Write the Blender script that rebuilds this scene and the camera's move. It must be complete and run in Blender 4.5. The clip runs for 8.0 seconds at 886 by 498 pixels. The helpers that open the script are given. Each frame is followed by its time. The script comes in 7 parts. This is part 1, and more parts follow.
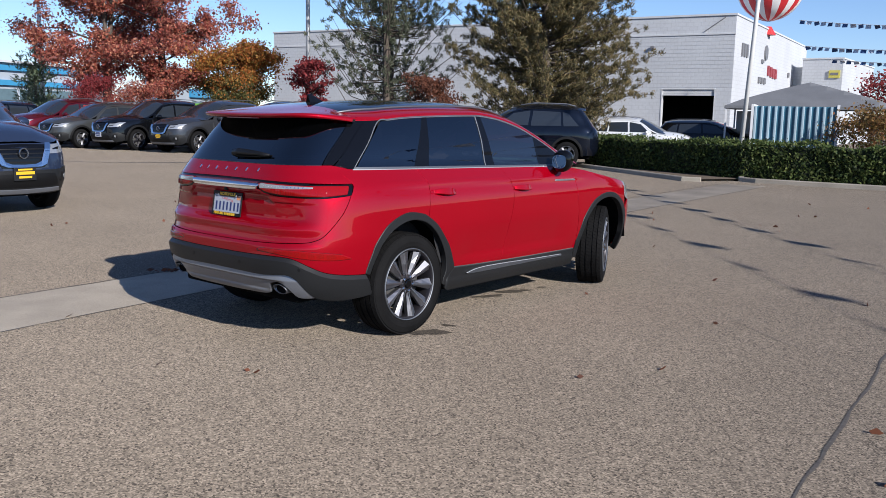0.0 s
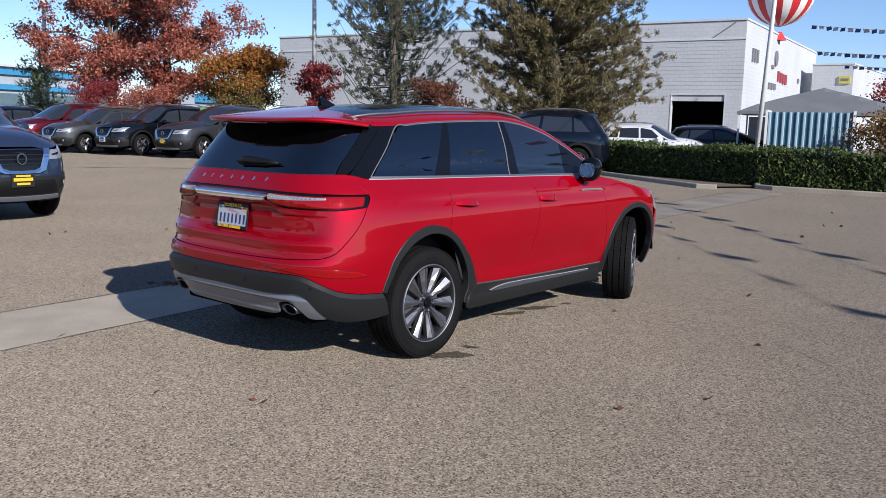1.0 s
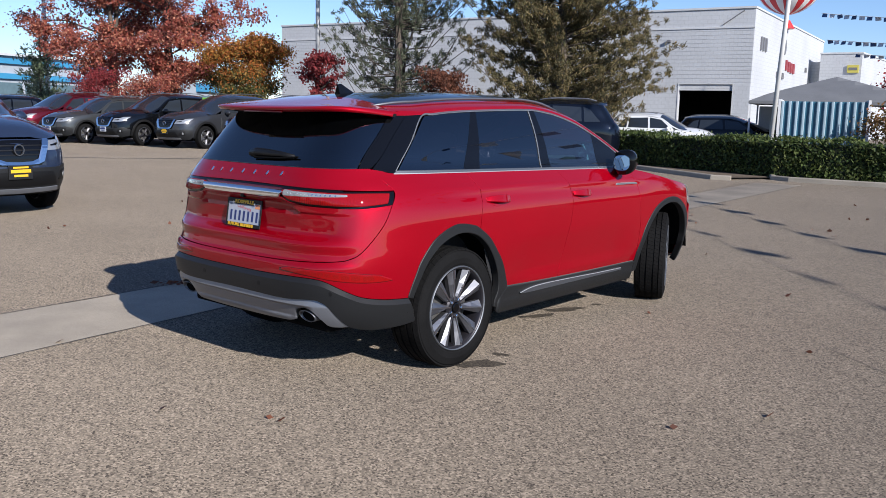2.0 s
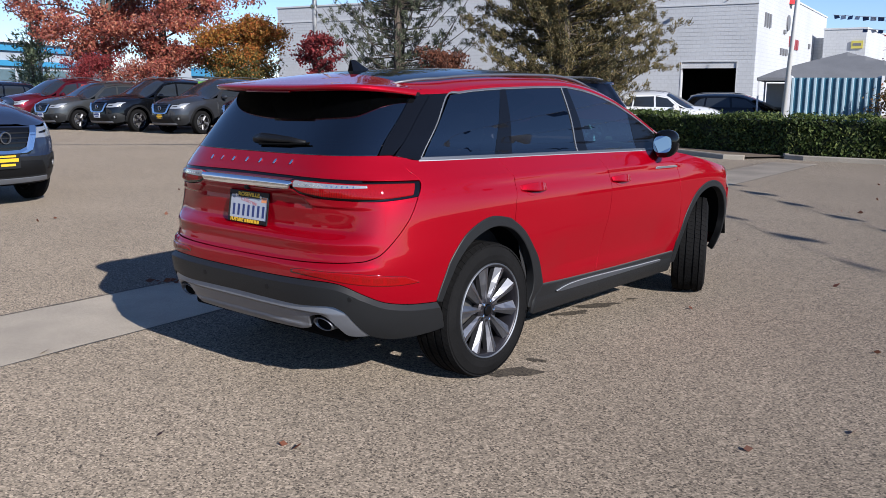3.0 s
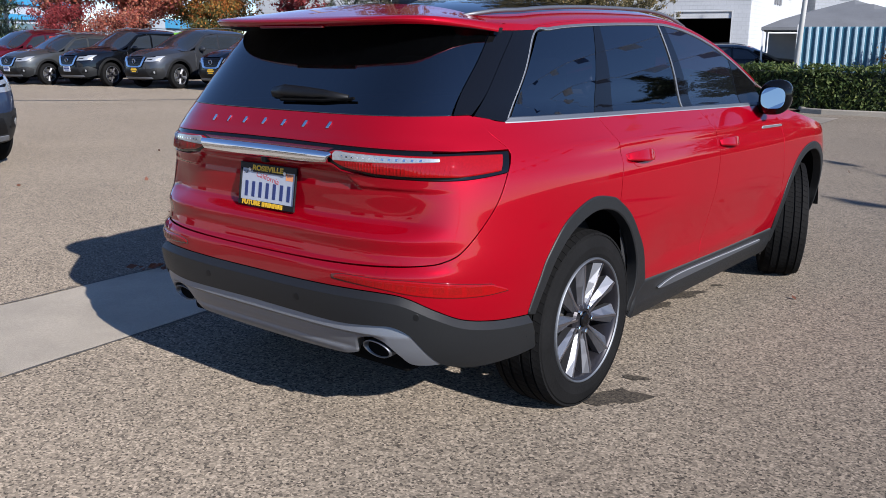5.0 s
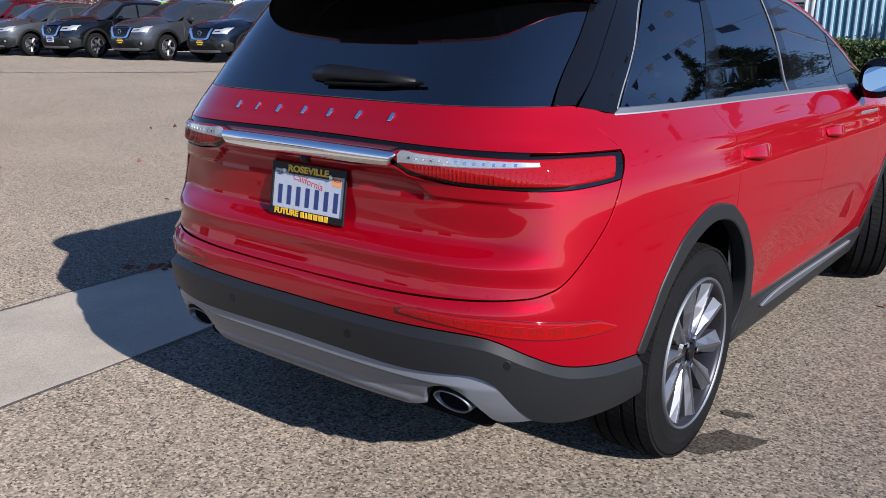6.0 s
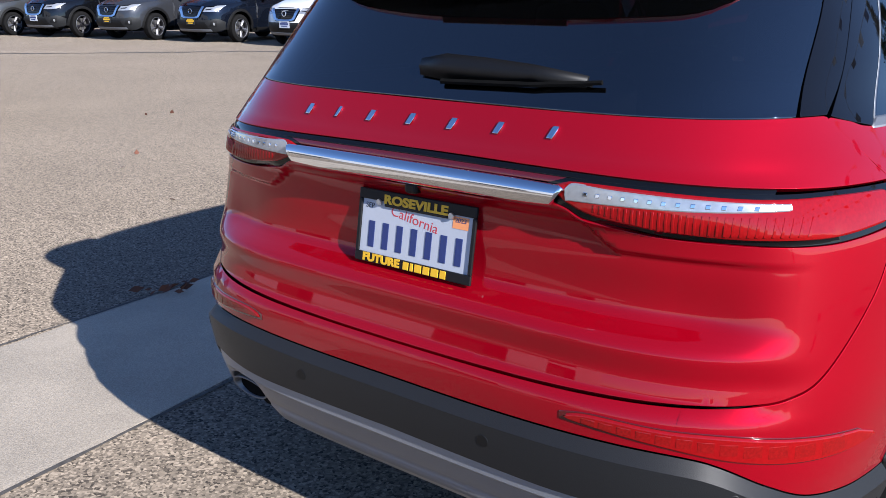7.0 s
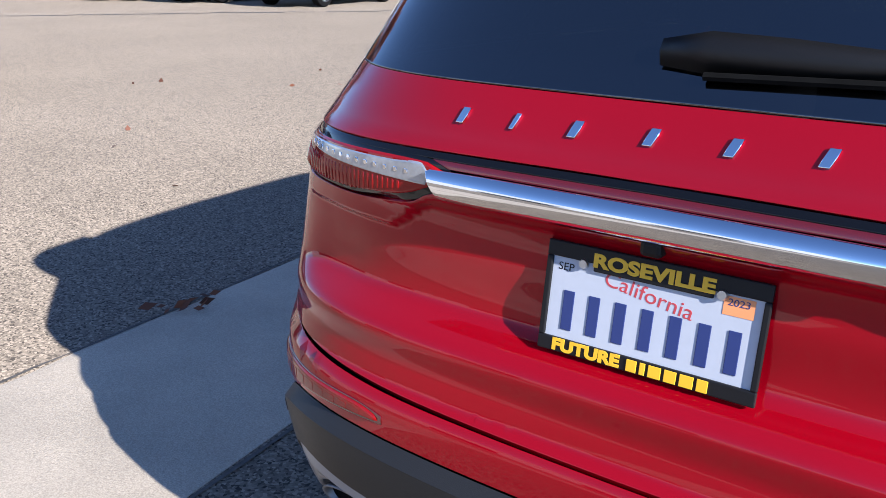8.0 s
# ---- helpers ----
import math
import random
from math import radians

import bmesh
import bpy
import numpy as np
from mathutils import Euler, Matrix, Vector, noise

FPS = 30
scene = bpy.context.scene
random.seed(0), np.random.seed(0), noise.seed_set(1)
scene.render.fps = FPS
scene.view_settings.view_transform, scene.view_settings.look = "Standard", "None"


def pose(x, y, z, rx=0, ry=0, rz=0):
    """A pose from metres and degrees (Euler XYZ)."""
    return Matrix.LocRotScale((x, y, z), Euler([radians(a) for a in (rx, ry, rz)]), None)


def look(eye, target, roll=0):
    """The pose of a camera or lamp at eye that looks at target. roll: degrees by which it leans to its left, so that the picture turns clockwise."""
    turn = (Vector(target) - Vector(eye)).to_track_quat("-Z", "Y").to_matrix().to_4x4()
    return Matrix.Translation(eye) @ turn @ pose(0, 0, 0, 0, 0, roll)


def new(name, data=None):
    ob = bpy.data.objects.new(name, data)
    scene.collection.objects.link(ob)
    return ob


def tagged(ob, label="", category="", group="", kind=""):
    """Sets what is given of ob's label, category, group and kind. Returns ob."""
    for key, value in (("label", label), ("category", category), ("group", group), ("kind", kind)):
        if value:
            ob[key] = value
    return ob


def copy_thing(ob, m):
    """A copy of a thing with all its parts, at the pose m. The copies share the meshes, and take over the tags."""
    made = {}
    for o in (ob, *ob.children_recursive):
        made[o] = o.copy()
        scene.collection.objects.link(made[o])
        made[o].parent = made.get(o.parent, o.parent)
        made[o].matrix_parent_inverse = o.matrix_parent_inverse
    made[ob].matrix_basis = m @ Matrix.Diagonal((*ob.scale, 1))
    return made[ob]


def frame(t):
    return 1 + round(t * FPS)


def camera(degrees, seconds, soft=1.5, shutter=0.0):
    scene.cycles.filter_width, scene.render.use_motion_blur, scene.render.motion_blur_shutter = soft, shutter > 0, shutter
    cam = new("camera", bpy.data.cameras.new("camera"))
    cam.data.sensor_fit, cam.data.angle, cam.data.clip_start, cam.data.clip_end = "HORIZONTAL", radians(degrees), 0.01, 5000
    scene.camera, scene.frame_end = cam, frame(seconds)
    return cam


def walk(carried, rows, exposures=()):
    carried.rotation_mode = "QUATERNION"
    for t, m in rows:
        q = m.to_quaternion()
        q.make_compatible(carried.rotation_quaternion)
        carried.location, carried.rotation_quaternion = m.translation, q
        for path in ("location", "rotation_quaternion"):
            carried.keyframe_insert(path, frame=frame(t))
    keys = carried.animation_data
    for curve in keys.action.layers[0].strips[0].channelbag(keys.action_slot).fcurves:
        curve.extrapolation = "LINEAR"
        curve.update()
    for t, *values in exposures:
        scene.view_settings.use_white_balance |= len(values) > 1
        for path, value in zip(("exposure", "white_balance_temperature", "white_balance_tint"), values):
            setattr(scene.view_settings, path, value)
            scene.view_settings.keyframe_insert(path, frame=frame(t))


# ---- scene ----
cam = camera(54.0, 8.0, soft=0.85)

PATH = [
    (0, (4.891, -3.467, 1.541), (3.628, -1.946, 1.235), 1.1),
    (0.5, (4.747, -3.311, 1.537), (3.476, -1.795, 1.239), 1.2),
    (1, (4.497, -3.178, 1.535), (3.225, -1.663, 1.241), 1.2),
    (1.5, (4.296, -3.08, 1.53), (3.023, -1.567, 1.226), 1.4),
    (3, (3.576, -2.606, 1.503), (2.312, -1.098, 1.146), 0.5),
    (3.5, (3.333, -2.457, 1.478), (2.078, -0.947, 1.096), 0.2),
    (4, (3.096, -2.28, 1.48), (1.853, -0.765, 1.079), 0.3),
    (4.5, (2.813, -2.144, 1.453), (1.584, -0.625, 1.025), 0.3),
    (6, (1.879, -1.648, 1.428), (0.697, -0.12, 0.91), 0.6),
    (6.5, (1.506, -1.499, 1.434), (0.34, 0.032, 0.889), 0.6),
    (7, (1.117, -1.265, 1.407), (-0.036, 0.269, 0.843), 0.5),
    (7.5, (0.769, -1.089, 1.388), (-0.371, 0.443, 0.793), 0.5),
    (8, (0.403, -0.919, 1.383), (-0.699, 0.619, 0.735), 0.3),
]
walk(cam, [(t, look(eye, target, roll)) for t, eye, target, roll in PATH],
     exposures=[(0, 0.60, 6420, 11), (3.5, 0.74, 6380, 11), (5.0, 0.84, 6320, 11), (6.5, 1.01, 6230, 12), (7.2, 1.21, 6180, 12), (8, 1.50, 6150, 12)])

# ---- world and sun ----
SUN_WAY = Vector((-1.90, 0.50, -1.0)).normalized()
world = bpy.data.worlds.new("sky")
scene.world = world
world.use_nodes = True
_wn = world.node_tree.nodes
_sky = _wn.new("ShaderNodeTexSky")
_sky.sky_type = "NISHITA"
_sky.sun_disc = False
_sky.sun_elevation = radians(27.0)
_sky.sun_rotation = radians(104.8)
_sky.altitude = 50
_sky.air_density = 0.85
_sky.dust_density = 0.0
_sky.ozone_density = 3.0
_wn["Background"].inputs["Strength"].default_value = 0.084
_tint = _wn.new("ShaderNodeMix")
_tint.data_type, _tint.blend_type = "RGBA", "MULTIPLY"
_tint.inputs["Factor"].default_value = 1.0
_tint.inputs[7].default_value = (0.86, 0.93, 1.11, 1)
world.node_tree.links.new(_sky.outputs[0], _tint.inputs[6])
world.node_tree.links.new(_tint.outputs[2], _wn["Background"].inputs["Color"])
sun_data = bpy.data.lights.new("sun", "SUN")
sun_data.energy = 4.25
sun_data.angle = radians(0.53)
sun_data.color = (1.0, 0.96, 0.91)
sun = new("sun", sun_data)
sun.matrix_world = look((30, -8, 17), Vector((30, -8, 17)) + SUN_WAY)


# ---- materials ----
def mat(name, colour, rough=0.5, metal=0.0, coat=0.0, coat_rough=0.03, grain=0.0, grain_scale=60.0, bump=0.0,
        stain=0.0, stain_scale=1.5, spec=0.5, rand=0.0, per_island=0.0, emit=0.0, coords="Object", coat_ior=1.5):
    """Principled material: colour varied at two scales (fine grain, broad stains), with relief."""
    m = bpy.data.materials.new(name)
    m.use_nodes = True
    nt = m.node_tree
    b = nt.nodes["Principled BSDF"]
    b.inputs["Base Color"].default_value = (*colour, 1)
    b.inputs["Roughness"].default_value = rough
    b.inputs["Metallic"].default_value = metal
    b.inputs["Coat Weight"].default_value = coat
    b.inputs["Coat IOR"].default_value = coat_ior
    b.inputs["Coat Roughness"].default_value = coat_rough
    b.inputs["Specular IOR Level"].default_value = spec
    tc = nt.nodes.new("ShaderNodeTexCoord")
    last = None

    def varied(fac_socket, lo, hi, src):
        mr = nt.nodes.new("ShaderNodeMapRange")
        mr.inputs["From Min"].default_value = 0.3
        mr.inputs["From Max"].default_value = 0.7
        mr.inputs["To Min"].default_value = lo
        mr.inputs["To Max"].default_value = hi
        nt.links.new(fac_socket, mr.inputs["Value"])
        hs = nt.nodes.new("ShaderNodeHueSaturation")
        nt.links.new(mr.outputs[0], hs.inputs["Value"])
        if src is None:
            hs.inputs["Color"].default_value = (*colour, 1)
        else:
            nt.links.new(src, hs.inputs["Color"])
        return hs.outputs[0]

    fine = None
    if grain or bump:
        fine = nt.nodes.new("ShaderNodeTexNoise")
        fine.inputs["Scale"].default_value = grain_scale
        fine.inputs["Detail"].default_value = 4
        nt.links.new(tc.outputs[coords], fine.inputs["Vector"])
    if grain:
        last = varied(fine.outputs["Fac"], 1 - grain, 1 + grain, last)
    if stain:
        big = nt.nodes.new("ShaderNodeTexNoise")
        big.inputs["Scale"].default_value = stain_scale
        big.inputs["Detail"].default_value = 5
        nt.links.new(tc.outputs[coords], big.inputs["Vector"])
        last = varied(big.outputs["Fac"], 1 - stain, 1 + stain, last)
    if rand:
        oi = nt.nodes.new("ShaderNodeObjectInfo")
        last = varied(oi.outputs["Random"], 1 - rand, 1 + rand, last)
    if per_island:
        ge = nt.nodes.new("ShaderNodeNewGeometry")
        last = varied(ge.outputs["Random Per Island"], 1 - per_island, 1 + per_island, last)
    if last is not None:
        nt.links.new(last, b.inputs["Base Color"])
    if bump:
        bp = nt.nodes.new("ShaderNodeBump")
        bp.inputs["Strength"].default_value = bump
        bp.inputs["Distance"].default_value = 0.01
        nt.links.new(fine.outputs["Fac"], bp.inputs["Height"])
        nt.links.new(bp.outputs[0], b.inputs["Normal"])
    if emit:
        b.inputs["Emission Color"].default_value = (*colour, 1)
        b.inputs["Emission Strength"].default_value = emit
    return m


def glass_mat(name, tint, gloss=0.02, ior=1.5, dust_sheen=0.004):
    """A thin pane: tinted see-through, with a mirror gloss that grows at grazing angles. Its thin dusty film also
    carries sky reflection as diffuse colour.
    """
    m = bpy.data.materials.new(name)
    m.use_nodes = True
    nt = m.node_tree
    nt.nodes.remove(nt.nodes["Principled BSDF"])
    tr = nt.nodes.new("ShaderNodeBsdfTransparent")
    tr.inputs["Color"].default_value = (*tint, 1)
    gl = nt.nodes.new("ShaderNodeBsdfGlossy")
    gl.inputs["Roughness"].default_value = gloss
    fr = nt.nodes.new("ShaderNodeFresnel")
    fr.inputs["IOR"].default_value = ior
    mx = nt.nodes.new("ShaderNodeMixShader")
    nt.links.new(fr.outputs[0], mx.inputs[0])
    # bluish film: dusty haze plus sky reflection painted in as diffuse colour
    df = nt.nodes.new("ShaderNodeBsdfDiffuse")
    df.inputs["Color"].default_value = (0.30, 0.34, 0.42, 1)
    film = nt.nodes.new("ShaderNodeMixShader")
    film.inputs[0].default_value = dust_sheen
    nt.links.new(tr.outputs[0], film.inputs[1])
    nt.links.new(df.outputs[0], film.inputs[2])
    nt.links.new(film.outputs[0], mx.inputs[1])
    nt.links.new(gl.outputs[0], mx.inputs[2])
    nt.links.new(mx.outputs[0], nt.nodes["Material Output"].inputs["Surface"])
    return m


def asphalt_mat(name, light, dark, scale=118.0, patch=0.16):
    """Worn asphalt: pale and dark aggregate chips in binder, with broad wear patches and faint wheel tracks."""
    m = bpy.data.materials.new(name)
    m.use_nodes = True
    nt = m.node_tree
    b = nt.nodes["Principled BSDF"]
    b.inputs["Roughness"].default_value = 0.9
    b.inputs["Diffuse Roughness"].default_value = 1.0
    b.inputs["Specular IOR Level"].default_value = 0.25
    tc = nt.nodes.new("ShaderNodeTexCoord")
    vo = nt.nodes.new("ShaderNodeTexVoronoi")
    vo.inputs["Scale"].default_value = scale
    nt.links.new(tc.outputs["Object"], vo.inputs["Vector"])
    sep = nt.nodes.new("ShaderNodeSeparateColor")
    nt.links.new(vo.outputs["Color"], sep.inputs[0])
    ramp = nt.nodes.new("ShaderNodeValToRGB")
    e = ramp.color_ramp.elements
    e[0].position, e[0].color = 0.0, (*dark, 1)
    e[1].position, e[1].color = 1.0, (*[min(1, c * 1.6) for c in light], 1)
    k = ramp.color_ramp.elements.new(0.28)
    k.color = (*[0.6 * a + 0.4 * c for a, c in zip(light, dark)], 1)
    k = ramp.color_ramp.elements.new(0.72)
    k.color = (*light, 1)
    nt.links.new(sep.outputs[0], ramp.inputs[0])
    no = nt.nodes.new("ShaderNodeTexNoise")
    no.inputs["Scale"].default_value = 0.45
    no.inputs["Detail"].default_value = 7
    no.inputs["Roughness"].default_value = 0.65
    nt.links.new(tc.outputs["Object"], no.inputs["Vector"])
    mr = nt.nodes.new("ShaderNodeMapRange")
    mr.inputs["From Min"].default_value, mr.inputs["From Max"].default_value = 0.3, 0.7
    mr.inputs["To Min"].default_value, mr.inputs["To Max"].default_value = 1 - patch, 1 + patch
    nt.links.new(no.outputs["Fac"], mr.inputs["Value"])
    n2 = nt.nodes.new("ShaderNodeTexNoise")
    n2.inputs["Scale"].default_value = 14
    n2.inputs["Detail"].default_value = 4
    nt.links.new(tc.outputs["Object"], n2.inputs["Vector"])
    mr2 = nt.nodes.new("ShaderNodeMapRange")
    mr2.inputs["From Min"].default_value, mr2.inputs["From Max"].default_value = 0.3, 0.7
    mr2.inputs["To Min"].default_value, mr2.inputs["To Max"].default_value = 0.93, 1.05
    nt.links.new(n2.outputs["Fac"], mr2.inputs["Value"])
    mul = nt.nodes.new("ShaderNodeMath")
    mul.operation = "MULTIPLY"
    nt.links.new(mr.outputs[0], mul.inputs[0])
    nt.links.new(mr2.outputs[0], mul.inputs[1])
    hs = nt.nodes.new("ShaderNodeHueSaturation")
    nt.links.new(ramp.outputs[0], hs.inputs["Color"])
    nt.links.new(mul.outputs[0], hs.inputs["Value"])
    nt.links.new(hs.outputs[0], b.inputs["Base Color"])
    bp = nt.nodes.new("ShaderNodeBump")
    bp.inputs["Strength"].default_value = 0.55
    bp.inputs["Distance"].default_value = 0.004
    nt.links.new(sep.outputs[1], bp.inputs["Height"])
    nt.links.new(bp.outputs[0], b.inputs["Normal"])
    return m


def paint(name, colour, metal=0.35, rough=0.38, coat_ior=1.5, coat=1.0, coat_rough=0.028):
    return mat(name, colour, rough=rough, metal=metal, spec=0.0, coat=coat, coat_rough=coat_rough, grain=0.06, grain_scale=900, stain=0.03, stain_scale=2, coat_ior=coat_ior)


M_ASPHALT = asphalt_mat("worn_asphalt", (0.192, 0.158, 0.122), (0.034, 0.028, 0.023), patch=0.10)
M_STAIN = asphalt_mat("oily_asphalt", (0.052, 0.043, 0.033), (0.012, 0.010, 0.009))
M_CRACK = mat("crack_filler", (0.085, 0.076, 0.066), rough=0.9, grain=0.3, grain_scale=40)
M_CONCRETE = mat("gutter_concrete", (0.40, 0.34, 0.262), rough=0.88, grain=0.24, grain_scale=210, bump=0.3, stain=0.14, stain_scale=2.2)
M_CONCRETE_OLD = mat("dirty_concrete", (0.235, 0.20, 0.158), rough=0.9, grain=0.2, grain_scale=120, bump=0.3, stain=0.22, stain_scale=1.2)
M_KERB = mat("kerb_concrete", (0.30, 0.265, 0.215), rough=0.9, grain=0.12, grain_scale=70, bump=0.3, stain=0.15, stain_scale=1.3)
M_SOIL = mat("mulch_soil", (0.13, 0.095, 0.065), rough=0.95, grain=0.4, grain_scale=25, bump=0.8, stain=0.2)
M_RED = paint("red_metallic_paint", (0.30, 0.0006, 0.008), metal=0.25, rough=0.36, coat_ior=1.5, coat_rough=0.026)
M_CLAD = mat("grey_plastic_cladding", (0.014, 0.0145, 0.0155), rough=0.46, spec=0.32, grain=0.08, grain_scale=600, bump=0.1, stain=0.06)
M_SILVER = mat("satin_silver_plastic", (0.23, 0.24, 0.265), rough=0.33, metal=0.55, grain=0.03, grain_scale=500, stain=0.04)
M_CHROME = mat("chrome", (0.86, 0.87, 0.88), rough=0.07, metal=1.0, stain=0.03)
M_BRIGHT = mat("brushed_bright_trim", (0.22, 0.23, 0.25), rough=0.58, metal=1.0, stain=0.03)
M_BLACKGLOSS = mat("gloss_black_trim", (0.004, 0.004, 0.0045), rough=0.08, spec=0.0, coat=0.85, coat_ior=1.5, stain=0.05)
M_BLACK = mat("matt_black_plastic", (0.006, 0.006, 0.0065), rough=0.5, spec=0.3, grain=0.1, grain_scale=300)
M_UNDER = mat("underbody_black", (0.004, 0.004, 0.004), rough=0.95, spec=0.1, grain=0.2, grain_scale=30)
M_TYRE = mat("tyre_rubber", (0.009, 0.0088, 0.009), rough=0.75, spec=0.08, grain=0.15, grain_scale=120, bump=0.1, stain=0.2, stain_scale=6)
M_MIRROR = mat("mirror_glass", (0.55, 0.57, 0.60), rough=0.02, metal=1.0, stain=0.03)
M_RIM = mat("painted_alloy", (0.27, 0.27, 0.29), rough=0.48, metal=1.0, grain=0.03, grain_scale=200)
M_RIDGE = mat("machined_alloy", (0.55, 0.55, 0.57), rough=0.28, metal=1.0)
M_RIMDARK = mat("dark_wheel_pocket", (0.03, 0.028, 0.033), rough=0.4, metal=0.6)
M_GLASS_DARK = glass_mat("privacy_glass", (0.05, 0.055, 0.065), ior=2.6, dust_sheen=0.001)
M_GLASS = glass_mat("tinted_window_glass", (0.22, 0.30, 0.33), ior=2.3, dust_sheen=0.003)
# teal tint and heavier film stand in for the sky this pane reflects
M_GLASS_FRONT = glass_mat("front_door_sky_teal_glass", (0.035, 0.11, 0.13), ior=2.9, dust_sheen=0.02)
M_GLASS_REAR = glass_mat("rear_privacy_glass", (0.03, 0.032, 0.036), ior=2.45, dust_sheen=0.003)
M_LENS_RED = mat("red_lens", (0.25, 0.0025, 0.0035), rough=0.1, spec=0.0, coat=1.0, coat_rough=0.01, grain=0.1, grain_scale=140)
M_PRISM = mat("bright_red_prism", (0.22, 0.004, 0.004), rough=0.15, spec=0.0, coat=1.0, coat_rough=0.02, grain=0.2, grain_scale=220)
M_LENS_DEEP = mat("deep_red_lens", (0.09, 0.004, 0.005), rough=0.08, coat=1.0, coat_rough=0.01)
M_LENS_CLEAR = mat("clear_lens", (0.44, 0.45, 0.46), rough=0.22, metal=0.6, spec=0.0, coat=1.0, coat_rough=0.01, grain=0.12, grain_scale=80)
M_PLATE = mat("licence_plate_white", (0.43, 0.455, 0.51), rough=0.4, stain=0.03, grain=0.02)
M_PLATE_BLUE = mat("plate_blue", (0.02, 0.035, 0.14), rough=0.4)
M_YELLOW = mat("plate_frame_yellow", (0.74, 0.43, 0.02), rough=0.45, stain=0.05)
M_PLATE_RED = mat("plate_script_red", (0.45, 0.05, 0.06), rough=0.4)
M_ORANGE = mat("plate_tag_orange", (0.80, 0.30, 0.12), rough=0.4)
M_INTERIOR = mat("dark_interior", (0.02, 0.02, 0.022), rough=0.85, grain=0.1)
M_SEAT = mat("pale_leather", (0.45, 0.42, 0.38), rough=0.6, stain=0.06)
M_DISC = mat("brake_iron", (0.10, 0.098, 0.095), rough=0.65, metal=0.6, stain=0.1)
M_DEALER = mat("dealer_plate_black", (0.012, 0.012, 0.012), rough=0.4, stain=0.1)
M_SCREW = mat("steel_screw", (0.55, 0.55, 0.55), rough=0.3, metal=1.0)


# ---- building blocks ----
def empty(name, x, y, z=0.0, yaw=0.0):
    ob = new(name)
    ob.empty_display_size = 0.2
    ob.matrix_world = pose(x, y, z, 0, 0, yaw)
    return ob


def put(name, me, material, parent=None, label=""):
    """Links a mesh as one object under a thing."""
    if material is not None:
        me.materials.clear()
        me.materials.append(material)
    ob = new(name, me)
    if parent is not None:
        ob.parent = parent
    return tagged(ob, label=label)


def part(name, bm, material, parent=None, label="", smooth=False, at=None):
    """Links a bmesh as one mesh object under a thing or a part."""
    bmesh.ops.recalc_face_normals(bm, faces=bm.faces)
    for f in bm.faces:
        f.smooth = smooth
    me = bpy.data.meshes.new(name)
    bm.to_mesh(me)
    bm.free()
    ob = put(name, me, material, parent, label)
    if at is not None:
        ob.matrix_basis = at
    return ob


def mesh_from(name, verts, faces, normals=None, smooth=True):
    me = bpy.data.meshes.new(name)
    me.from_pydata([tuple(v) for v in verts], [], [tuple(f) for f in faces])
    if smooth:
        me.polygons.foreach_set("use_smooth", [True] * len(me.polygons))
    me.update()
    if normals is not None:
        me.normals_split_custom_set_from_vertices([tuple(n) for n in normals])
    return me


def box(bm, x0, y0, z0, x1, y1, z1, m=None, bevel=0.0, segments=2):
    r = bmesh.ops.create_cube(bm, size=1.0)
    vs = r["verts"]
    bmesh.ops.scale(bm, vec=(x1 - x0, y1 - y0, z1 - z0), verts=vs)
    bmesh.ops.translate(bm, vec=((x0 + x1) / 2, (y0 + y1) / 2, (z0 + z1) / 2), verts=vs)
    if bevel:
        es = list({e for v in vs for e in v.link_edges})
        out = bmesh.ops.bevel(bm, geom=es, offset=bevel, segments=segments, affect="EDGES", profile=0.5)
        vs = list({v for f in out["faces"] for v in f.verts} | {v for v in vs if v.is_valid})
    if m is not None:
        bmesh.ops.transform(bm, matrix=m, verts=vs)
    return vs


def tube(bm, points, radii, sides=8, caps=True):
    """A tapered tube along a line of points."""
    rings = []
    pts = [Vector(p) for p in points]
    up = Vector((0.02, 0.03, 1.0))
    for i, p in enumerate(pts):
        d = (pts[min(i + 1, len(pts) - 1)] - pts[max(i - 1, 0)]).normalized()
        a = d.cross(up)
        if a.length < 1e-3:
            a = d.cross(Vector((1, 0, 0)))
        a.normalize()
        c = d.cross(a)
        r = radii[i] if hasattr(radii, "__len__") else radii
        rings.append([bm.verts.new(p + (a * math.cos(k * math.tau / sides) + c * math.sin(k * math.tau / sides)) * r) for k in range(sides)])
    for q, w in zip(rings, rings[1:]):
        for k in range(sides):
            bm.faces.new((q[k], q[(k + 1) % sides], w[(k + 1) % sides], w[k]))
    if caps:
        bm.faces.new(rings[0][::-1])
        bm.faces.new(rings[-1])
    return bm


def ring_stack(bm, profile, sides, axis="x", y0=0.0, z0=0.0, closed=False):
    """A lathe about the x axis: profile is a list of (x, radius)."""
    rings = []
    for x, r in profile:
        rings.append([bm.verts.new((x, y0 + r * math.cos(k * math.tau / sides), z0 + r * math.sin(k * math.tau / sides))) for k in range(sides)])
    pairs = list(zip(rings, rings[1:])) + ([(rings[-1], rings[0])] if closed else [])
    for q, w in pairs:
        for k in range(sides):
            bm.faces.new((q[k], q[(k + 1) % sides], w[(k + 1) % sides], w[k]))
    return rings


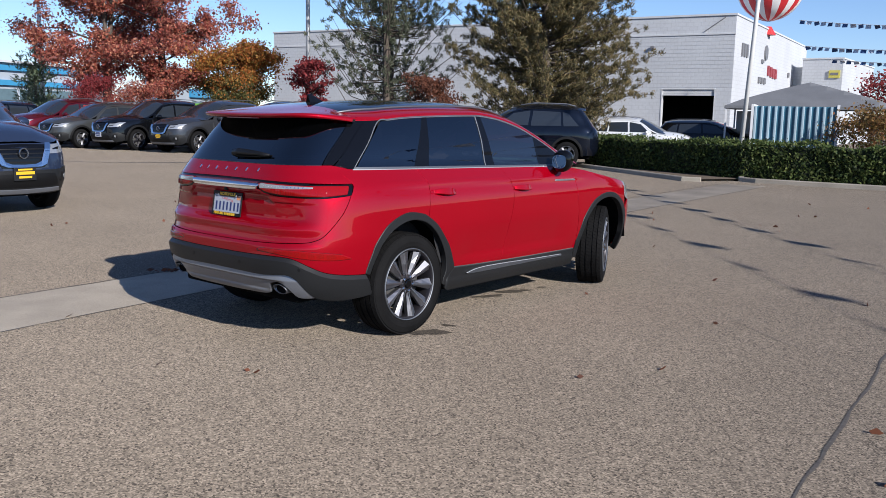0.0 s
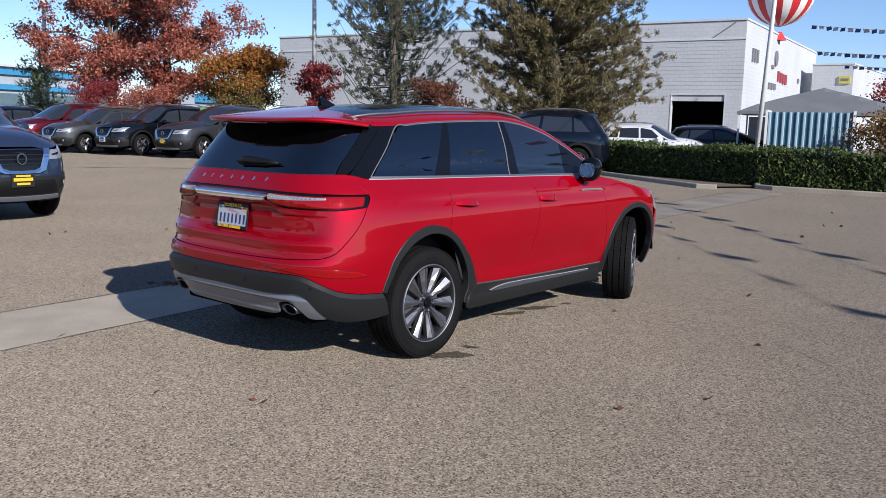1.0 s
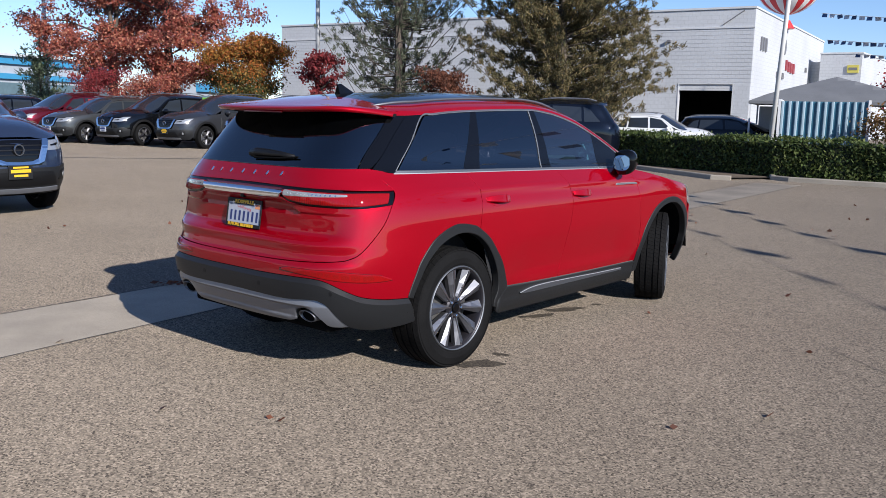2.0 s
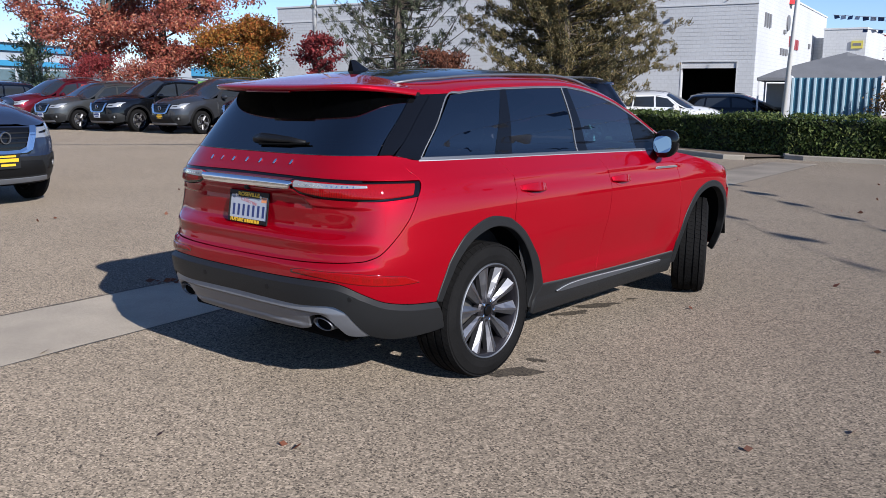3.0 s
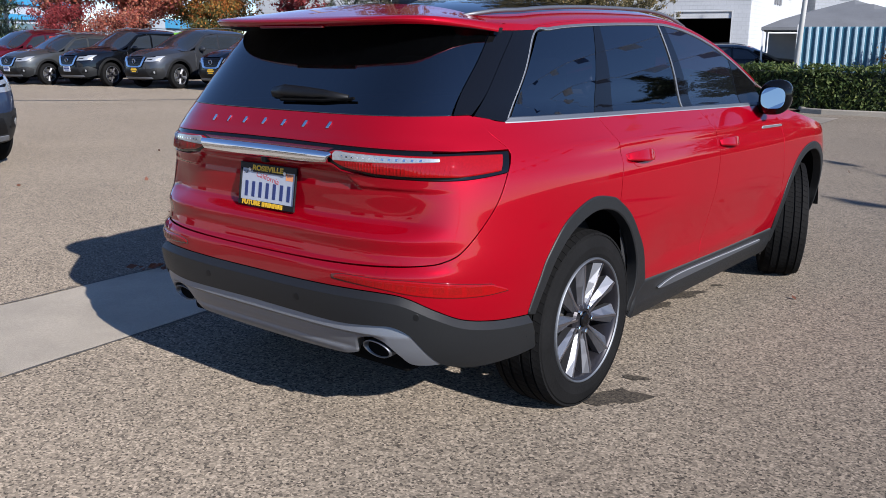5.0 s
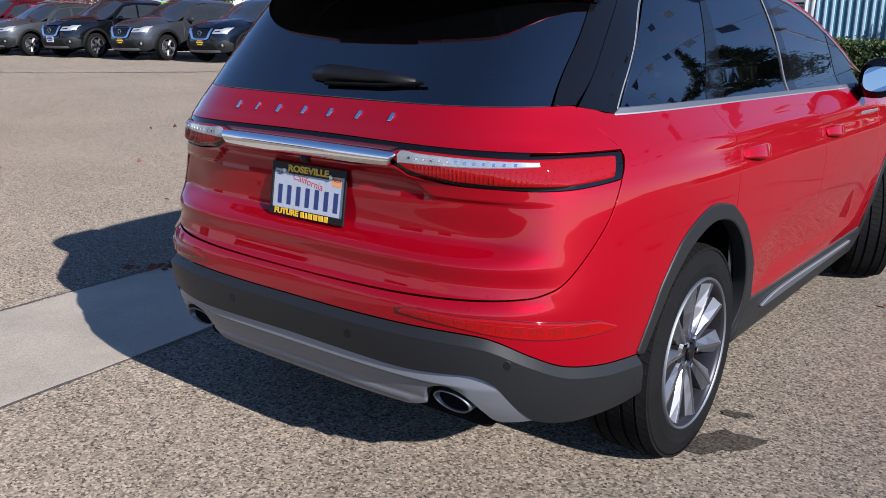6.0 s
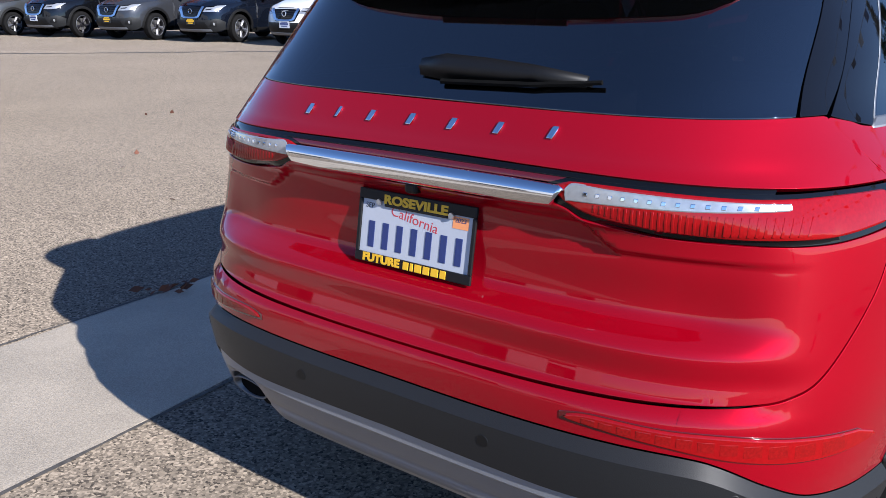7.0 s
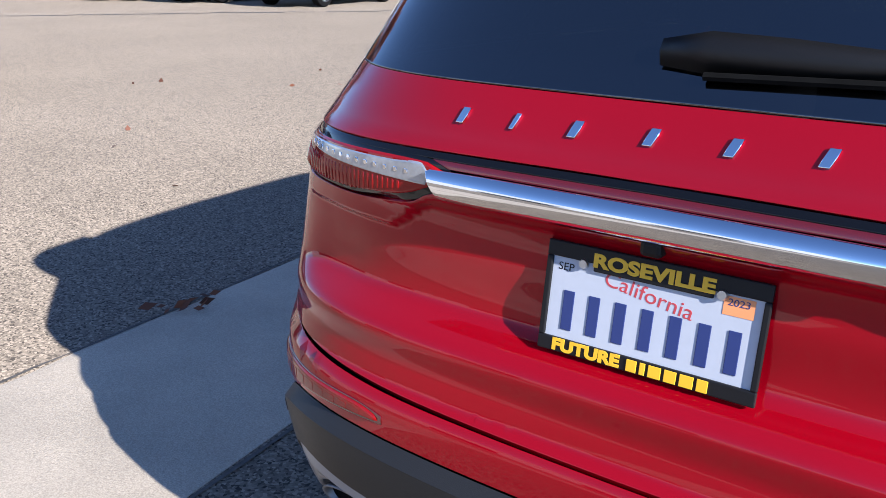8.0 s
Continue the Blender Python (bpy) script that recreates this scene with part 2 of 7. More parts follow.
# ---- car body surfaces ----
def curve_table(tab):
    """A smooth monotone curve through (x, y) rows, for numpy arrays."""
    xs, ys = np.array([p[0] for p in tab], float), np.array([p[1] for p in tab], float)
    h = np.diff(xs)
    d = np.diff(ys) / h
    m = np.zeros(len(xs))
    m[0], m[-1] = d[0], d[-1]
    for i in range(1, len(xs) - 1):
        if d[i - 1] * d[i] > 0:
            w1, w2 = 2 * h[i] + h[i - 1], h[i] + 2 * h[i - 1]
            m[i] = (w1 + w2) / (w1 / d[i - 1] + w2 / d[i])

    def f(x):
        x = np.clip(np.asarray(x, float), xs[0], xs[-1])
        i = np.clip(np.searchsorted(xs, x) - 1, 0, len(h) - 1)
        t = (x - xs[i]) / h[i]
        return (1 + 2 * t) * (1 - t) ** 2 * ys[i] + t * (1 - t) ** 2 * h[i] * m[i] + t * t * (3 - 2 * t) * ys[i + 1] + t * t * (t - 1) * h[i] * m[i + 1]
    return f


class Body:
    """A car's skin as a stack of level outlines: rear R(z), front F(z), half width W(z), with rounded corners."""

    def __init__(self, rear, front, width, n_rear, n_front, yc, yf, shift=None):
        self.R, self.F, self.W = curve_table(rear), curve_table(front), curve_table(width)
        self.N, self.M = curve_table(n_rear), curve_table(n_front)
        self.yc, self.yf, self.shift = yc, yf, shift

    def half(self, y, z):
        w, n, m = self.W(z), self.N(z), self.M(z)
        b = np.clip((self.yc - y) / (self.yc - self.R(z)), 0, 1)
        c = np.clip((y - self.yf) / (self.F(z) - self.yf), 0, 1)
        return w * np.maximum(1 - b ** n, 0) ** (1 / n) * np.maximum(1 - c ** m, 0) ** (1 / m)

    def q(self, x, y, z, front=False):
        """Chart coordinate of a point on the skin: the way round from the middle of the rear (or front)."""
        d = (self.F(z) - y) if front else (y - self.R(z))
        return float(np.sign(x) * (abs(x) + d)) if x else 0.0

    def rear(self, x, z, front=False):
        """Chart point from x and height on the rear (or front)."""
        lo, hi = (self.yf, float(self.F(z))) if front else (float(self.R(z)), self.yc)
        for _ in range(50):
            mid = (lo + hi) / 2
            wide = self.half(mid, z) > abs(x)
            if front:
                lo, hi = (mid, hi) if wide else (lo, mid)
            else:
                lo, hi = (lo, mid) if wide else (mid, hi)
        return (self.q(x, lo, z, front), z)

    def side(self, y, z, front=False, sign=1):
        """Chart point from y and height on the side."""
        return (self.q(sign * float(self.half(y, z)), y, z, front), z)

    def base(self, q, z, front=False):
        s = np.abs(q)
        if front:
            lo, hi = np.full_like(q, self.yc), self.F(z)
        else:
            lo, hi = self.R(z), np.full_like(q, self.yf)
        lo, hi = np.array(lo, float), np.array(hi, float)
        for _ in range(52):
            mid = (lo + hi) / 2
            g = self.half(mid, z) + ((self.F(z) - mid) if front else (mid - self.R(z)))
            big = g > s
            if front:
                lo, hi = np.where(big, mid, lo), np.where(big, hi, mid)
            else:
                lo, hi = np.where(big, lo, mid), np.where(big, mid, hi)
        y = (lo + hi) / 2
        d = (self.F(z) - y) if front else (y - self.R(z))
        return np.stack([np.sign(q) * np.maximum(s - d, 0), y, z], -1)

    def place(self, q, z, off=0.0, front=False):
        """Points and outward normals at chart points, off metres outside the skin."""
        q, z = np.asarray(q, float), np.asarray(z, float)

        def moved(q, z):
            p = self.base(q, z, front)
            return p if self.shift is None else p + self.shift(p)
        e = 0.004
        p = moved(q, z)
        a = moved(q + e, z) - moved(q - e, z)
        b = moved(q, z + e) - moved(q, z - e)
        n = np.cross(a, b) * (-1 if front else 1)
        n /= np.maximum(np.linalg.norm(n, axis=-1, keepdims=True), 1e-9)
        return p + n * np.asarray(off)[..., None], n


def smooth_run(pts, step):
    """Catmull-Rom through points, cut in short steps."""
    p = [np.array(v, float) for v in pts]
    if len(p) == 2:
        k = max(1, int(np.ceil(np.linalg.norm(p[1] - p[0]) / step)))
        return [tuple(p[0] + (p[1] - p[0]) * i / k) for i in range(k)]
    out = []
    for i in range(len(p) - 1):
        a, b, c, d = p[max(i - 1, 0)], p[i], p[i + 1], p[min(i + 2, len(p) - 1)]
        k = max(1, int(np.ceil(np.linalg.norm(c - b) / step)))
        for j in range(k):
            t = j / k
            out.append(tuple(0.5 * (2 * b + (c - a) * t + (2 * a - 5 * b + 4 * c - d) * t * t + (3 * b - a - 3 * c + d) * t ** 3)))
    return out


def inside(poly, pts):
    x, y = pts[:, 0], pts[:, 1]
    r = np.zeros(len(pts), bool)
    for (x0, y0), (x1, y1) in zip(poly, np.roll(poly, -1, 0)):
        if y0 == y1:
            continue
        r ^= ((y0 > y) != (y1 > y)) & (x < (x1 - x0) * (y - y0) / (y1 - y0) + x0)
    return r


def panel(name, body, runs, material, parent, h=0.03, off=0.0, depth=0.012, edge=0.0008, front=False, mirror=False, label="", lift=None):
    """A curved panel on a car's skin. runs: the lines of chart points that bound it, each smooth, corners between them.
    Its edges are rounded and folded inwards. mirror: a second one on the other side."""
    from mathutils.geometry import delaunay_2d_cdt
    loop = []
    for r in runs:
        loop += smooth_run(r, h * 0.7)
    loop = np.array(loop)
    area = 0.5 * np.sum(loop[:, 0] * np.roll(loop[:, 1], -1) - np.roll(loop[:, 0], -1) * loop[:, 1])
    if area < 0:
        loop = loop[::-1]
    lo, hi = loop.min(0), loop.max(0)
    gx, gy = np.meshgrid(np.arange(lo[0] + h * 0.5, hi[0], h), np.arange(lo[1] + h * 0.5, hi[1], h * 0.87))
    gx = gx + (np.arange(gx.shape[0]) % 2)[:, None] * h * 0.5
    cand = np.stack([gx.ravel(), gy.ravel()], -1)
    if len(cand):
        cand = cand[inside(loop, cand)]
    if len(cand):
        near = np.full(len(cand), 9.0)
        for p in loop:
            near = np.minimum(near, np.hypot(cand[:, 0] - p[0], cand[:, 1] - p[1]))
        cand = cand[near > h * 0.45]
    nb = len(loop)
    pts = np.vstack([loop, cand]) if len(cand) else loop
    out = delaunay_2d_cdt([Vector((float(a), float(b))) for a, b in pts], [(i, (i + 1) % nb) for i in range(nb)], [], 1, 1e-6)
    v2 = np.array([(v.x, v.y) for v in out[0]])
    tris = [tuple(f) for f in out[2]]

    def laid(v):
        if lift is None:
            return body.place(v[:, 0], v[:, 1], off, front)

        def at(dq, dz):
            w = v + np.array([dq, dz])
            return body.place(w[:, 0], w[:, 1], off + lift(w), front)[0]
        e = 0.002
        n = np.cross(at(e, 0) - at(-e, 0), at(0, e) - at(0, -e)) * (-1 if front else 1)
        return at(0, 0), n / np.maximum(np.linalg.norm(n, axis=1, keepdims=True), 1e-9)
    p3, n3 = laid(v2)
    fwd = np.roll(loop, -1, 0) - np.roll(loop, 1, 0)
    outw = np.stack([fwd[:, 1], -fwd[:, 0]], -1)
    outw /= np.maximum(np.linalg.norm(outw, axis=1, keepdims=True), 1e-9)
    lf = off if lift is None else off + lift(loop)
    r0, n0 = laid(loop)
    l1 = loop + outw * edge
    r1, _ = body.place(l1[:, 0], l1[:, 1], lf, front)
    tan = r1 - r0
    tan /= np.maximum(np.linalg.norm(tan, axis=1, keepdims=True), 1e-9)
    ra, rb, rc = r0, r1 - n0 * edge, r1 - n0 * depth
    k = len(p3)
    verts = np.vstack([p3, ra, rb, rb, rc])
    na = (n0 + 0.25 * tan)
    nbv = (n0 + tan * 1.2)
    norms = np.vstack([n3, na, nbv, tan, tan])
    norms = norms / np.linalg.norm(norms, axis=1, keepdims=True)
    faces = list(tris)
    for a, b in ((0, 1), (2, 3)):
        for i in range(nb):
            j = (i + 1) % nb
            faces.append((k + a * nb + i, k + b * nb + i, k + b * nb + j, k + a * nb + j))
    if front:
        faces = [f[::-1] for f in faces]
    made = []
    for s in ((1, -1) if mirror else (1,)):
        sv, sn = verts.copy(), norms.copy()
        sv[:, 0] *= s
        sn[:, 0] *= s
        me = mesh_from(name, sv, faces if s > 0 else [f[::-1] for f in faces], sn)
        made.append(put(name, me, material, parent, label))
    return made if mirror else made[0]


def grid_part(name, f, nu, nv, material, parent, label="", thick=0.0, close_u=False):
    """A smooth sheet from f(u, v), u and v from 0 to 1."""
    verts = [f(i / nu, j / nv) for j in range(nv + 1) for i in range(nu + 1)]
    faces = [(j * (nu + 1) + i, j * (nu + 1) + i + 1, (j + 1) * (nu + 1) + i + 1, (j + 1) * (nu + 1) + i) for j in range(nv) for i in range(nu)]
    me = mesh_from(name, verts, faces)
    ob = put(name, me, material, parent, label)
    if thick:
        s = ob.modifiers.new("thickness", "SOLIDIFY")
        s.thickness, s.offset = thick, -1
    return ob


def text_part(name, s, size, material, parent, m, extrude=0.001, label="", bold=0.0, width=None):
    """Raised lettering in the built-in font, as a mesh."""
    cu = bpy.data.curves.new(name, "FONT")
    cu.body, cu.size, cu.extrude, cu.offset = s, size, extrude, bold
    cu.align_x, cu.align_y = "CENTER", "CENTER"
    tmp = bpy.data.objects.new(name, cu)
    scene.collection.objects.link(tmp)
    dg = bpy.context.evaluated_depsgraph_get()
    me = bpy.data.meshes.new_from_object(tmp.evaluated_get(dg))
    bpy.data.objects.remove(tmp)
    if width:
        xs = [v.co.x for v in me.vertices]
        k = width / (max(xs) - min(xs))
        for v in me.vertices:
            v.co.x *= k
    ob = put(name, me, material, parent, label)
    ob.matrix_basis = m
    return ob


# ---- wheels ----
def wheel_meshes(r_tyre, r_rim, width, spokes=10, tread=True):
    """Meshes of a wheel about the x axis, outer face towards +x, shared by all four."""
    w = width / 2
    bm = bmesh.new()
    # carcass with rounded shoulders
    prof = [(-w + 0.012, r_rim), (-w + 0.002, r_rim + 0.02), (-w, r_rim + 0.05), (-w + 0.012, r_tyre - 0.022), (-w + 0.03, r_tyre - 0.008),
            (0, r_tyre - 0.006), (w - 0.03, r_tyre - 0.008), (w - 0.012, r_tyre - 0.022), (w, r_rim + 0.05), (w - 0.002, r_rim + 0.02), (w - 0.012, r_rim)]
    ring_stack(bm, prof, 72)
    bmesh.ops.recalc_face_normals(bm, faces=bm.faces)
    tyre = bpy.data.meshes.new("tyre")
    bm.to_mesh(tyre)
    bm.free()
    bm = bmesh.new()
    if tread:
        # tread blocks: ribs split by grooves, shoulder lugs
        ribs = [(-w + 0.014, -w + 0.046, 60), (-w + 0.054, -w + 0.088, 72), (-0.022, 0.022, 72), (w - 0.088, w - 0.054, 72), (w - 0.046, w - 0.014, 60)]
        for x0, x1, cnt in ribs:
            sh = x0 < -w + 0.02 or x1 > w - 0.02
            for k in range(cnt):
                a0, a1 = (k + 0.03) * math.tau / cnt, (k + 0.97) * math.tau / cnt
                skew = 0.35 * math.tau / cnt
                vs = []
                for (x, a, lean) in ((x0, a0, 0), (x1, a0, skew), (x1, a1, skew), (x0, a1, 0)):
                    drop = 0.008 if sh and (x == (x0 if x0 < 0 else x1)) else 0.0
                    vs.append((x, a + lean, r_tyre - drop))
                lo = [bm.verts.new((x, (r - 0.008) * math.cos(a), (r - 0.008) * math.sin(a))) for x, a, r in vs]
                hi = [bm.verts.new((x, r * math.cos(a), r * math.sin(a))) for x, a, r in vs]
                bm.faces.new(hi)
                for i in range(4):
                    bm.faces.new((lo[i], lo[(i + 1) % 4], hi[(i + 1) % 4], hi[i]))
    bmesh.ops.recalc_face_normals(bm, faces=bm.faces)
    tread_blocks = bpy.data.meshes.new("tread")
    bm.to_mesh(tread_blocks)
    bm.free()
    # rim: barrel and bright outer lip
    bm = bmesh.new()
    ring_stack(bm, [(w - 0.010, r_rim + 0.004), (w - 0.004, r_rim), (w - 0.006, r_rim - 0.010), (w - 0.018, r_rim - 0.016), (w - 0.06, r_rim - 0.028), (-w + 0.02, r_rim - 0.03), (-w + 0.01, r_rim)], 72)
    for f in bm.faces:
        f.smooth = True
    rim = bpy.data.meshes.new("rim")
    bm.to_mesh(rim)
    bm.free()
    bm = bmesh.new()
    ring_stack(bm, [(w - 0.010, r_rim + 0.006), (w - 0.001, r_rim + 0.004), (w + 0.001, r_rim), (w - 0.006, r_rim - 0.005), (w - 0.020, r_rim - 0.008)], 72)
    for f in bm.faces:
        f.smooth = True
    lip = bpy.data.meshes.new("rim_lip")
    bm.to_mesh(lip)
    bm.free()
    # one spoke: a twisted blade with two flanks and a machined ridge, widening to the lip
    wide = 10 / spokes
    bm = bmesh.new()
    bm2 = bmesh.new()
    rows, ridge = [], []
    for r, half, xo in ((0.046, 0.010, w - 0.030), (0.085, 0.016, w - 0.026), (0.15, 0.028, w - 0.018), (r_rim - 0.012, 0.042, w - 0.010)):
        half *= wide ** .5
        rows.append([bm.verts.new(v) for v in ((xo - 0.045, -half * 0.95, r), (xo - 0.018, -half, r), (xo + 0.002, half * 0.10, r), (xo - 0.014, half, r), (xo - 0.045, half * 0.95, r))])
        ridge.append([bm2.verts.new(v) for v in ((xo - 0.004, half * .10 - .0055, r), (xo + 0.0035, half * .10 - .0042, r), (xo + 0.0035, half * .10 + .0042, r), (xo - 0.004, half * .10 + .0055, r))])
    for a, b in zip(rows, rows[1:]):
        for i in range(4):
            bm.faces.new((a[i], a[i + 1], b[i + 1], b[i]))
    for a, b in zip(ridge, ridge[1:]):
        for i in range(3):
            bm2.faces.new((a[i], a[i + 1], b[i + 1], b[i]))
    bm.faces.new(rows[-1])
    bm2.faces.new(ridge[-1])
    bmesh.ops.recalc_face_normals(bm, faces=bm.faces)
    bmesh.ops.recalc_face_normals(bm2, faces=bm2.faces)
    spoke = bpy.data.meshes.new("spoke")
    bm.to_mesh(spoke)
    bm.free()
    spoke_ridge = bpy.data.meshes.new("spoke_ridge")
    bm2.to_mesh(spoke_ridge)
    bm2.free()
    # hub, cap, nut, brake disc
    bm = bmesh.new()
    rr = ring_stack(bm, [(w - 0.07, 0.072), (w - 0.04, 0.07), (w - 0.03, 0.06), (w - 0.027, 0.034), (w - 0.034, 0.032)], 40)
    bm.faces.new(rr[-1])
    hub = bpy.data.meshes.new("hub")
    bm.to_mesh(hub)
    bm.free()
    bm = bmesh.new()
    rr = ring_stack(bm, [(w - 0.036, 0.031), (w - 0.022, 0.030), (w - 0.018, 0.024)], 24)
    bm.faces.new(rr[-1])
    cap = bpy.data.meshes.new("centre_cap")
    bm.to_mesh(cap)
    bm.free()
    bm = bmesh.new()
    rr = ring_stack(bm, [(w - 0.034, 0.011), (w - 0.018, 0.010), (w - 0.016, 0.007)], 6)
    bm.faces.new(rr[-1])
    nut = bpy.data.meshes.new("wheel_nut")
    bm.to_mesh(nut)
    bm.free()
    bm = bmesh.new()
    rr = ring_stack(bm, [(0.012, 0.165), (0.035, 0.165), (0.036, 0.155), (0.036, 0.05)], 40)
    bm.faces.new(rr[-1])
    bm.faces.new(rr[0][::-1])
    disc = bpy.data.meshes.new("brake_disc")
    bm.to_mesh(disc)
    bm.free()
    return dict(tyre=tyre, tread=tread_blocks if tread else None, rim=rim, lip=lip, spoke=spoke, ridge=spoke_ridge, hub=hub, cap=cap, nut=nut, disc=disc, n=spokes)


def add_wheel(meshes, car, x, y, z, steer=0.0, spin=0.0, tyre_mat=None, rim_mat=None, dark_mat=None, nuts=True):
    """A wheel under a car: x on the car's right is positive; the outer face looks away from the car."""
    hold = new("wheel")
    hold.empty_display_size = 0.1
    hold.parent = car
    flip = 0 if x > 0 else 180
    hold.matrix_basis = pose(x, y, z, 0, 0, steer + flip)

    def bit(name, me, material, m=None):
        if not me.materials:
            me.materials.append(material)
        ob = new(name, me)
        ob.parent = hold
        if me.materials[0] is not material:
            ob.material_slots[0].link = "OBJECT"
            ob.material_slots[0].material = material
        ob.matrix_basis = pose(0, 0, 0, spin, 0, 0) @ (m or Matrix())
        return ob
    rim_mat = rim_mat or M_RIM
    bit("tyre", meshes["tyre"], tyre_mat or M_TYRE)
    if meshes["tread"] is not None:
        tagged(bit("tread", meshes["tread"], tyre_mat or M_TYRE), kind="stuff")
    bit("rim", meshes["rim"], dark_mat or M_RIMDARK)
    bit("rim_lip", meshes["lip"], M_BRIGHT)
    for k in range(meshes["n"]):
        bit("spoke", meshes["spoke"], rim_mat, pose(0, 0, 0, 360 * k / meshes["n"], 0, 0))
        if nuts:
            bit("spoke_ridge", meshes["ridge"], M_RIDGE, pose(0, 0, 0, 360 * k / meshes["n"], 0, 0))
    bit("hub", meshes["hub"], dark_mat or M_RIMDARK)
    bit("centre_cap", meshes["cap"], M_BLACKGLOSS)
    bit("brake_disc", meshes["disc"], M_DISC)
    if nuts:
        for k in range(5):
            a = (k + 0.5) * math.tau / 5
            bit("wheel_nut", meshes["nut"], M_CHROME, Matrix.Translation((0, 0.050 * math.sin(a), 0.050 * math.cos(a))))
    return hold


# ---- the red car ----
def red_shift(p):
    """The pressed forms of the tailgate and doors: bumper shelf, plate recess, hollows under the lamps, shoulder line."""
    x, y, z = np.abs(p[..., 0]), p[..., 1], p[..., 2]

    def s(a, b, v):
        t = np.clip((v - a) / (b - a), 0, 1)
        return t * t * (3 - 2 * t)
    out = np.zeros_like(p)
    flat = 1 - s(0.22, 0.42, y)
    mid = 1 - s(0.50, 0.80, x)
    # tailgate set in above the bumper shelf; a ledge below the plate; the recess round the plate; hollow under each lamp
    shelf = s(0.695, 0.712, z) * (1 - s(0.74, 0.80, z)) * (1 - s(0.72, 0.84, x))
    ledge = s(0.795, 0.845, z) * (1 - s(0.96, 1.04, z)) * (1 - s(0.62, 0.78, x))
    brow_z = 1.03 - 0.068 * s(0.345, 0.47, x)
    brow = s(brow_z - 0.012, brow_z + 0.004, z) * s(0.325, 0.355, x)
    rec = s(0.800, 0.848, z) * (1 - s(1.005, 1.036, z)) * (1 - 0.50 * s(0.85, 0.95, z)) * (1 - s(0.56, 0.80, x)) * (1 - brow)
    lamp = s(1.0, 1.012, z) * (1 - s(1.085, 1.105, z)) * (1 - s(0.74, 0.86, x))
    out[..., 1] = flat * (0.020 * shelf + 0.014 * ledge + 0.036 * rec - 0.010 * lamp)
    door = s(1.35, 1.7, y) * (1 - s(2.8, 3.1, y)) * s(0.43, 0.52, z) * (1 - s(0.55, 0.78, z))
    line = s(0.55, 1.1, y) * (1 - s(3.0, 3.4, y))
    zl = 1.075 - 0.018 * (y - 0.6)
    crease = np.exp(-((z - zl) / 0.022) ** 2) * 0.008 - np.exp(-((z - zl + 0.05) / 0.035) ** 2) * 0.006
    out[..., 0] = np.sign(p[..., 0]) * (-0.014 * door + line * crease)
    return out


RED = Body(
    rear=[(.20, .36), (.24, .30), (.30, .20), (.36, .11), (.42, .07), (.50, .048), (.58, .038), (.66, .036), (.72, .046), (.78, .064), (.85, .084),
          (.92, .100), (1.0, .110), (1.06, .113), (1.11, .120), (1.16, .142), (1.22, .185), (1.30, .252), (1.40, .335), (1.50, .42), (1.62, .52)],
    front=[(.20, 4.34), (.30, 4.42), (.45, 4.49), (.60, 4.50), (.80, 4.47), (.90, 4.42), (1.0, 4.26), (1.06, 4.06), (1.12, 3.93), (1.62, 3.9)],
    width=[(.20, .80), (.30, .865), (.37, .885), (.45, .905), (.60, .928), (.75, .938), (.88, .936), (.98, .925), (1.04, .905), (1.10, .868), (1.18, .812), (1.30, .765), (1.40, .718), (1.50, .66), (1.62, .575)],
    n_rear=[(.2, 4.75), (.6, 4.75), (.8, 4.65), (1.05, 4.7), (1.18, 4.7), (1.6, 5.5)],
    n_front=[(.2, 4.4), (.9, 4.2), (1.1, 3.4), (1.6, 3.6)], yc=1.6, yf=3.25, shift=red_shift)

AXLE_R, AXLE_F, HUB_Z = 0.985, 3.69, 0.362


def arch(body, yc, zc, ry, rz, a0, a1, n, front=False):
    """A run of chart points along a wheel arch, from angle a0 to a1 (degrees, 0 is forwards, 90 is up)."""
    out = []
    for i in range(n + 1):
        a = radians(a0 + (a1 - a0) * i / n)
        out.append(body.side(yc + ry * math.cos(a), zc + rz * math.sin(a), front))
    return out


def mirrored(run):
    return [(-q, z) for q, z in run[::-1]]


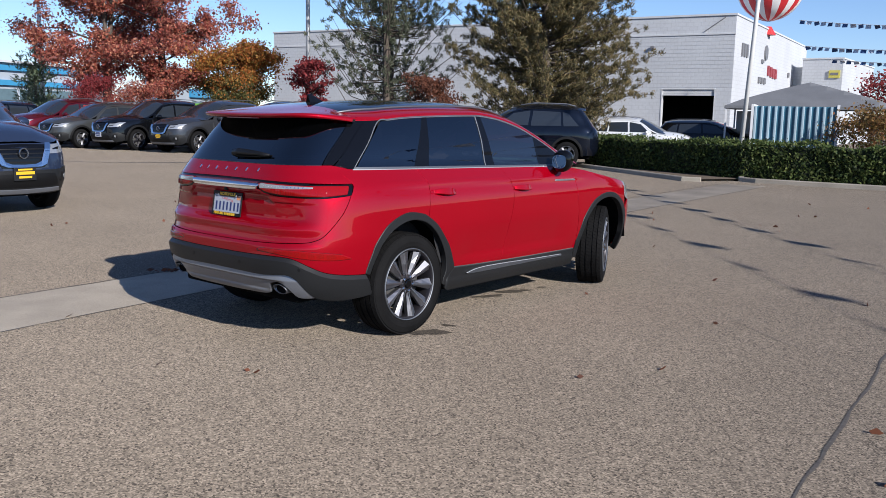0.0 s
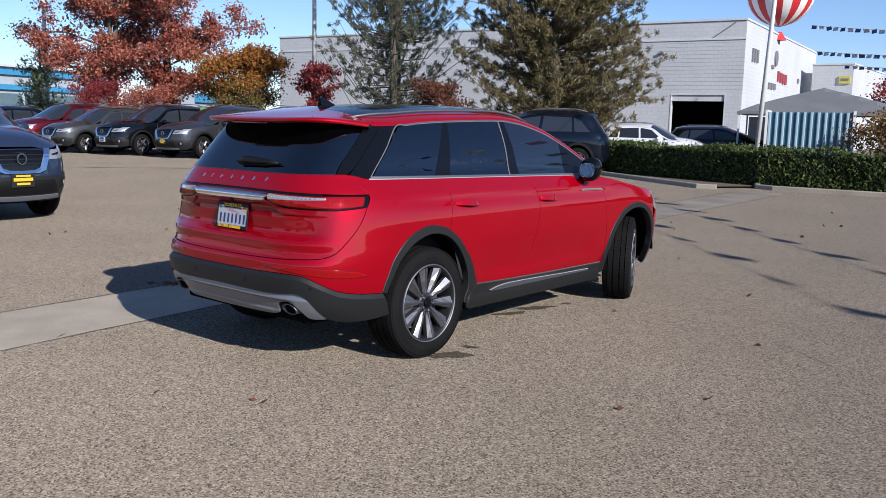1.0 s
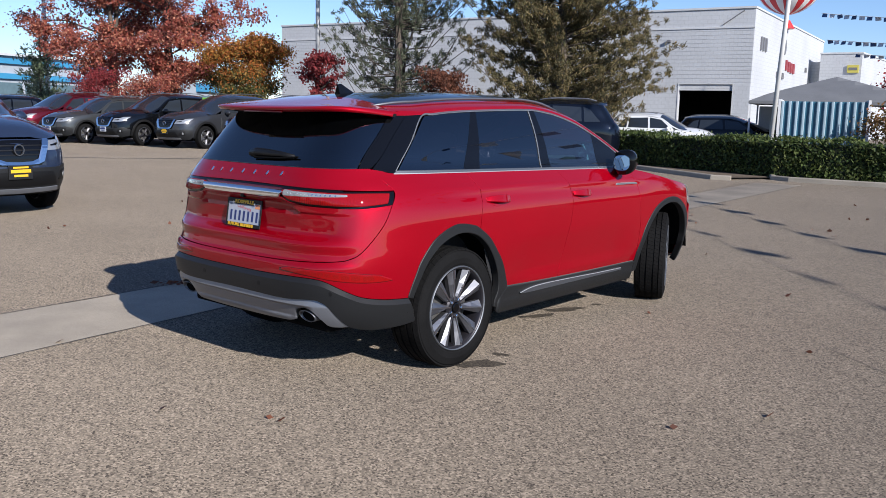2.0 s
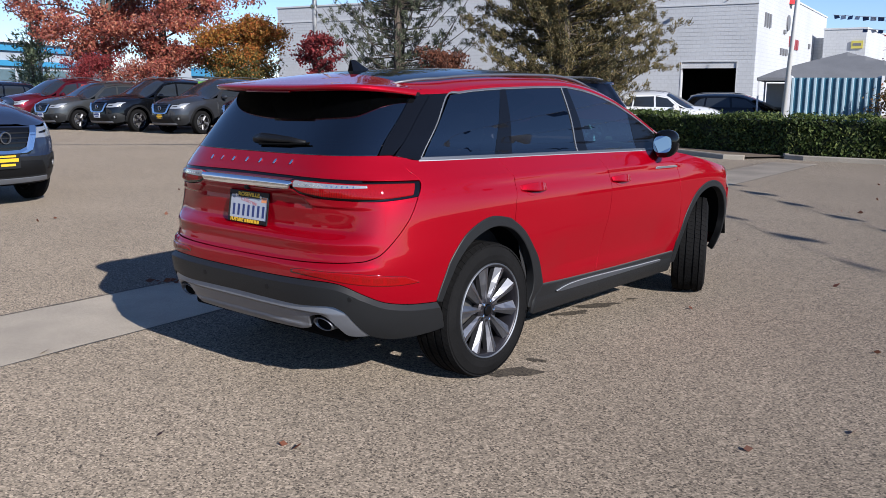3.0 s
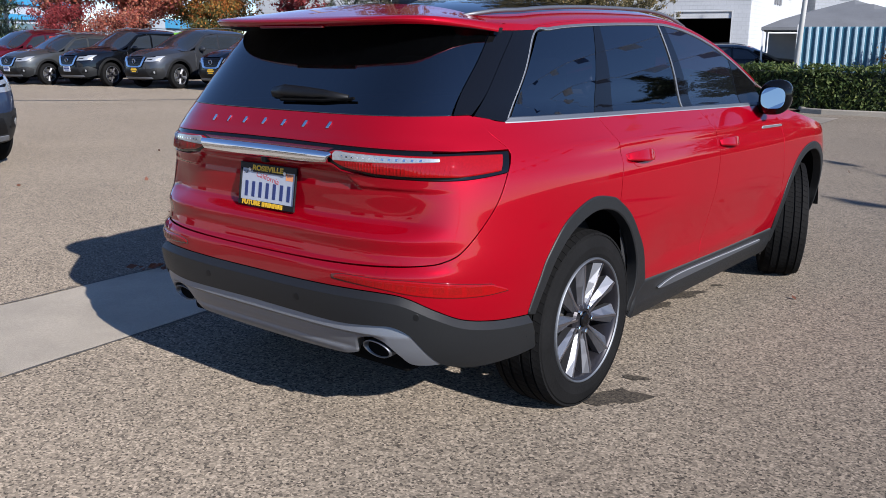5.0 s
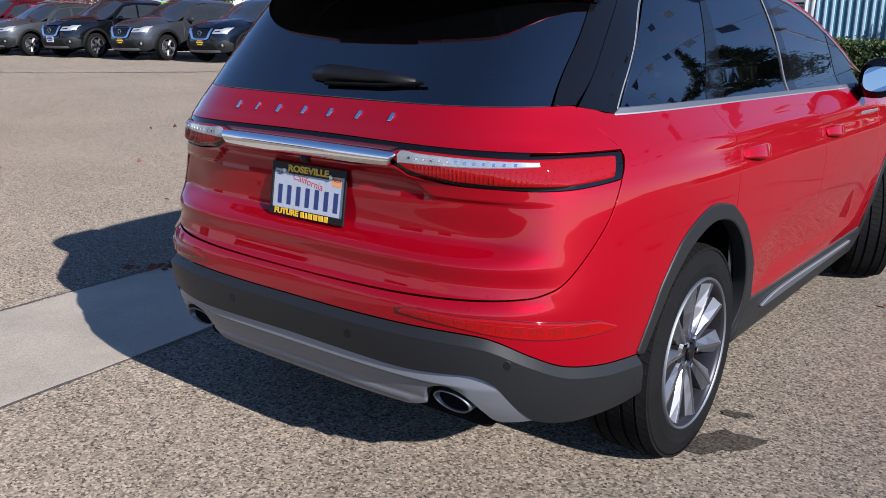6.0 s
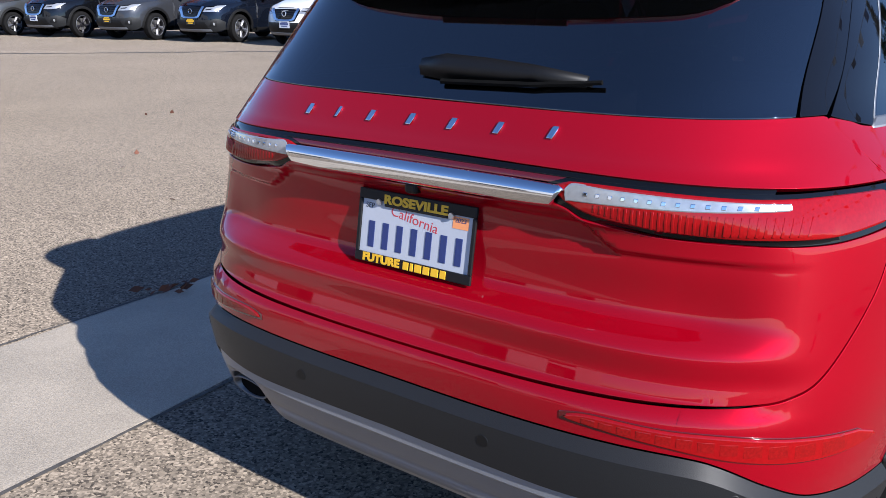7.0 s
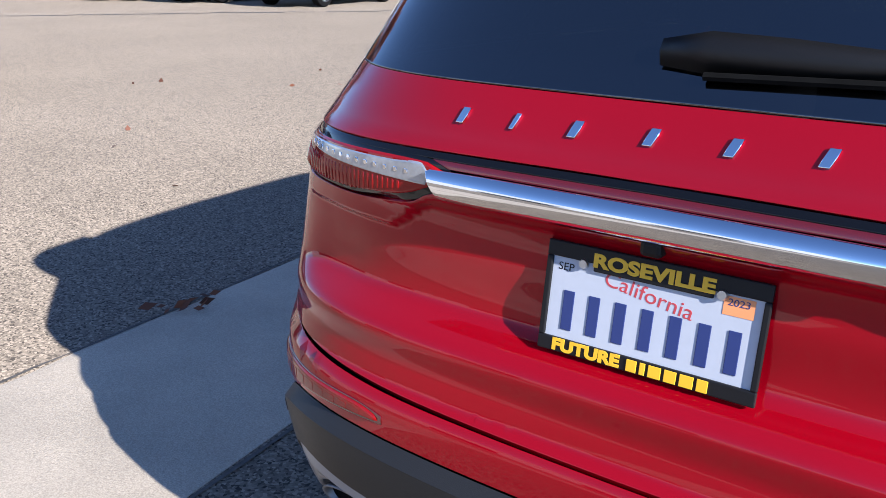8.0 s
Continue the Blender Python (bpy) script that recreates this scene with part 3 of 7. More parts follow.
def red_car():
    car = empty("car", 0, 0, 0)
    tagged(car, "shiny metallic red compact SUV with grey lower cladding parked on asphalt", "car", kind="")
    B = RED
    rr, ss = B.rear, B.side
    on = lambda x, y, z: (B.q(x, y, z), z)
    # dark inner skins behind the panel gaps and door cards inside the cabin
    panel("gap_backing", B, [[(-rr(.80, .62)[0], .62), (0, .60), rr(.80, .62)], [rr(.80, .62), (rr(.80, 1.0)[0] + .16, 1.0), on(.74, .45, 1.17)], [on(.74, .45, 1.17), (0, 1.19), (-on(.74, .45, 1.17)[0], 1.17)],
                                [(-on(.74, .45, 1.17)[0], 1.17), (-rr(.80, 1.0)[0] - .16, 1.0), (-rr(.80, .62)[0], .62)]], M_UNDER, car, h=0.06, off=-0.045, depth=0.002)
    for s in (1, -1):
        c = [[ss(1.40, .42), ss(3.245, .42)], [ss(3.245, .42), ss(3.12, 1.09)], [ss(3.12, 1.09), ss(1.15, 1.15)], [ss(1.15, 1.15), ss(1.22, .85), ss(1.40, .42)]]
        c = c if s > 0 else [mirrored(r) for r in c[::-1]]
        panel("door_card", B, c, M_INTERIOR, car, h=0.08, off=-0.05, depth=0.002)
        c = [[ss(.60, .95), ss(1.10, .95)], [ss(1.10, .95), ss(1.10, 1.15)], [ss(1.10, 1.15), ss(.62, 1.165)], [ss(.62, 1.165), ss(.60, .95)]]
        c = c if s > 0 else [mirrored(r) for r in c[::-1]]
        panel("boot_lining", B, c, M_INTERIOR, car, h=0.08, off=-0.05, depth=0.002)

    # --- key lines of the skin ---
    shut = [on(.724, .421, 1.197), on(.775, .445, 1.15), on(.832, .489, 1.089), on(.850, .478, 1.05), on(.853, .457, 1.01), on(.847, .392, .895), on(.812, .275, .768), on(.772, .20, .727), on(.70, .133, .713), rr(.45, .704), rr(.2, .700), (0, .699)]
    red_low = [(0, .636), rr(.2, .636), rr(.50, .640), on(.64, .085, .636), on(.705, .115, .620), on(.769, .176, .578), on(.817, .261, .530), on(.858, .380, .502), on(.880, .48, .492), ss(.565, .487)]
    red_low = [(q, z - .015 * min(1, (z - .487) / .08)) for q, z in red_low]
    arch_out = [ss(.565, .487), ss(.598, .60), ss(.648, .705), ss(.75, .806), ss(.91, .866), ss(1.06, .852), ss(1.135, .822)]
    door_rear = [ss(1.135, .822), ss(1.152, .918), ss(1.172, 1.0), ss(1.165, 1.075), ss(1.125, 1.158)]
    belt_r = [ss(1.125, 1.158), ss(.9, 1.163), ss(.56, 1.171), on(.755, .47, 1.186), on(.724, .421, 1.197)]
    g = 0.0026

    def inset(run, dq, dz):
        return [(q + dq, z + dz) for q, z in run]
    # rear body: bumper skin and both quarter panels in one pressing
    right = [red_low, arch_out, inset(door_rear, -g, 0), belt_r, inset(shut, g, -g)]
    full = [*right, *[mirrored(r) for r in right[::-1]]]
    panel("rear_body_shell", B, full, M_RED, car, h=0.028, label="red quarter panels and bumper skin")

    # tailgate, upper leaf
    up_r = [(0, 1.196), rr(.4, 1.197), rr(.69, 1.199), on(.716, .413, 1.199)]
    side_r = inset([shut[0], shut[1], shut[2]], -g - .001, 0)
    bez_top = [(B.q(.832, .489, 1.089) - g, 1.087), on(.78, .33, 1.089), rr(.684, 1.0935), rr(.4, 1.100), rr(.139, 1.103), (0, 1.103)]
    tail = empty("tailgate", 0, 0, 0)
    tail.parent = car
    panel("upper_panel", B, [up_r, [up_r[-1], side_r[0]], side_r, [side_r[-1], bez_top[0]], bez_top, mirrored(bez_top), mirrored(side_r), [mirrored(side_r)[-1], mirrored(up_r)[0]], mirrored(up_r)], M_RED, tail, h=0.026)
    # tailgate, lower leaf
    lamp_low = [on(.853, .462, 1.010), on(.82, .36, .999), on(.772, .288, .993), rr(.66, .993), rr(.52, .997), rr(.41, 1.010), rr(.365, 1.030), rr(.340, 1.037)]
    shut_low = inset(shut[4:], -g, g)
    mid = [rr(.340, 1.037), (0, 1.030)]
    panel("lower_panel", B, [shut_low, mirrored(shut_low), [mirrored(shut_low)[-1], mirrored(lamp_low)[-1]], mirrored(lamp_low)[::-1], [(-mid[0][0], mid[0][1]), (0, 1.030)], [(0, 1.030), mid[0]],
                             lamp_low[::-1], [lamp_low[0], shut_low[0]]], M_RED, tail, h=0.012)
    # black bezel strip over the bar and round the lamps
    strip_b = [rr(.70, 1.084), rr(.4, 1.0905), (0, 1.0935)]
    strip_t = [(0, 1.1015), rr(.4, 1.0985), rr(.70, 1.092)]
    panel("black_strip", B, [strip_t, [strip_t[-1], strip_b[0]], strip_b, mirrored(strip_b), [mirrored(strip_b)[-1], mirrored(strip_t)[0]], mirrored(strip_t)], M_BLACKGLOSS, tail, h=0.03, off=-0.004)
    rs_t = [(0, 1.0925), rr(.36, 1.090)]
    rs_b = [rr(.355, 1.076), (0, 1.076)]
    panel("red_strip", B, [rs_t, [rs_t[-1], rs_b[0]], rs_b, mirrored(rs_b), [mirrored(rs_b)[-1], mirrored(rs_t)[0]], mirrored(rs_t)], M_LENS_DEEP, tail, h=0.03, off=-0.006, label="dark red reflector strip")
    ch_t = [(0, 1.075), rr(.25, 1.074), rr(.356, 1.071)]
    ch_b = [rr(.338, 1.038), rr(.25, 1.036), (0, 1.034)]
    panel("bright_bar", B, [ch_t, [ch_t[-1], ch_b[0]], ch_b, mirrored(ch_b), [mirrored(ch_b)[-1], mirrored(ch_t)[0]], mirrored(ch_t)], M_CHROME, tail, h=0.012, off=0.004, edge=0.005,
          lift=lambda v: 0.015 * np.clip(1 - ((v[:, 1] - 1.055) / 0.026) ** 2, 0, 1), label="polished chrome bar")
    # lamps
    for s in (1, -1):
        lamp = empty("tail_lamp", 0, 0, 0)
        lamp.parent = car
        f = (lambda r: r) if s > 0 else (lambda r: mirrored(r))

        def lp(name, runs, m, **k):
            rs = runs if s > 0 else [mirrored(r) for r in runs[::-1]]
            return panel(name, B, rs, m, lamp, **k)
        out = [[rr(.342, 1.040), rr(.36, 1.088), rr(.684, 1.0835), on(.78, .332, 1.083), on(.832, .492, 1.081)],
               [on(.832, .492, 1.081), on(.846, .478, 1.045), on(.851, .464, 1.014)],
               [on(.851, .464, 1.014), on(.82, .362, 1.002), on(.772, .29, .996), rr(.66, .996), rr(.52, 1.0), rr(.41, 1.013), rr(.342, 1.040)]]
        lp("bezel", out, M_BLACKGLOSS, h=0.025, off=-0.004)
        lens = [[rr(.365, 1.047), rr(.368, 1.0775), rr(.684, 1.0715), on(.778, .328, 1.0715), on(.824, .462, 1.069)],
                [on(.824, .462, 1.069), on(.835, .448, 1.045), on(.839, .436, 1.023)],
                [on(.839, .436, 1.023), on(.803, .333, 1.013), on(.758, .275, 1.009), rr(.65, 1.009), rr(.52, 1.017), rr(.42, 1.028), rr(.365, 1.047)]]
        lp("red_lens", lens, M_LENS_RED, h=0.02, off=0.002, edge=0.004)
        clear = [[rr(.366, 1.047), rr(.371, 1.0755), rr(.45, 1.0735), rr(.60, 1.0695), on(.72, .256, 1.065)],
                 [on(.72, .256, 1.066), on(.72, .258, 1.058)],
                 [on(.72, .258, 1.058), rr(.60, 1.053), rr(.45, 1.050), rr(.366, 1.049)]]
        lp("clear_lens", clear, M_LENS_CLEAR, h=0.014, off=0.004, edge=0.003, label="clear light-guide band")
        for i in range(13):
            x = .40 + i * .023
            z = 1.0625 - i * .0002
            c = [[rr(x, z - .0028), rr(x + .006, z - .0028)], [rr(x + .006, z - .0028), rr(x + .0066, z + .0028)], [rr(x + .0066, z + .0028), rr(x + .0006, z + .0028)], [rr(x + .0006, z + .0028), rr(x, z - .0028)]]
            lp("led_element", c, M_CHROME, h=0.02, off=0.0050, edge=0.0012, depth=0.004)
        for i in range(30):
            x = .42 + i * .0115
            z0 = max(1.010, 1.030 - (x - .42) * .18) + .003
            c = [[rr(x, z0), rr(x + .003, z0)], [rr(x + .003, z0), rr(x + .003, 1.045)], [rr(x + .003, 1.045), rr(x, 1.045)], [rr(x, 1.045), rr(x, z0)]]
            lp("lens_rib", c, M_LENS_RED, h=0.03, off=0.0031, edge=0.0012, depth=0.003)
    # reflectors in the bumper
    for s in (1, -1):
        refl = [[rr(.42, .657), rr(.47, .666), rr(.597, .664), on(.70, .118, .663), on(.79, .20, .652), on(.865, .36, .632)],
                [on(.865, .36, .632), on(.884, .425, .607)],
                [on(.884, .425, .607), on(.86, .335, .603), on(.81, .225, .608), on(.72, .128, .622), rr(.597, .640), rr(.42, .655)]]
        seat = [[(q - .012 * (i == 0), z + .006) for i, (q, z) in enumerate(refl[0])], [(refl[0][-1][0], refl[0][-1][1] + .006), (refl[2][0][0] + .010, refl[2][0][1] - .005)],
                [(q + (.010 if i == 0 else 0) - (.012 if i == 5 else 0), z - .006) for i, (q, z) in enumerate(refl[2])], [(refl[2][-1][0] - .012, refl[2][-1][1] - .006), (refl[0][0][0] - .012, refl[0][0][1] + .006)]]
        seat[1][0] = seat[0][-1]
        seat[1][1] = seat[2][0]
        flip = lambda runs: runs if s > 0 else [mirrored(r) for r in runs[::-1]]
        panel("reflector_seat", B, flip(seat), M_LENS_DEEP, car, h=0.02, off=0.0015, edge=0.001, depth=0.006)
        refo = panel("reflector", B, flip(refl), M_LENS_RED, car, h=0.02, off=0.006, edge=0.004, label="long red bumper reflector")
        mid_z = curve_table([(.45, .658), (.60, .652), (.70, .643), (.79, .631), (.87, .618)])
        for i in range(12):
            x = .455 + i * .033
            zm, hh = float(mid_z(x + .012)), .0045 + .0008 * i
            c = [[rr(x, zm - hh), rr(x + .024, zm - hh)], [rr(x + .024, zm - hh), rr(x + .024, zm + hh)], [rr(x + .024, zm + hh), rr(x, zm + hh)], [rr(x, zm + hh), rr(x, zm - hh)]]
            panel("reflector_prism", B, flip(c), M_PRISM, refo, h=0.03, off=0.0068, edge=0.004, depth=0.006)

    # lower cladding
    sil_top = [(0, .508), rr(.25, .505), rr(.44, .503), rr(.58, .512), on(.645, .097, .512), on(.69, .13, .485), on(.715, .16, .44), on(.735, .250, .362)]
    clad_bot = [on(.735, .250, .362), on(.77, .33, .338), on(.80, .41, .332), ss(.55, .338), ss(.64, .35)]
    clad_arch = [ss(.64, .35), ss(.60, .42), ss(.563, .487)]
    rl = inset(red_low, 0, -.004)
    dense = np.array(smooth_run(rl, .004) + [rl[-1]])
    way = np.gradient(dense, axis=0)
    way /= np.linalg.norm(way, axis=1, keepdims=True)
    low_edge = dense + np.stack([way[:, 1], -way[:, 0]], -1) * .022
    rl_in = [tuple(p) for p in low_edge[::12]] + [tuple(low_edge[-1])]
    rl_in[0] = (0.0, rl_in[0][1])
    low_edge[0, 0] = 0.0
    clad = [rl_in, [rl_in[-1], clad_arch[-2]], clad_arch[-2::-1], clad_bot[::-1], sil_top[::-1]]
    panel("bumper_cladding", B, [*clad, *[mirrored(r) for r in clad[::-1]]], M_CLAD, car, h=0.024, off=0.022, edge=0.003, depth=0.04, label="dark grey textured plastic cladding")

    for sg in (1, -1):
        top_p, _ = B.place(dense[:, 0] * sg, dense[:, 1], 0.0)
        low_p, _ = B.place(low_edge[:, 0] * sg, low_edge[:, 1], 0.0222)
        nv = len(dense)
        faces = [(i, nv + i, nv + i + 1, i + 1) if sg > 0 else (i, i + 1, nv + i + 1, nv + i) for i in range(nv - 1)]
        put("cladding_lip", mesh_from("cladding_lip", np.vstack([top_p, low_p]), faces), M_CLAD, car)
    # silver lower trim with two exhaust openings
    sil_bot = [on(.735, .250, .362), on(.70, .21, .358), on(.66, .18, .364), on(.645, .138, .40), rr(.60, .445), rr(.54, .452), rr(.485, .435), rr(.462, .385)]
    sil_mid = [rr(.462, .385), rr(.44, .370), rr(.2, .362), (0, .360)]
    sk = [[(q, z - .003) for q, z in sil_top], sil_bot, sil_mid]
    panel("silver_trim", B, [*sk, *[mirrored(r) for r in sk[::-1]]], M_SILVER, car, h=0.014, off=0.018, edge=0.006, depth=0.05, label="satin silver lower bumper trim",
          lift=lambda v: -0.016 * np.clip((v[:, 1] - 0.472) / 0.035, 0, 1) - 0.020 * np.clip((0.468 - v[:, 1]) / 0.012, 0, 1) * np.clip((0.66 - np.abs(v[:, 0])) / 0.08, 0, 1) + 0.014 * np.clip((0.392 - v[:, 1]) / 0.010, 0, 1) * np.clip((0.5 - np.abs(v[:, 0])) / 0.08, 0, 1))
    # exhausts
    for s in (1, -1):
        bm = bmesh.new()
        ringsv = []
        for (yy, a, b) in ((0.30, .054, .031), (0.118, .062, .034), (0.110, .062, .034), (0.112, .057, .030), (0.26, .053, .027)):
            ringsv.append([bm.verts.new((s * .553 + a * math.cos(k * math.tau / 28), yy - 0.015 * math.sin(k * math.tau / 28), .402 + b * math.sin(k * math.tau / 28))) for k in range(28)])
        for q, w in zip(ringsv, ringsv[1:]):
            for k in range(28):
                bm.faces.new((q[k], q[(k + 1) % 28], w[(k + 1) % 28], w[k]))
        tip = part("exhaust_tip", bm, M_BRIGHT, car, "polished oval exhaust tip", smooth=True)
        bm = bmesh.new()
        bm.faces.new([bm.verts.new((s * .553 + .0555 * math.cos(k * math.tau / 28), .130, .402 + .0285 * math.sin(k * math.tau / 28))) for k in range(28)])
        part("pipe_bore", bm, M_UNDER, tip)
        bm = bmesh.new()
        box(bm, s * .553 - .09, .20, .385, s * .553 + .09, .34, .47)
        part("exhaust_surround", bm, M_UNDER, car)
    # parking sensors
    for x, z in ((.254, .560), (.719, .550), (-.254, .560), (-.719, .550)):
        q0 = rr(x, z) if abs(x) < .5 else (math.copysign(on(.719, .133, z)[0], x), z)
        c = [(q0[0] + .012 * math.cos(k * math.tau / 16), z + .012 * math.sin(k * math.tau / 16)) for k in range(17)]
        panel("parking_sensor", B, [c], M_BLACK, car, h=0.02, off=0.0235, edge=0.002, depth=0.006)

    # doors, sills, arches, fenders: both sides
    dseam = [ss(2.075, 1.142), ss(2.125, 1.08), ss(2.168, .98), ss(2.15, .8), ss(2.105, .60), ss(2.07, .405)]
    fy = curve_table([(.38, 3.175), (.7, 3.16), (1.0, 3.10), (1.12, 3.02)])
    for s in (1, -1):
        f = lambda runs: runs if s > 0 else [mirrored(r) for r in runs[::-1]]
        arch_f = [ss(1.135 + .007, .822), ss(1.25, .742), ss(1.36, .62), ss(1.43, .50), ss(1.47, .428)]
        rdoor = [[(q + g, z) for q, z in door_rear][::-1], arch_f, [ss(1.47, .428), ss(1.8, .415), (dseam[-1][0] - g, .409)], [(q - g, z) for q, z in dseam[::-1]], [ss(2.071, 1.142), ss(1.6, 1.155), ss(1.129, 1.158)]]
        d1 = empty("rear_door", 0, 0, 0)
        d1.parent = car
        panel("skin", B, f(rdoor), M_RED, d1, h=0.03)
        fedge = [ss(float(fy(z)), float(z)) for z in np.linspace(1.118, .39, 15)]
        fdoor = [[(q + g, z) for q, z in dseam], [(dseam[-1][0] + g, .409), ss(2.6, .396), ss(3.17, .388)], fedge[::-1], [ss(3.02, 1.118), ss(2.6, 1.131), ss(2.079, 1.142)]]
        d2 = empty("front_door", 0, 0, 0)
        d2.parent = car
        panel("skin", B, f(fdoor), M_RED, d2, h=0.03)
        # handles
        for d, y0, y1, z0, z1 in ((d1, 1.215, 1.45, .998, .985), (d2, 2.18, 2.42, .978, .968)):
            def bow(v, y0=y0):
                qa = B.side(y0, .99)[0]
                t = np.clip((np.abs(v[:, 0]) - qa) / .235, 0, 1)
                return 0.034 * np.sin(np.pi * t) ** 0.7
            hr = [[ss(y0, z0 - .010), ss((y0 + y1) / 2, (z0 + z1) / 2 - .020), ss(y1, z1 - .014)], [ss(y1, z1 - .014), ss(y1, z1 + .014)], [ss(y1, z1 + .014), ss((y0 + y1) / 2, (z0 + z1) / 2 + .017), ss(y0, z0 + .010)], [ss(y0, z0 + .010), ss(y0, z0 - .010)]]
            panel("door_handle", B, f(hr), M_RED, d, h=0.015, off=0.004, edge=0.004, depth=0.014, lift=bow)
            ym, zm = (y0 + y1) / 2 - .02, (z0 + z1) / 2 - .004
            cup = [[ss(ym + .062 * math.cos(k * math.tau / 20), zm + .036 * math.sin(k * math.tau / 20)) for k in range(21)]]
            panel("handle_cup", B, f(cup), M_RED, d, h=0.012, off=0.0015, edge=0.002, depth=0.004)
        # rear arch cladding
        inner = [ss(.597, .483), ss(.636, .595), ss(.70, .70), ss(.80, .777), ss(.945, .822), ss(1.09, .803), ss(1.20, .735), ss(1.28, .645), ss(1.352, .52), ss(1.386, .40), ss(1.39, .30)]
        outer = [ss(1.45, .30), ss(1.463, .41), ss(1.43, .502), ss(1.357, .622), ss(1.247, .744), ss(1.135, .824), ss(1.06, .854), ss(.91, .868), ss(.75, .808), ss(.648, .707), ss(.598, .602), ss(.565, .490)]
        panel("rear_arch_trim", B, f([inner, [inner[-1], outer[0]], outer, [outer[-1], inner[0]]]), M_CLAD, car, h=0.02, off=0.007, edge=0.005, depth=0.05)
        # sill
        sb = [ss(1.455, .255), ss(2.2, .25), ss(3.2, .245)]
        st = [ss(3.17, .383), ss(2.4, .393), ss(1.8, .408), ss(1.466, .422)]
        panel("sill_cladding", B, f([sb, [sb[-1], st[0]], st, [st[-1], sb[0]]]), M_CLAD, car, h=0.03, off=0.010, edge=0.010, depth=0.05,
              lift=lambda v: 0.006 * np.clip((0.36 - v[:, 1]) / 0.04, 0, 1))
        tr = [[ss(1.62, .366), ss(1.80, .358), ss(2.95, .352)], [ss(2.95, .352), ss(2.95, .364)], [ss(2.95, .364), ss(2.6, .372), ss(1.85, .392), ss(1.62, .366)]]
        panel("bright_sill_strip", B, f(tr), M_BRIGHT, car, h=0.02, off=0.024, edge=0.003, depth=0.012, label="bright sill strip")
    F = lambda y, z: B.side(y, z, True)
    for s in (1, -1):
        f = lambda runs: runs if s > 0 else [mirrored(r) for r in runs[::-1]]
        fe = [F(float(fy(z)) + .006, float(z)) for z in np.linspace(1.116, .42, 15)]
        ao = [F(3.18, .42), F(3.20, .50), F(3.265, .66), F(3.40, .79), F(3.58, .855), F(3.77, .855), F(3.94, .79), F(4.06, .68), F(4.125, .55), F(4.145, .46)]
        panel("front_wing", B, f([fe, [fe[-1], ao[0]], ao[:8], [ao[7], F(4.05, .80), F(4.02, .945)], [F(4.02, .945), F(3.7, 1.0), F(3.3, 1.075), fe[0]]]), M_RED, car, h=0.03, front=True)
        ai = [F(3.235, .30), F(3.24, .42), F(3.265, .52), F(3.33, .66), F(3.45, .765), F(3.60, .815), F(3.76, .815), F(3.89, .765), F(4.005, .66), F(4.07, .53), F(4.08, .44), F(4.075, .36), F(4.05, .28)]
        ao2 = [F(4.10, .28), F(4.125, .36), F(4.135, .46)] + [(q, z - .004) for q, z in ao[7::-1]] + [F(3.182, .30)]
        panel("front_arch_trim", B, f([ai, [ai[-1], ao2[0]], ao2, [ao2[-1], ai[0]]]), M_CLAD, car, h=0.022, off=0.007, edge=0.005, depth=0.05, front=True)
        bt = [F(2.78, 1.004), F(3.10, .998)], [F(3.10, .998), F(3.095, 1.008)], [F(3.095, 1.008), F(2.80, 1.016)], [F(2.80, 1.016), F(2.78, 1.004)]
        panel("wing_badge", B, f(list(bt)), M_SILVER, car, h=0.02, off=0.004, edge=0.002, depth=0.01, front=True, label="bright side badge strip")
        hl = [[F(4.02, .945), F(4.08, .80), F(4.2, .76)], [F(4.2, .76), B.rear(.62, .78, True)], [B.rear(.62, .78, True), B.rear(.62, .90, True)], [B.rear(.62, .90, True), F(4.2, .915), F(4.02, .945)]]
        panel("headlamp", B, f(hl), M_LENS_CLEAR, car, h=0.03, front=True)
    # front bumper and grille, one skin each
    ffr = B.rear
    bl = [F(4.065, .68), F(4.13, .55), F(4.15, .46), F(4.14, .36), F(4.11, .29)]
    bot = [F(4.11, .29), ffr(.5, .28, True), (0, .28)]
    tp = [(0, .66), ffr(.4, .66, True), ffr(.62, .775, True), F(4.2, .755), F(4.065, .68)]
    panel("front_bumper", B, [bl, bot, mirrored(bot), mirrored(bl), mirrored(tp), tp], M_RED, car, h=0.05, front=True)
    gt = [(0, .92), ffr(.45, .91, True), ffr(.615, .90, True)]
    gb = [ffr(.615, .78, True), ffr(.4, .665, True), (0, .665)]
    panel("grille", B, [gt, [gt[-1], gb[0]], gb, mirrored(gb), [mirrored(gb)[-1], mirrored(gt)[0]], mirrored(gt)], M_CHROME, car, h=0.05, off=-0.01, front=True)

    # glazing
    dlo_b = [(.565, 1.186), (1.148, 1.176), (1.969, 1.155), (2.98, 1.132)]
    dlo_t = [(.905, 1.492), (1.10, 1.512), (1.385, 1.527), (2.033, 1.541), (2.236, 1.523), (2.515, 1.457), (2.80, 1.33), (2.98, 1.235)]
    fb = curve_table(dlo_b)
    ft = curve_table(dlo_t)
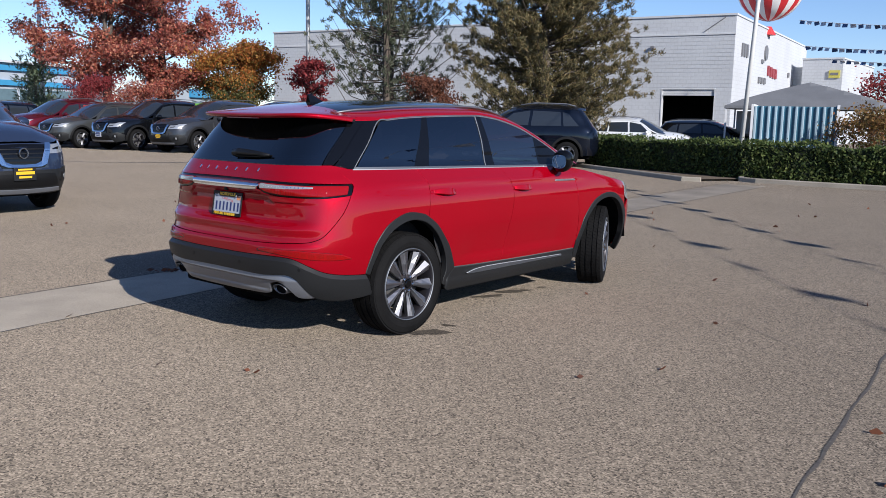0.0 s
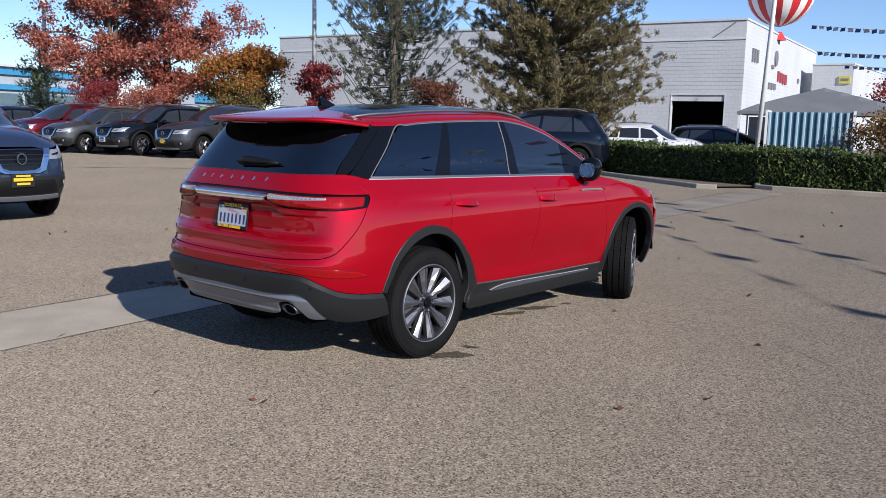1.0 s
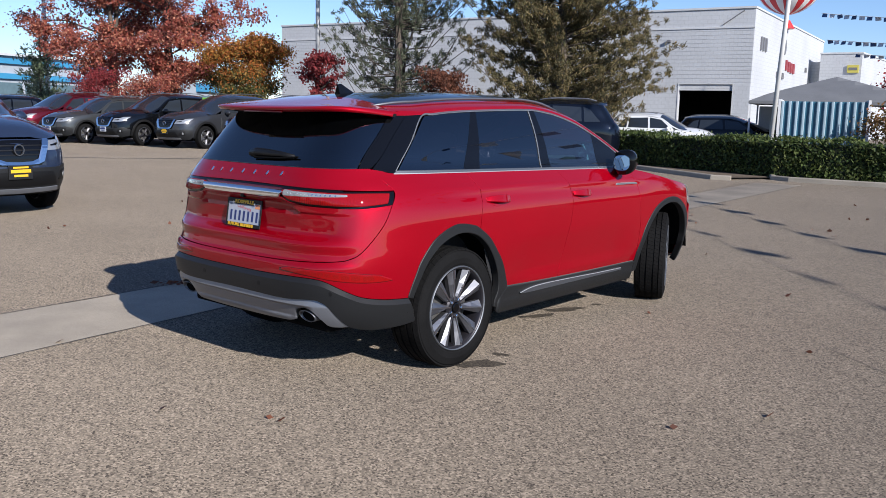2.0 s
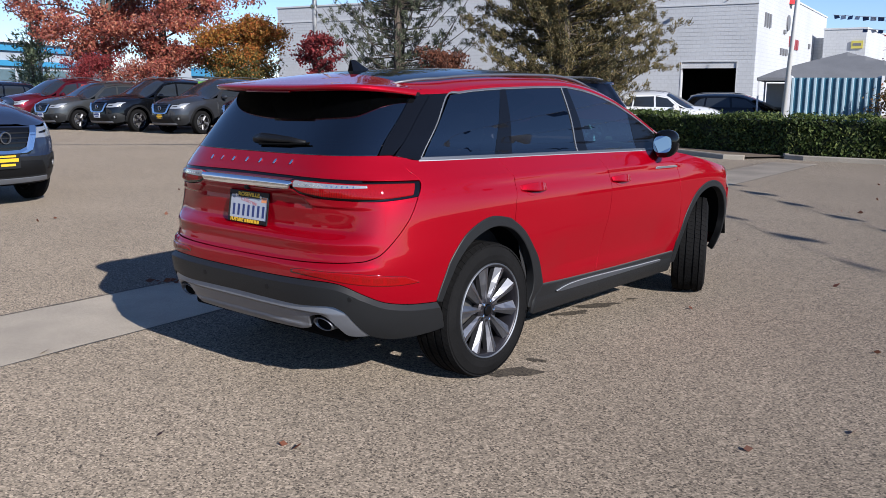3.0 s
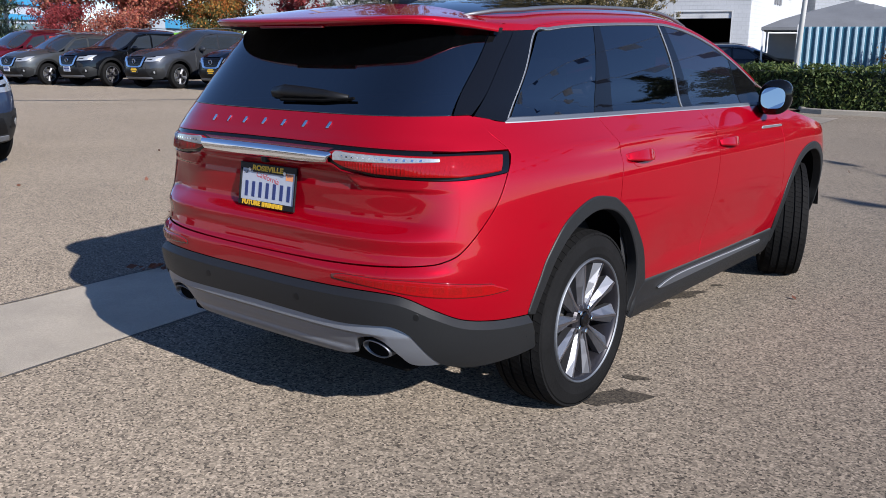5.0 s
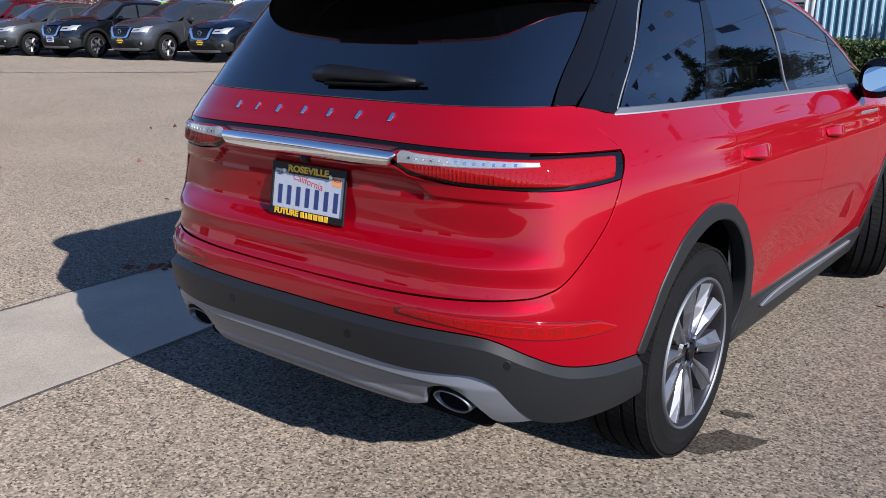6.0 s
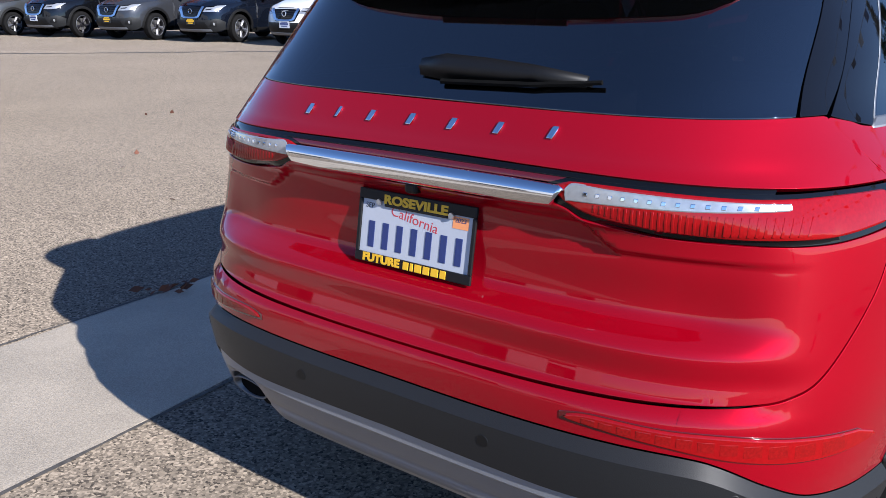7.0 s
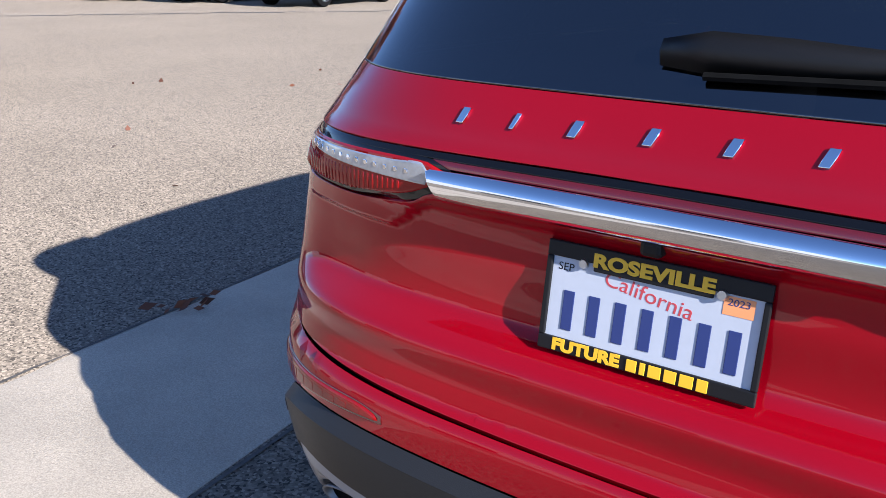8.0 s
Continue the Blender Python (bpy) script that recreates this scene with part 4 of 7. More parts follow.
    for s in (1, -1):
        f = lambda runs: runs if s > 0 else [mirrored(r) for r in runs[::-1]]
        wins = empty("side_windows", 0, 0, 0)
        wins.parent = car
        ys_b = [.585, 1.115, 1.268, 1.925, 2.045, 2.66]
        ys_t = [.925, 1.375, 1.425, 2.01, 2.08, 2.70]

        def edge_line(yb, yt):
            return [ss(yb, fb(yb) - .006), ss((yb + yt) / 2, (fb(yb) + ft(yt)) / 2), ss(yt, ft(yt) - .008)]

        def top_line(ya, yb):
            k = np.linspace(ya, yb, 5)
            return [ss(float(v), float(ft(v)) - .008) for v in k]

        def bot_line(ya, yb):
            k = np.linspace(ya, yb, 4)
            return [ss(float(v), float(fb(v)) - .006) for v in k]
        for i, (nm, m) in enumerate((("quarter_glass", M_GLASS_DARK), ("rear_door_glass", M_GLASS_DARK), ("front_door_glass", M_GLASS_FRONT))):
            b0, b1, t0, t1 = ys_b[2 * i], ys_b[2 * i + 1], ys_t[2 * i], ys_t[2 * i + 1]
            panel(nm, B, f([bot_line(b0, b1), edge_line(b1, t1), top_line(t0, t1)[::-1], edge_line(b0, t0)[::-1]]), m, wins, h=0.05, off=-0.004, edge=0.002, depth=0.004)
        for i, nm in ((1, "door_pillar"), (3, "centre_pillar")):
            panel(nm, B, f([bot_line(ys_b[i], ys_b[i + 1]), edge_line(ys_b[i + 1], ys_t[i + 1]), top_line(ys_t[i], ys_t[i + 1])[::-1], edge_line(ys_b[i], ys_t[i])[::-1]]), M_BLACKGLOSS, wins, h=0.03, off=-0.002, depth=0.02)
        panel("mirror_sail", B, f([[ss(2.66, 1.142), ss(2.99, 1.138)], [ss(2.99, 1.138), ss(2.96, 1.235)], [ss(2.96, 1.235), ss(2.83, 1.305), ss(2.70, float(ft(2.70)) - .008)], edge_line(2.66, 2.70)[::-1]]), M_BLACKGLOSS, wins, h=0.03, off=-0.002)
        pil_line = [ss(1.925, fb(1.925) + .002), ss(1.968, 1.35), ss(2.01, ft(2.01) - .010)]
        panel("pillar_bright_line", B, f([pil_line, [pil_line[-1], (pil_line[-1][0] + .008, pil_line[-1][1])], [(q + .008, z) for q, z in pil_line[::-1]], [(pil_line[0][0] + .008, pil_line[0][1]), pil_line[0]]]), M_BRIGHT, wins, h=0.03, off=0.001, depth=0.006)
        # bright surround: belt strip and upper frame
        bb = [ss(.548, 1.171), ss(.9, 1.165), ss(1.148, 1.160), ss(1.969, 1.143), ss(3.0, 1.120)]
        bt2 = [ss(3.0, 1.131), ss(1.969, 1.154), ss(1.148, 1.172), ss(.9, 1.1775), ss(.575, 1.184)]
        panel("belt_strip", B, f([bb, [bb[-1], bt2[0]], bt2, [bt2[-1], bb[0]]]), M_BRIGHT, car, h=0.018, off=0.003, edge=0.004, depth=0.012, label="bright belt-line strip")
        yl = np.concatenate([np.linspace(.905, 2.98, 22)])
        up = [ss(.567, 1.184), ss(.74, 1.345), ss(.895, 1.487)] + [ss(float(v), float(ft(v))) for v in yl[1:]]
        lo_ = [ss(.572, 1.184), ss(.744, 1.343), ss(.900, 1.483)] + [ss(float(v), float(ft(v)) - .009) for v in yl[1:]]
        panel("window_frame_strip", B, f([lo_, [lo_[-1], up[-1]], up[::-1], [up[0], lo_[0]]]), M_BRIGHT, car, h=0.016, off=0.0008, edge=0.0006, depth=0.01, label="bright window frame strip")
        ca = [ss(float(v), float(ft(v)) + .002) for v in yl]
        cb = [ss(float(v), float(ft(v)) + .019) for v in yl]
        panel("cant_rail", B, f([ca, [ca[-1], cb[-1]], cb[::-1], [cb[0], ca[0]]]), M_RED, car, h=0.02, off=-.001, edge=0.0006, depth=0.01)
        qr = [[ss(.655, 1.488), ss(.78, 1.489), ss(.905, 1.494)], [ss(.905, 1.494), ss(.905, 1.511)], [ss(.905, 1.511), ss(.80, 1.512), ss(.64, 1.511)], [ss(.64, 1.511), ss(.655, 1.488)]]
        panel("roof_corner", B, f(qr), M_RED, car, h=0.02, off=.002, edge=0.001, depth=0.01)
        # black rear pillar with its groove
        rp = [[on(.727, .432, 1.199), on(.755, .47, 1.188), ss(.55, 1.174)], [ss(.55, 1.174), ss(.567, 1.184)], [ss(.567, 1.184), ss(.738, 1.347), ss(.893, 1.490)], [ss(.893, 1.490), ss(.90, 1.507)], [ss(.90, 1.507), ss(.80, 1.507), ss(.759, 1.475), ss(.644, 1.385), ss(.509, 1.262), on(.727, .432, 1.199)]]
        panel("rear_pillar_trim", B, f(rp), M_BLACKGLOSS, car, h=0.025, off=0.0, depth=0.02)
        fin_ = [[on(.692, .36, 1.202), on(.722, .422, 1.202)], [on(.722, .422, 1.202), ss(.505, 1.262), ss(.640, 1.385), ss(.755, 1.475), ss(.796, 1.507)], [ss(.796, 1.507), ss(.683, 1.508)],
                [ss(.683, 1.508), ss(.64, 1.47), ss(.545, 1.385), ss(.43, 1.28), on(.692, .36, 1.202)]]
        panel("screen_side_trim", B, f(fin_), M_BLACKGLOSS, tail, h=0.025, off=0.0, depth=0.02)
    sr = [on(.688, .35, 1.202), ss(.425, 1.28), ss(.54, 1.385), ss(.635, 1.47), ss(.678, 1.508)]
    sbm = [(0, 1.201), rr(.4, 1.201), on(.688, .35, 1.202)]
    stp = [ss(.678, 1.508), rr(.4, 1.535), (0, 1.545)]
    panel("rear_screen", B, [sbm, sr, stp, mirrored(stp), mirrored(sr), mirrored(sbm)], M_GLASS_REAR, tail, h=0.04, off=0.0, edge=0.002, depth=0.004, label="dark privacy glass rear window")

    # roof
    ze = curve_table([(.40, 1.505), (.9, 1.508), (1.10, 1.524), (1.385, 1.539), (2.033, 1.553), (2.236, 1.535), (2.515, 1.469), (2.80, 1.342), (2.98, 1.247), (3.25, 1.12)])
    zc = curve_table([(.40, 1.560), (.6, 1.585), (1.0, 1.620), (1.6, 1.642), (2.1, 1.640), (2.5, 1.600), (2.8, 1.510), (3.2, 1.33), (3.62, 1.115)])

    def roof_pt(fx, y):
        z0, z1 = float(ze(y)), float(zc(y))
        w = float(B.half(y, z0))
        a = abs(fx)
        return Vector((fx * w, y, z0 + (z1 - z0) * (1 - a ** 2.6) ** 0.85))
    grid_part("roof_side", lambda u, v: roof_pt(0.80 + 0.20 * u, 0.64 + v * (2.60)), 8, 60, M_RED, car)
    grid_part("roof_side", lambda u, v: roof_pt(-1.0 + 0.20 * u, 0.64 + v * (2.60)), 8, 60, M_RED, car)
    grid_part("glass_roof", lambda u, v: roof_pt(-0.797 + 1.594 * u, 0.66 + v * 1.84), 30, 40, M_BLACKGLOSS, car, "black panoramic glass roof")
    grid_part("windscreen", lambda u, v: roof_pt(-0.797 + 1.594 * u, 2.52 + v * .73), 30, 20, M_GLASS, car)
    # rear spoiler
    def spo(u, v):
        x = -0.67 + 1.34 * u
        a = abs(x) / .67
        yr = 0.252 + 0.105 * a ** 3 + 0.285 * a ** 10
        zr_ = 1.502 + 0.022 * a ** 3 - 0.044 * a ** 10
        y1 = 0.66 + 0.03 * a
        top1 = roof_pt(x / float(B.half(y1, ze(y1))), y1) if abs(x) < float(B.half(y1, ze(y1))) else Vector((x, y1, 1.508))
        th = 1 - .9 * a ** 8
        k = [(yr + .016, zr_ - .006 * th), (yr + .004, zr_ + .004 * th), (yr, zr_ + .015 * th), (yr + .012, zr_ + .022)]
        if v <= 0.375:
            i = v / 0.125
            j = min(int(i), 2)
            t = i - j
            return Vector((x, k[j][0] * (1 - t) + k[j + 1][0] * t, k[j][1] * (1 - t) + k[j + 1][1] * t))
        t = (v - 0.375) / 0.625
        y = k[3][0] * (1 - t) + top1.y * t
        z = k[3][1] * (1 - t) + top1.z * t + 0.006 * math.sin(math.pi * t)
        return Vector((x, y, z))
    sp = grid_part("roof_spoiler", spo, 40, 16, M_RED, car, "red roof spoiler over the rear window")

    def under(u, v):
        p = spo(u, 0.0)
        return Vector((p.x * (1 - .02 * v), p.y + .004 + v * (.52 - p.y if p.y < .50 else .03), p.z - .002 + v * .018))
    grid_part("spoiler_underside", under, 40, 4, M_BLACK, sp)
    bm = bmesh.new()
    box(bm, -.17, .256, 1.4905, .17, .272, 1.4985, bevel=.002)
    part("high_brake_lamp", bm, M_LENS_DEEP, sp)
    # roof rails
    for s in (1, -1):
        bm = bmesh.new()
        pts, rad = [], []
        for i in range(25):
            t = i / 24
            y = .62 + t * 1.84
            p = roof_pt(.86, y)
            e = min(t, 1 - t)
            pts.append((s * p.x, y, p.z + .002 + .016 * min(1, e / .10)))
            rad.append(.0085 if .02 < t < .98 else .005)
        tube(bm, pts, rad, 8)
        part("roof_rail", bm, M_BRIGHT, car, "brushed roof rail", smooth=True)
    # fin antenna
    bm = bmesh.new()
    prof = [(.845, 1.668), (.875, 1.672), (.92, 1.650), (.985, 1.62), (1.02, 1.605)]
    L, Rr = [], []
    for y, z in prof:
        t = (y - .84) / .18
        L.append((bm.verts.new((-.004, y, z)), bm.verts.new((-.03 * (0.6 + .4 * math.sin(math.pi * min(1, t + .2))), y, 1.598))))
        Rr.append((bm.verts.new((.004, y, z)), bm.verts.new((.03 * (0.6 + .4 * math.sin(math.pi * min(1, t + .2))), y, 1.598))))
    for a, b in ((L, 0), (Rr, 1)):
        for p, q in zip(a, a[1:]):
            bm.faces.new((p[0], q[0], q[1], p[1]))
    for p, q, r, s2 in zip(L, L[1:], Rr, Rr[1:]):
        bm.faces.new((p[0], q[0], s2[0], r[0]))
    bm.faces.new((L[0][0], L[0][1], Rr[0][1], Rr[0][0]))
    bm.faces.new((L[-1][0], L[-1][1], Rr[-1][1], Rr[-1][0]))
    part("fin_antenna", bm, M_BLACKGLOSS, car, "black shark-fin antenna")
    # bonnet
    def hood(u, v):
        y = 3.22 + v * 1.10
        zh = float(curve_table([(3.2, 1.085), (3.6, 1.015), (4.0, .955), (4.4, .91)])(y))
        zm = float(curve_table([(3.2, 1.12), (3.6, 1.09), (4.0, 1.03), (4.35, .93)])(y))
        w = float(B.half(y, zh)) * .995
        fx = -1 + 2 * u
        return Vector((fx * w, y, zh + (zm - zh) * (1 - abs(fx) ** 2.2)))
    grid_part("bonnet", hood, 30, 20, M_RED, car)

    # wiper
    wip = empty("rear_wiper", 0, 0, 0)
    wip.parent = tail
    bm = bmesh.new()
    P, N_ = B.place(np.array([rr(x, z)[0] for x, z in ((-.045, 1.257), (.02, 1.262), (.12, 1.259), (.23, 1.256), (.345, 1.249))]), np.array([1.257, 1.262, 1.259, 1.256, 1.249]), 0.0)
    up_v = Vector((0, .6, .8))
    rows = []
    for p, n, hw, th in zip(P, N_, (.012, .019, .018, .013, .008), (.022, .030, .030, .026, .016)):
        p, n = Vector(p), Vector(n)
        rows.append([bm.verts.new(p + n * .006 - up_v * hw * 2.0), bm.verts.new(p + n * th - up_v * hw), bm.verts.new(p + n * th + up_v * hw * .5), bm.verts.new(p + n * .01 + up_v * hw)])
    for a, b in zip(rows, rows[1:]):
        for i in range(4):
            bm.faces.new((a[i], a[(i + 1) % 4], b[(i + 1) % 4], b[i]))
    bm.faces.new(rows[0])
    bm.faces.new(rows[-1])
    part("wiper_cover", bm, M_BLACK, wip, "black plastic rear wiper", smooth=True)
    bm = bmesh.new()
    tube(bm, [Vector(P[1]) + Vector(N_[1]) * .012 - up_v * .045, Vector(P[3]) + Vector(N_[3]) * .012 - up_v * .03, Vector(P[4]) + Vector(N_[4]) * .014 + Vector((.03, 0, -.006))], [.006, .006, .005], 6)
    part("wiper_blade", bm, M_UNDER, wip)

    # bars in place of the maker's lettering
    badge = empty("tailgate_lettering", 0, 0, 0)
    badge.parent = tail
    for i, (x, z) in enumerate(((-.319, 1.154), (-.229, 1.155), (-.133, 1.155), (-.024, 1.157), (.082, 1.157), (.193, 1.159), (.311, 1.161))):
        wd = .003 if i == 1 else .006
        q0 = rr(x, z)[0]
        c = [[(q0 - wd - .004, z - .011), (q0 + wd - .004, z - .011)], [(q0 + wd - .004, z - .011), (q0 + wd + .004, z + .009)], [(q0 + wd + .004, z + .009), (q0 - wd + .004, z + .009)], [(q0 - wd + .004, z + .009), (q0 - wd - .004, z - .011)]]
        panel("chrome_bar", B, c, M_CHROME, badge, h=0.02, off=0.004, edge=0.001, depth=0.005)
    # number plate
    plate(tail)
    # reversing camera over the plate
    bm = bmesh.new()
    box(bm, -.016, .104, 1.006, .016, .16, 1.030, bevel=.007)
    part("reversing_camera", bm, M_BLACK, tail)

    # wheels
    wm = wheel_meshes(.362, .250, .245)
    add_wheel(wm, car, .783, AXLE_R, HUB_Z, 0, 11)
    add_wheel(wm, car, .783, AXLE_F, HUB_Z, 24, 3)
    add_wheel(wm, car, -.783, AXLE_R, HUB_Z, 0, 30)
    add_wheel(wm, car, -.783, AXLE_F, HUB_Z, 24, 7)
    # underbody, wheel housings, cabin
    bm = bmesh.new()
    box(bm, -.80, 1.42, .235, .80, 3.22, .34, bevel=.02)
    box(bm, -.62, .20, .30, .62, 1.5, .60, bevel=.02)
    box(bm, -.62, 3.2, .25, .62, 4.45, .62, bevel=.02)
    box(bm, -.69, .20, .40, .69, .56, .68, bevel=.02)
    part("underbody", bm, M_UNDER, car)
    for y, zt in ((AXLE_R, .80), (AXLE_F, .80)):
        for s in (1, -1):
            bm = bmesh.new()
            n = 24
            ring = []
            for k in range(n + 1):
                a = radians(4 + 172 * k / n)
                ring.append([bm.verts.new((s * x, y + .43 * math.cos(a), .37 + .455 * math.sin(a))) for x in (.56, .885)])
            for a, b in zip(ring, ring[1:]):
                bm.faces.new((a[0], a[1], b[1], b[0]))
            bm.faces.new([r[0] for r in ring])
            part("wheel_housing", bm, M_UNDER, car)
    bm = bmesh.new()
    box(bm, -.70, .45, .55, .70, 3.2, .95, bevel=.03)
    box(bm, -.66, 2.75, .9, .66, 3.2, 1.08, bevel=.04)
    part("cabin_floor", bm, M_INTERIOR, car)
    for x in (-.36, .36):
        for y, zt in ((2.25, 1.42), (1.35, 1.38)):
            st = empty("seat", 0, 0, 0)
            st.parent = car
            bm = bmesh.new()
            box(bm, x - .24, y, .95, x + .24, y + .14, zt - .22, m=None, bevel=.05)
            part("backrest", bm, M_SEAT if y < 2 else M_INTERIOR, st, smooth=True)
            bm = bmesh.new()
            box(bm, x - .13, y + .01, zt - .18, x + .13, y + .11, zt, bevel=.04)
            part("headrest", bm, M_SEAT if y < 2 else M_INTERIOR, st, smooth=True)
    # door mirrors
    for s in (1, -1):
        mir = empty("door_mirror", 0, 0, 0)
        mir.parent = car
        bm = bmesh.new()
        bmesh.ops.create_uvsphere(bm, u_segments=28, v_segments=18, radius=1)
        for v in bm.verts:
            c = v.co.copy()
            y = c.y * (.115 if c.y > 0 else .03)
            v.co = Vector((s * (.968 + .086 * np.sign(c.x) * abs(c.x) ** .75 * s), 2.79 + y, 1.172 + .092 * np.sign(c.z) * abs(c.z) ** .8 + .012 * c.x * s))
        part("shell", bm, M_BLACKGLOSS, mir, smooth=True)
        bm = bmesh.new()
        vs = [bm.verts.new((s * (.972 + .060 * np.sign(math.cos(k * math.tau / 32)) * abs(math.cos(k * math.tau / 32)) ** .7 * s), 2.746 + .011 * math.cos(k * math.tau / 32) + .006 * math.sin(k * math.tau / 32), 1.170 + .056 * np.sign(math.sin(k * math.tau / 32)) * abs(math.sin(k * math.tau / 32)) ** .75)) for k in range(32)]
        bm.faces.new(vs)
        part("mirror_glass", bm, M_MIRROR, mir)
        bm = bmesh.new()
        tube(bm, [(s * .84, 2.90, 1.105), (s * .90, 2.86, 1.105), (s * .96, 2.82, 1.115)], [.035, .03, .03], 10)
        part("mirror_foot", bm, M_BLACKGLOSS, mir, smooth=True)
    return car


def plate(tail):
    """California plate in a dealer frame; the number and the dealer's name are plain bars."""
    hold = new("number_plate")
    hold.empty_display_size = 0.1
    hold.parent = tail
    hold.matrix_basis = pose(-.003, .124, .915, 90 - 8.6, 0, 0)
    w, h = .152, .076
    bm = bmesh.new()
    box(bm, -w, -h, 0, w, h, .002, bevel=.0006)
    part("plate_sheet", bm, M_PLATE, hold, "white embossed plate")
    bm = bmesh.new()
    W_, H_ = .158, .081
    box(bm, -W_, .058, .0, W_, H_, .007, bevel=.002)
    box(bm, -W_, -H_, .0, W_, -.060, .007, bevel=.002)
    box(bm, -W_, -.060, .0, -W_ + .009, .058, .007, bevel=.002)
    box(bm, W_ - .009, -.060, .0, W_, .058, .007, bevel=.002)
    box(bm, -.085, .047, .001, .085, .060, .007, bevel=.002)
    part("plate_frame", bm, M_BLACK, hold, "black plastic dealer frame")
    text_part("frame_lettering", "ROSEVILLE", .026, M_YELLOW, hold, pose(0, .0625, .0072), .0008, "raised yellow lettering", bold=.0012, width=.172)
    text_part("frame_lettering", "FUTURE", .0235, M_YELLOW, hold, pose(-.0815, -.0705, .0072), .0008, bold=.0012, width=.105)
    # plain yellow bars for the brand's name
    x = -.018
    for wd in (.015, .008, .018, .017, .019, .015):
        bm = bmesh.new()
        box(bm, x, -.079, .0072, x + wd, -.062, .0088, bevel=.0006)
        part("yellow_bar", bm, M_YELLOW, hold)
        x += wd + .0045
    # plain blue bars for the number
    for k in range(7):
        xx = -.118 + k * .0395
        bm = bmesh.new()
        box(bm, xx - .0085, -.047, .002, xx + .0085, .011, .0034, bevel=.0008)
        part("blue_bar", bm, M_PLATE_BLUE, hold)
    text_part("plate_script", "California", .028, M_PLATE_RED, hold, pose(-.003, .030, .0021) @ Matrix(((1, .35, 0, 0), (0, 1, 0, 0), (0, 0, 1, 0), (0, 0, 0, 1))), .0003, "red script", width=.130)
    text_part("month_tag", "SEP", .016, M_BLACK, hold, pose(-.128, .044, .0021), .0003, width=.024)
    bm = bmesh.new()
    box(bm, .098, .030, .002, .138, .055, .0026)
    tag = part("year_sticker", bm, M_ORANGE, hold, "orange year sticker")
    text_part("year_tag", "2023", .013, M_PLATE_BLUE, tag, pose(.118, .047, .0028), .0002, width=.028)
    for sx in (-.100, .096):
        bm = bmesh.new()
        bmesh.ops.create_cone(bm, cap_ends=True, segments=16, radius1=.0075, radius2=.006, depth=.004, matrix=Matrix.Translation((sx, .055, .0085)))
        part("screw", bm, M_SCREW, hold)
    return hold


red_car()


# ---- more materials ----
def block_mat(name, block, joint):
    """Painted masonry: blocks of 0.4 by 0.2 m with faintly darker joints."""
    m = mat(name, block, rough=0.8, grain=0.05, grain_scale=8, bump=0.15, stain=0.07, stain_scale=0.35)
    nt = m.node_tree
    b = nt.nodes["Principled BSDF"]
    src = b.inputs["Base Color"].links[0].from_socket
    tc = nt.nodes.new("ShaderNodeTexCoord")
    sx = nt.nodes.new("ShaderNodeSeparateXYZ")
    nt.links.new(tc.outputs["Object"], sx.inputs[0])
    add = nt.nodes.new("ShaderNodeMath")
    nt.links.new(sx.outputs[0], add.inputs[0])
    nt.links.new(sx.outputs[1], add.inputs[1])
    cb = nt.nodes.new("ShaderNodeCombineXYZ")
    nt.links.new(add.outputs[0], cb.inputs[0])
    nt.links.new(sx.outputs[2], cb.inputs[1])
    br = nt.nodes.new("ShaderNodeTexBrick")
    br.inputs["Scale"].default_value = 1.0
    br.inputs["Brick Width"].default_value = 0.406
    br.inputs["Row Height"].default_value = 0.203
    br.inputs["Mortar Size"].default_value = 0.014
    br.inputs["Mortar Smooth"].default_value = 0.4
    br.inputs["Color1"].default_value = (1, 1, 1, 1)
    br.inputs["Color2"].default_value = (0.975, 0.975, 0.975, 1)
    br.inputs["Mortar"].default_value = (joint, joint, joint, 1)
    nt.links.new(cb.outputs[0], br.inputs["Vector"])
    mx = nt.nodes.new("ShaderNodeMix")
    mx.data_type, mx.blend_type = "RGBA", "MULTIPLY"
    mx.inputs["Factor"].default_value = 1.0
    nt.links.new(src, mx.inputs[6])
    nt.links.new(br.outputs["Color"], mx.inputs[7])
    nt.links.new(mx.outputs[2], b.inputs["Base Color"])
    return m


M_WALL = block_mat("painted_block_wall", (0.50, 0.515, 0.535), 0.86)
M_WALLTRIM = mat("wall_cap_metal", (0.55, 0.56, 0.57), rough=0.6, stain=0.08)
M_DARKROOM = mat("workshop_dark", (0.03, 0.03, 0.03), rough=0.9, stain=0.2)
M_POLE = mat("pole_paint", (0.62, 0.62, 0.60), rough=0.5, stain=0.08, stain_scale=1.0)
M_POLEGREY = mat("galvanised_pole", (0.34, 0.35, 0.36), rough=0.5, metal=0.3, stain=0.08)
M_TENT = mat("canopy_fabric", (0.14, 0.145, 0.155), rough=0.85, grain=0.06, grain_scale=30, stain=0.1)
M_TENTSIDE = mat("white_fabric", (0.62, 0.63, 0.64), rough=0.8, stain=0.08)
M_TEAL = mat("teal_container_paint", (0.03, 0.12, 0.18), rough=0.5, stain=0.12, stain_scale=1.2)
M_PALEBLUE = mat("pale_blue_panel", (0.30, 0.40, 0.46), rough=0.5, stain=0.1, stain_scale=1.2)
M_BALLOONRED = mat("balloon_red", (0.55, 0.03, 0.035), rough=0.45, stain=0.06)
M_BALLOONWHITE = mat("balloon_white", (0.76, 0.74, 0.72), rough=0.45, stain=0.04)
M_FLAGBLUE = mat("flag_blue", (0.05, 0.10, 0.22), rough=0.6, rand=0.3)
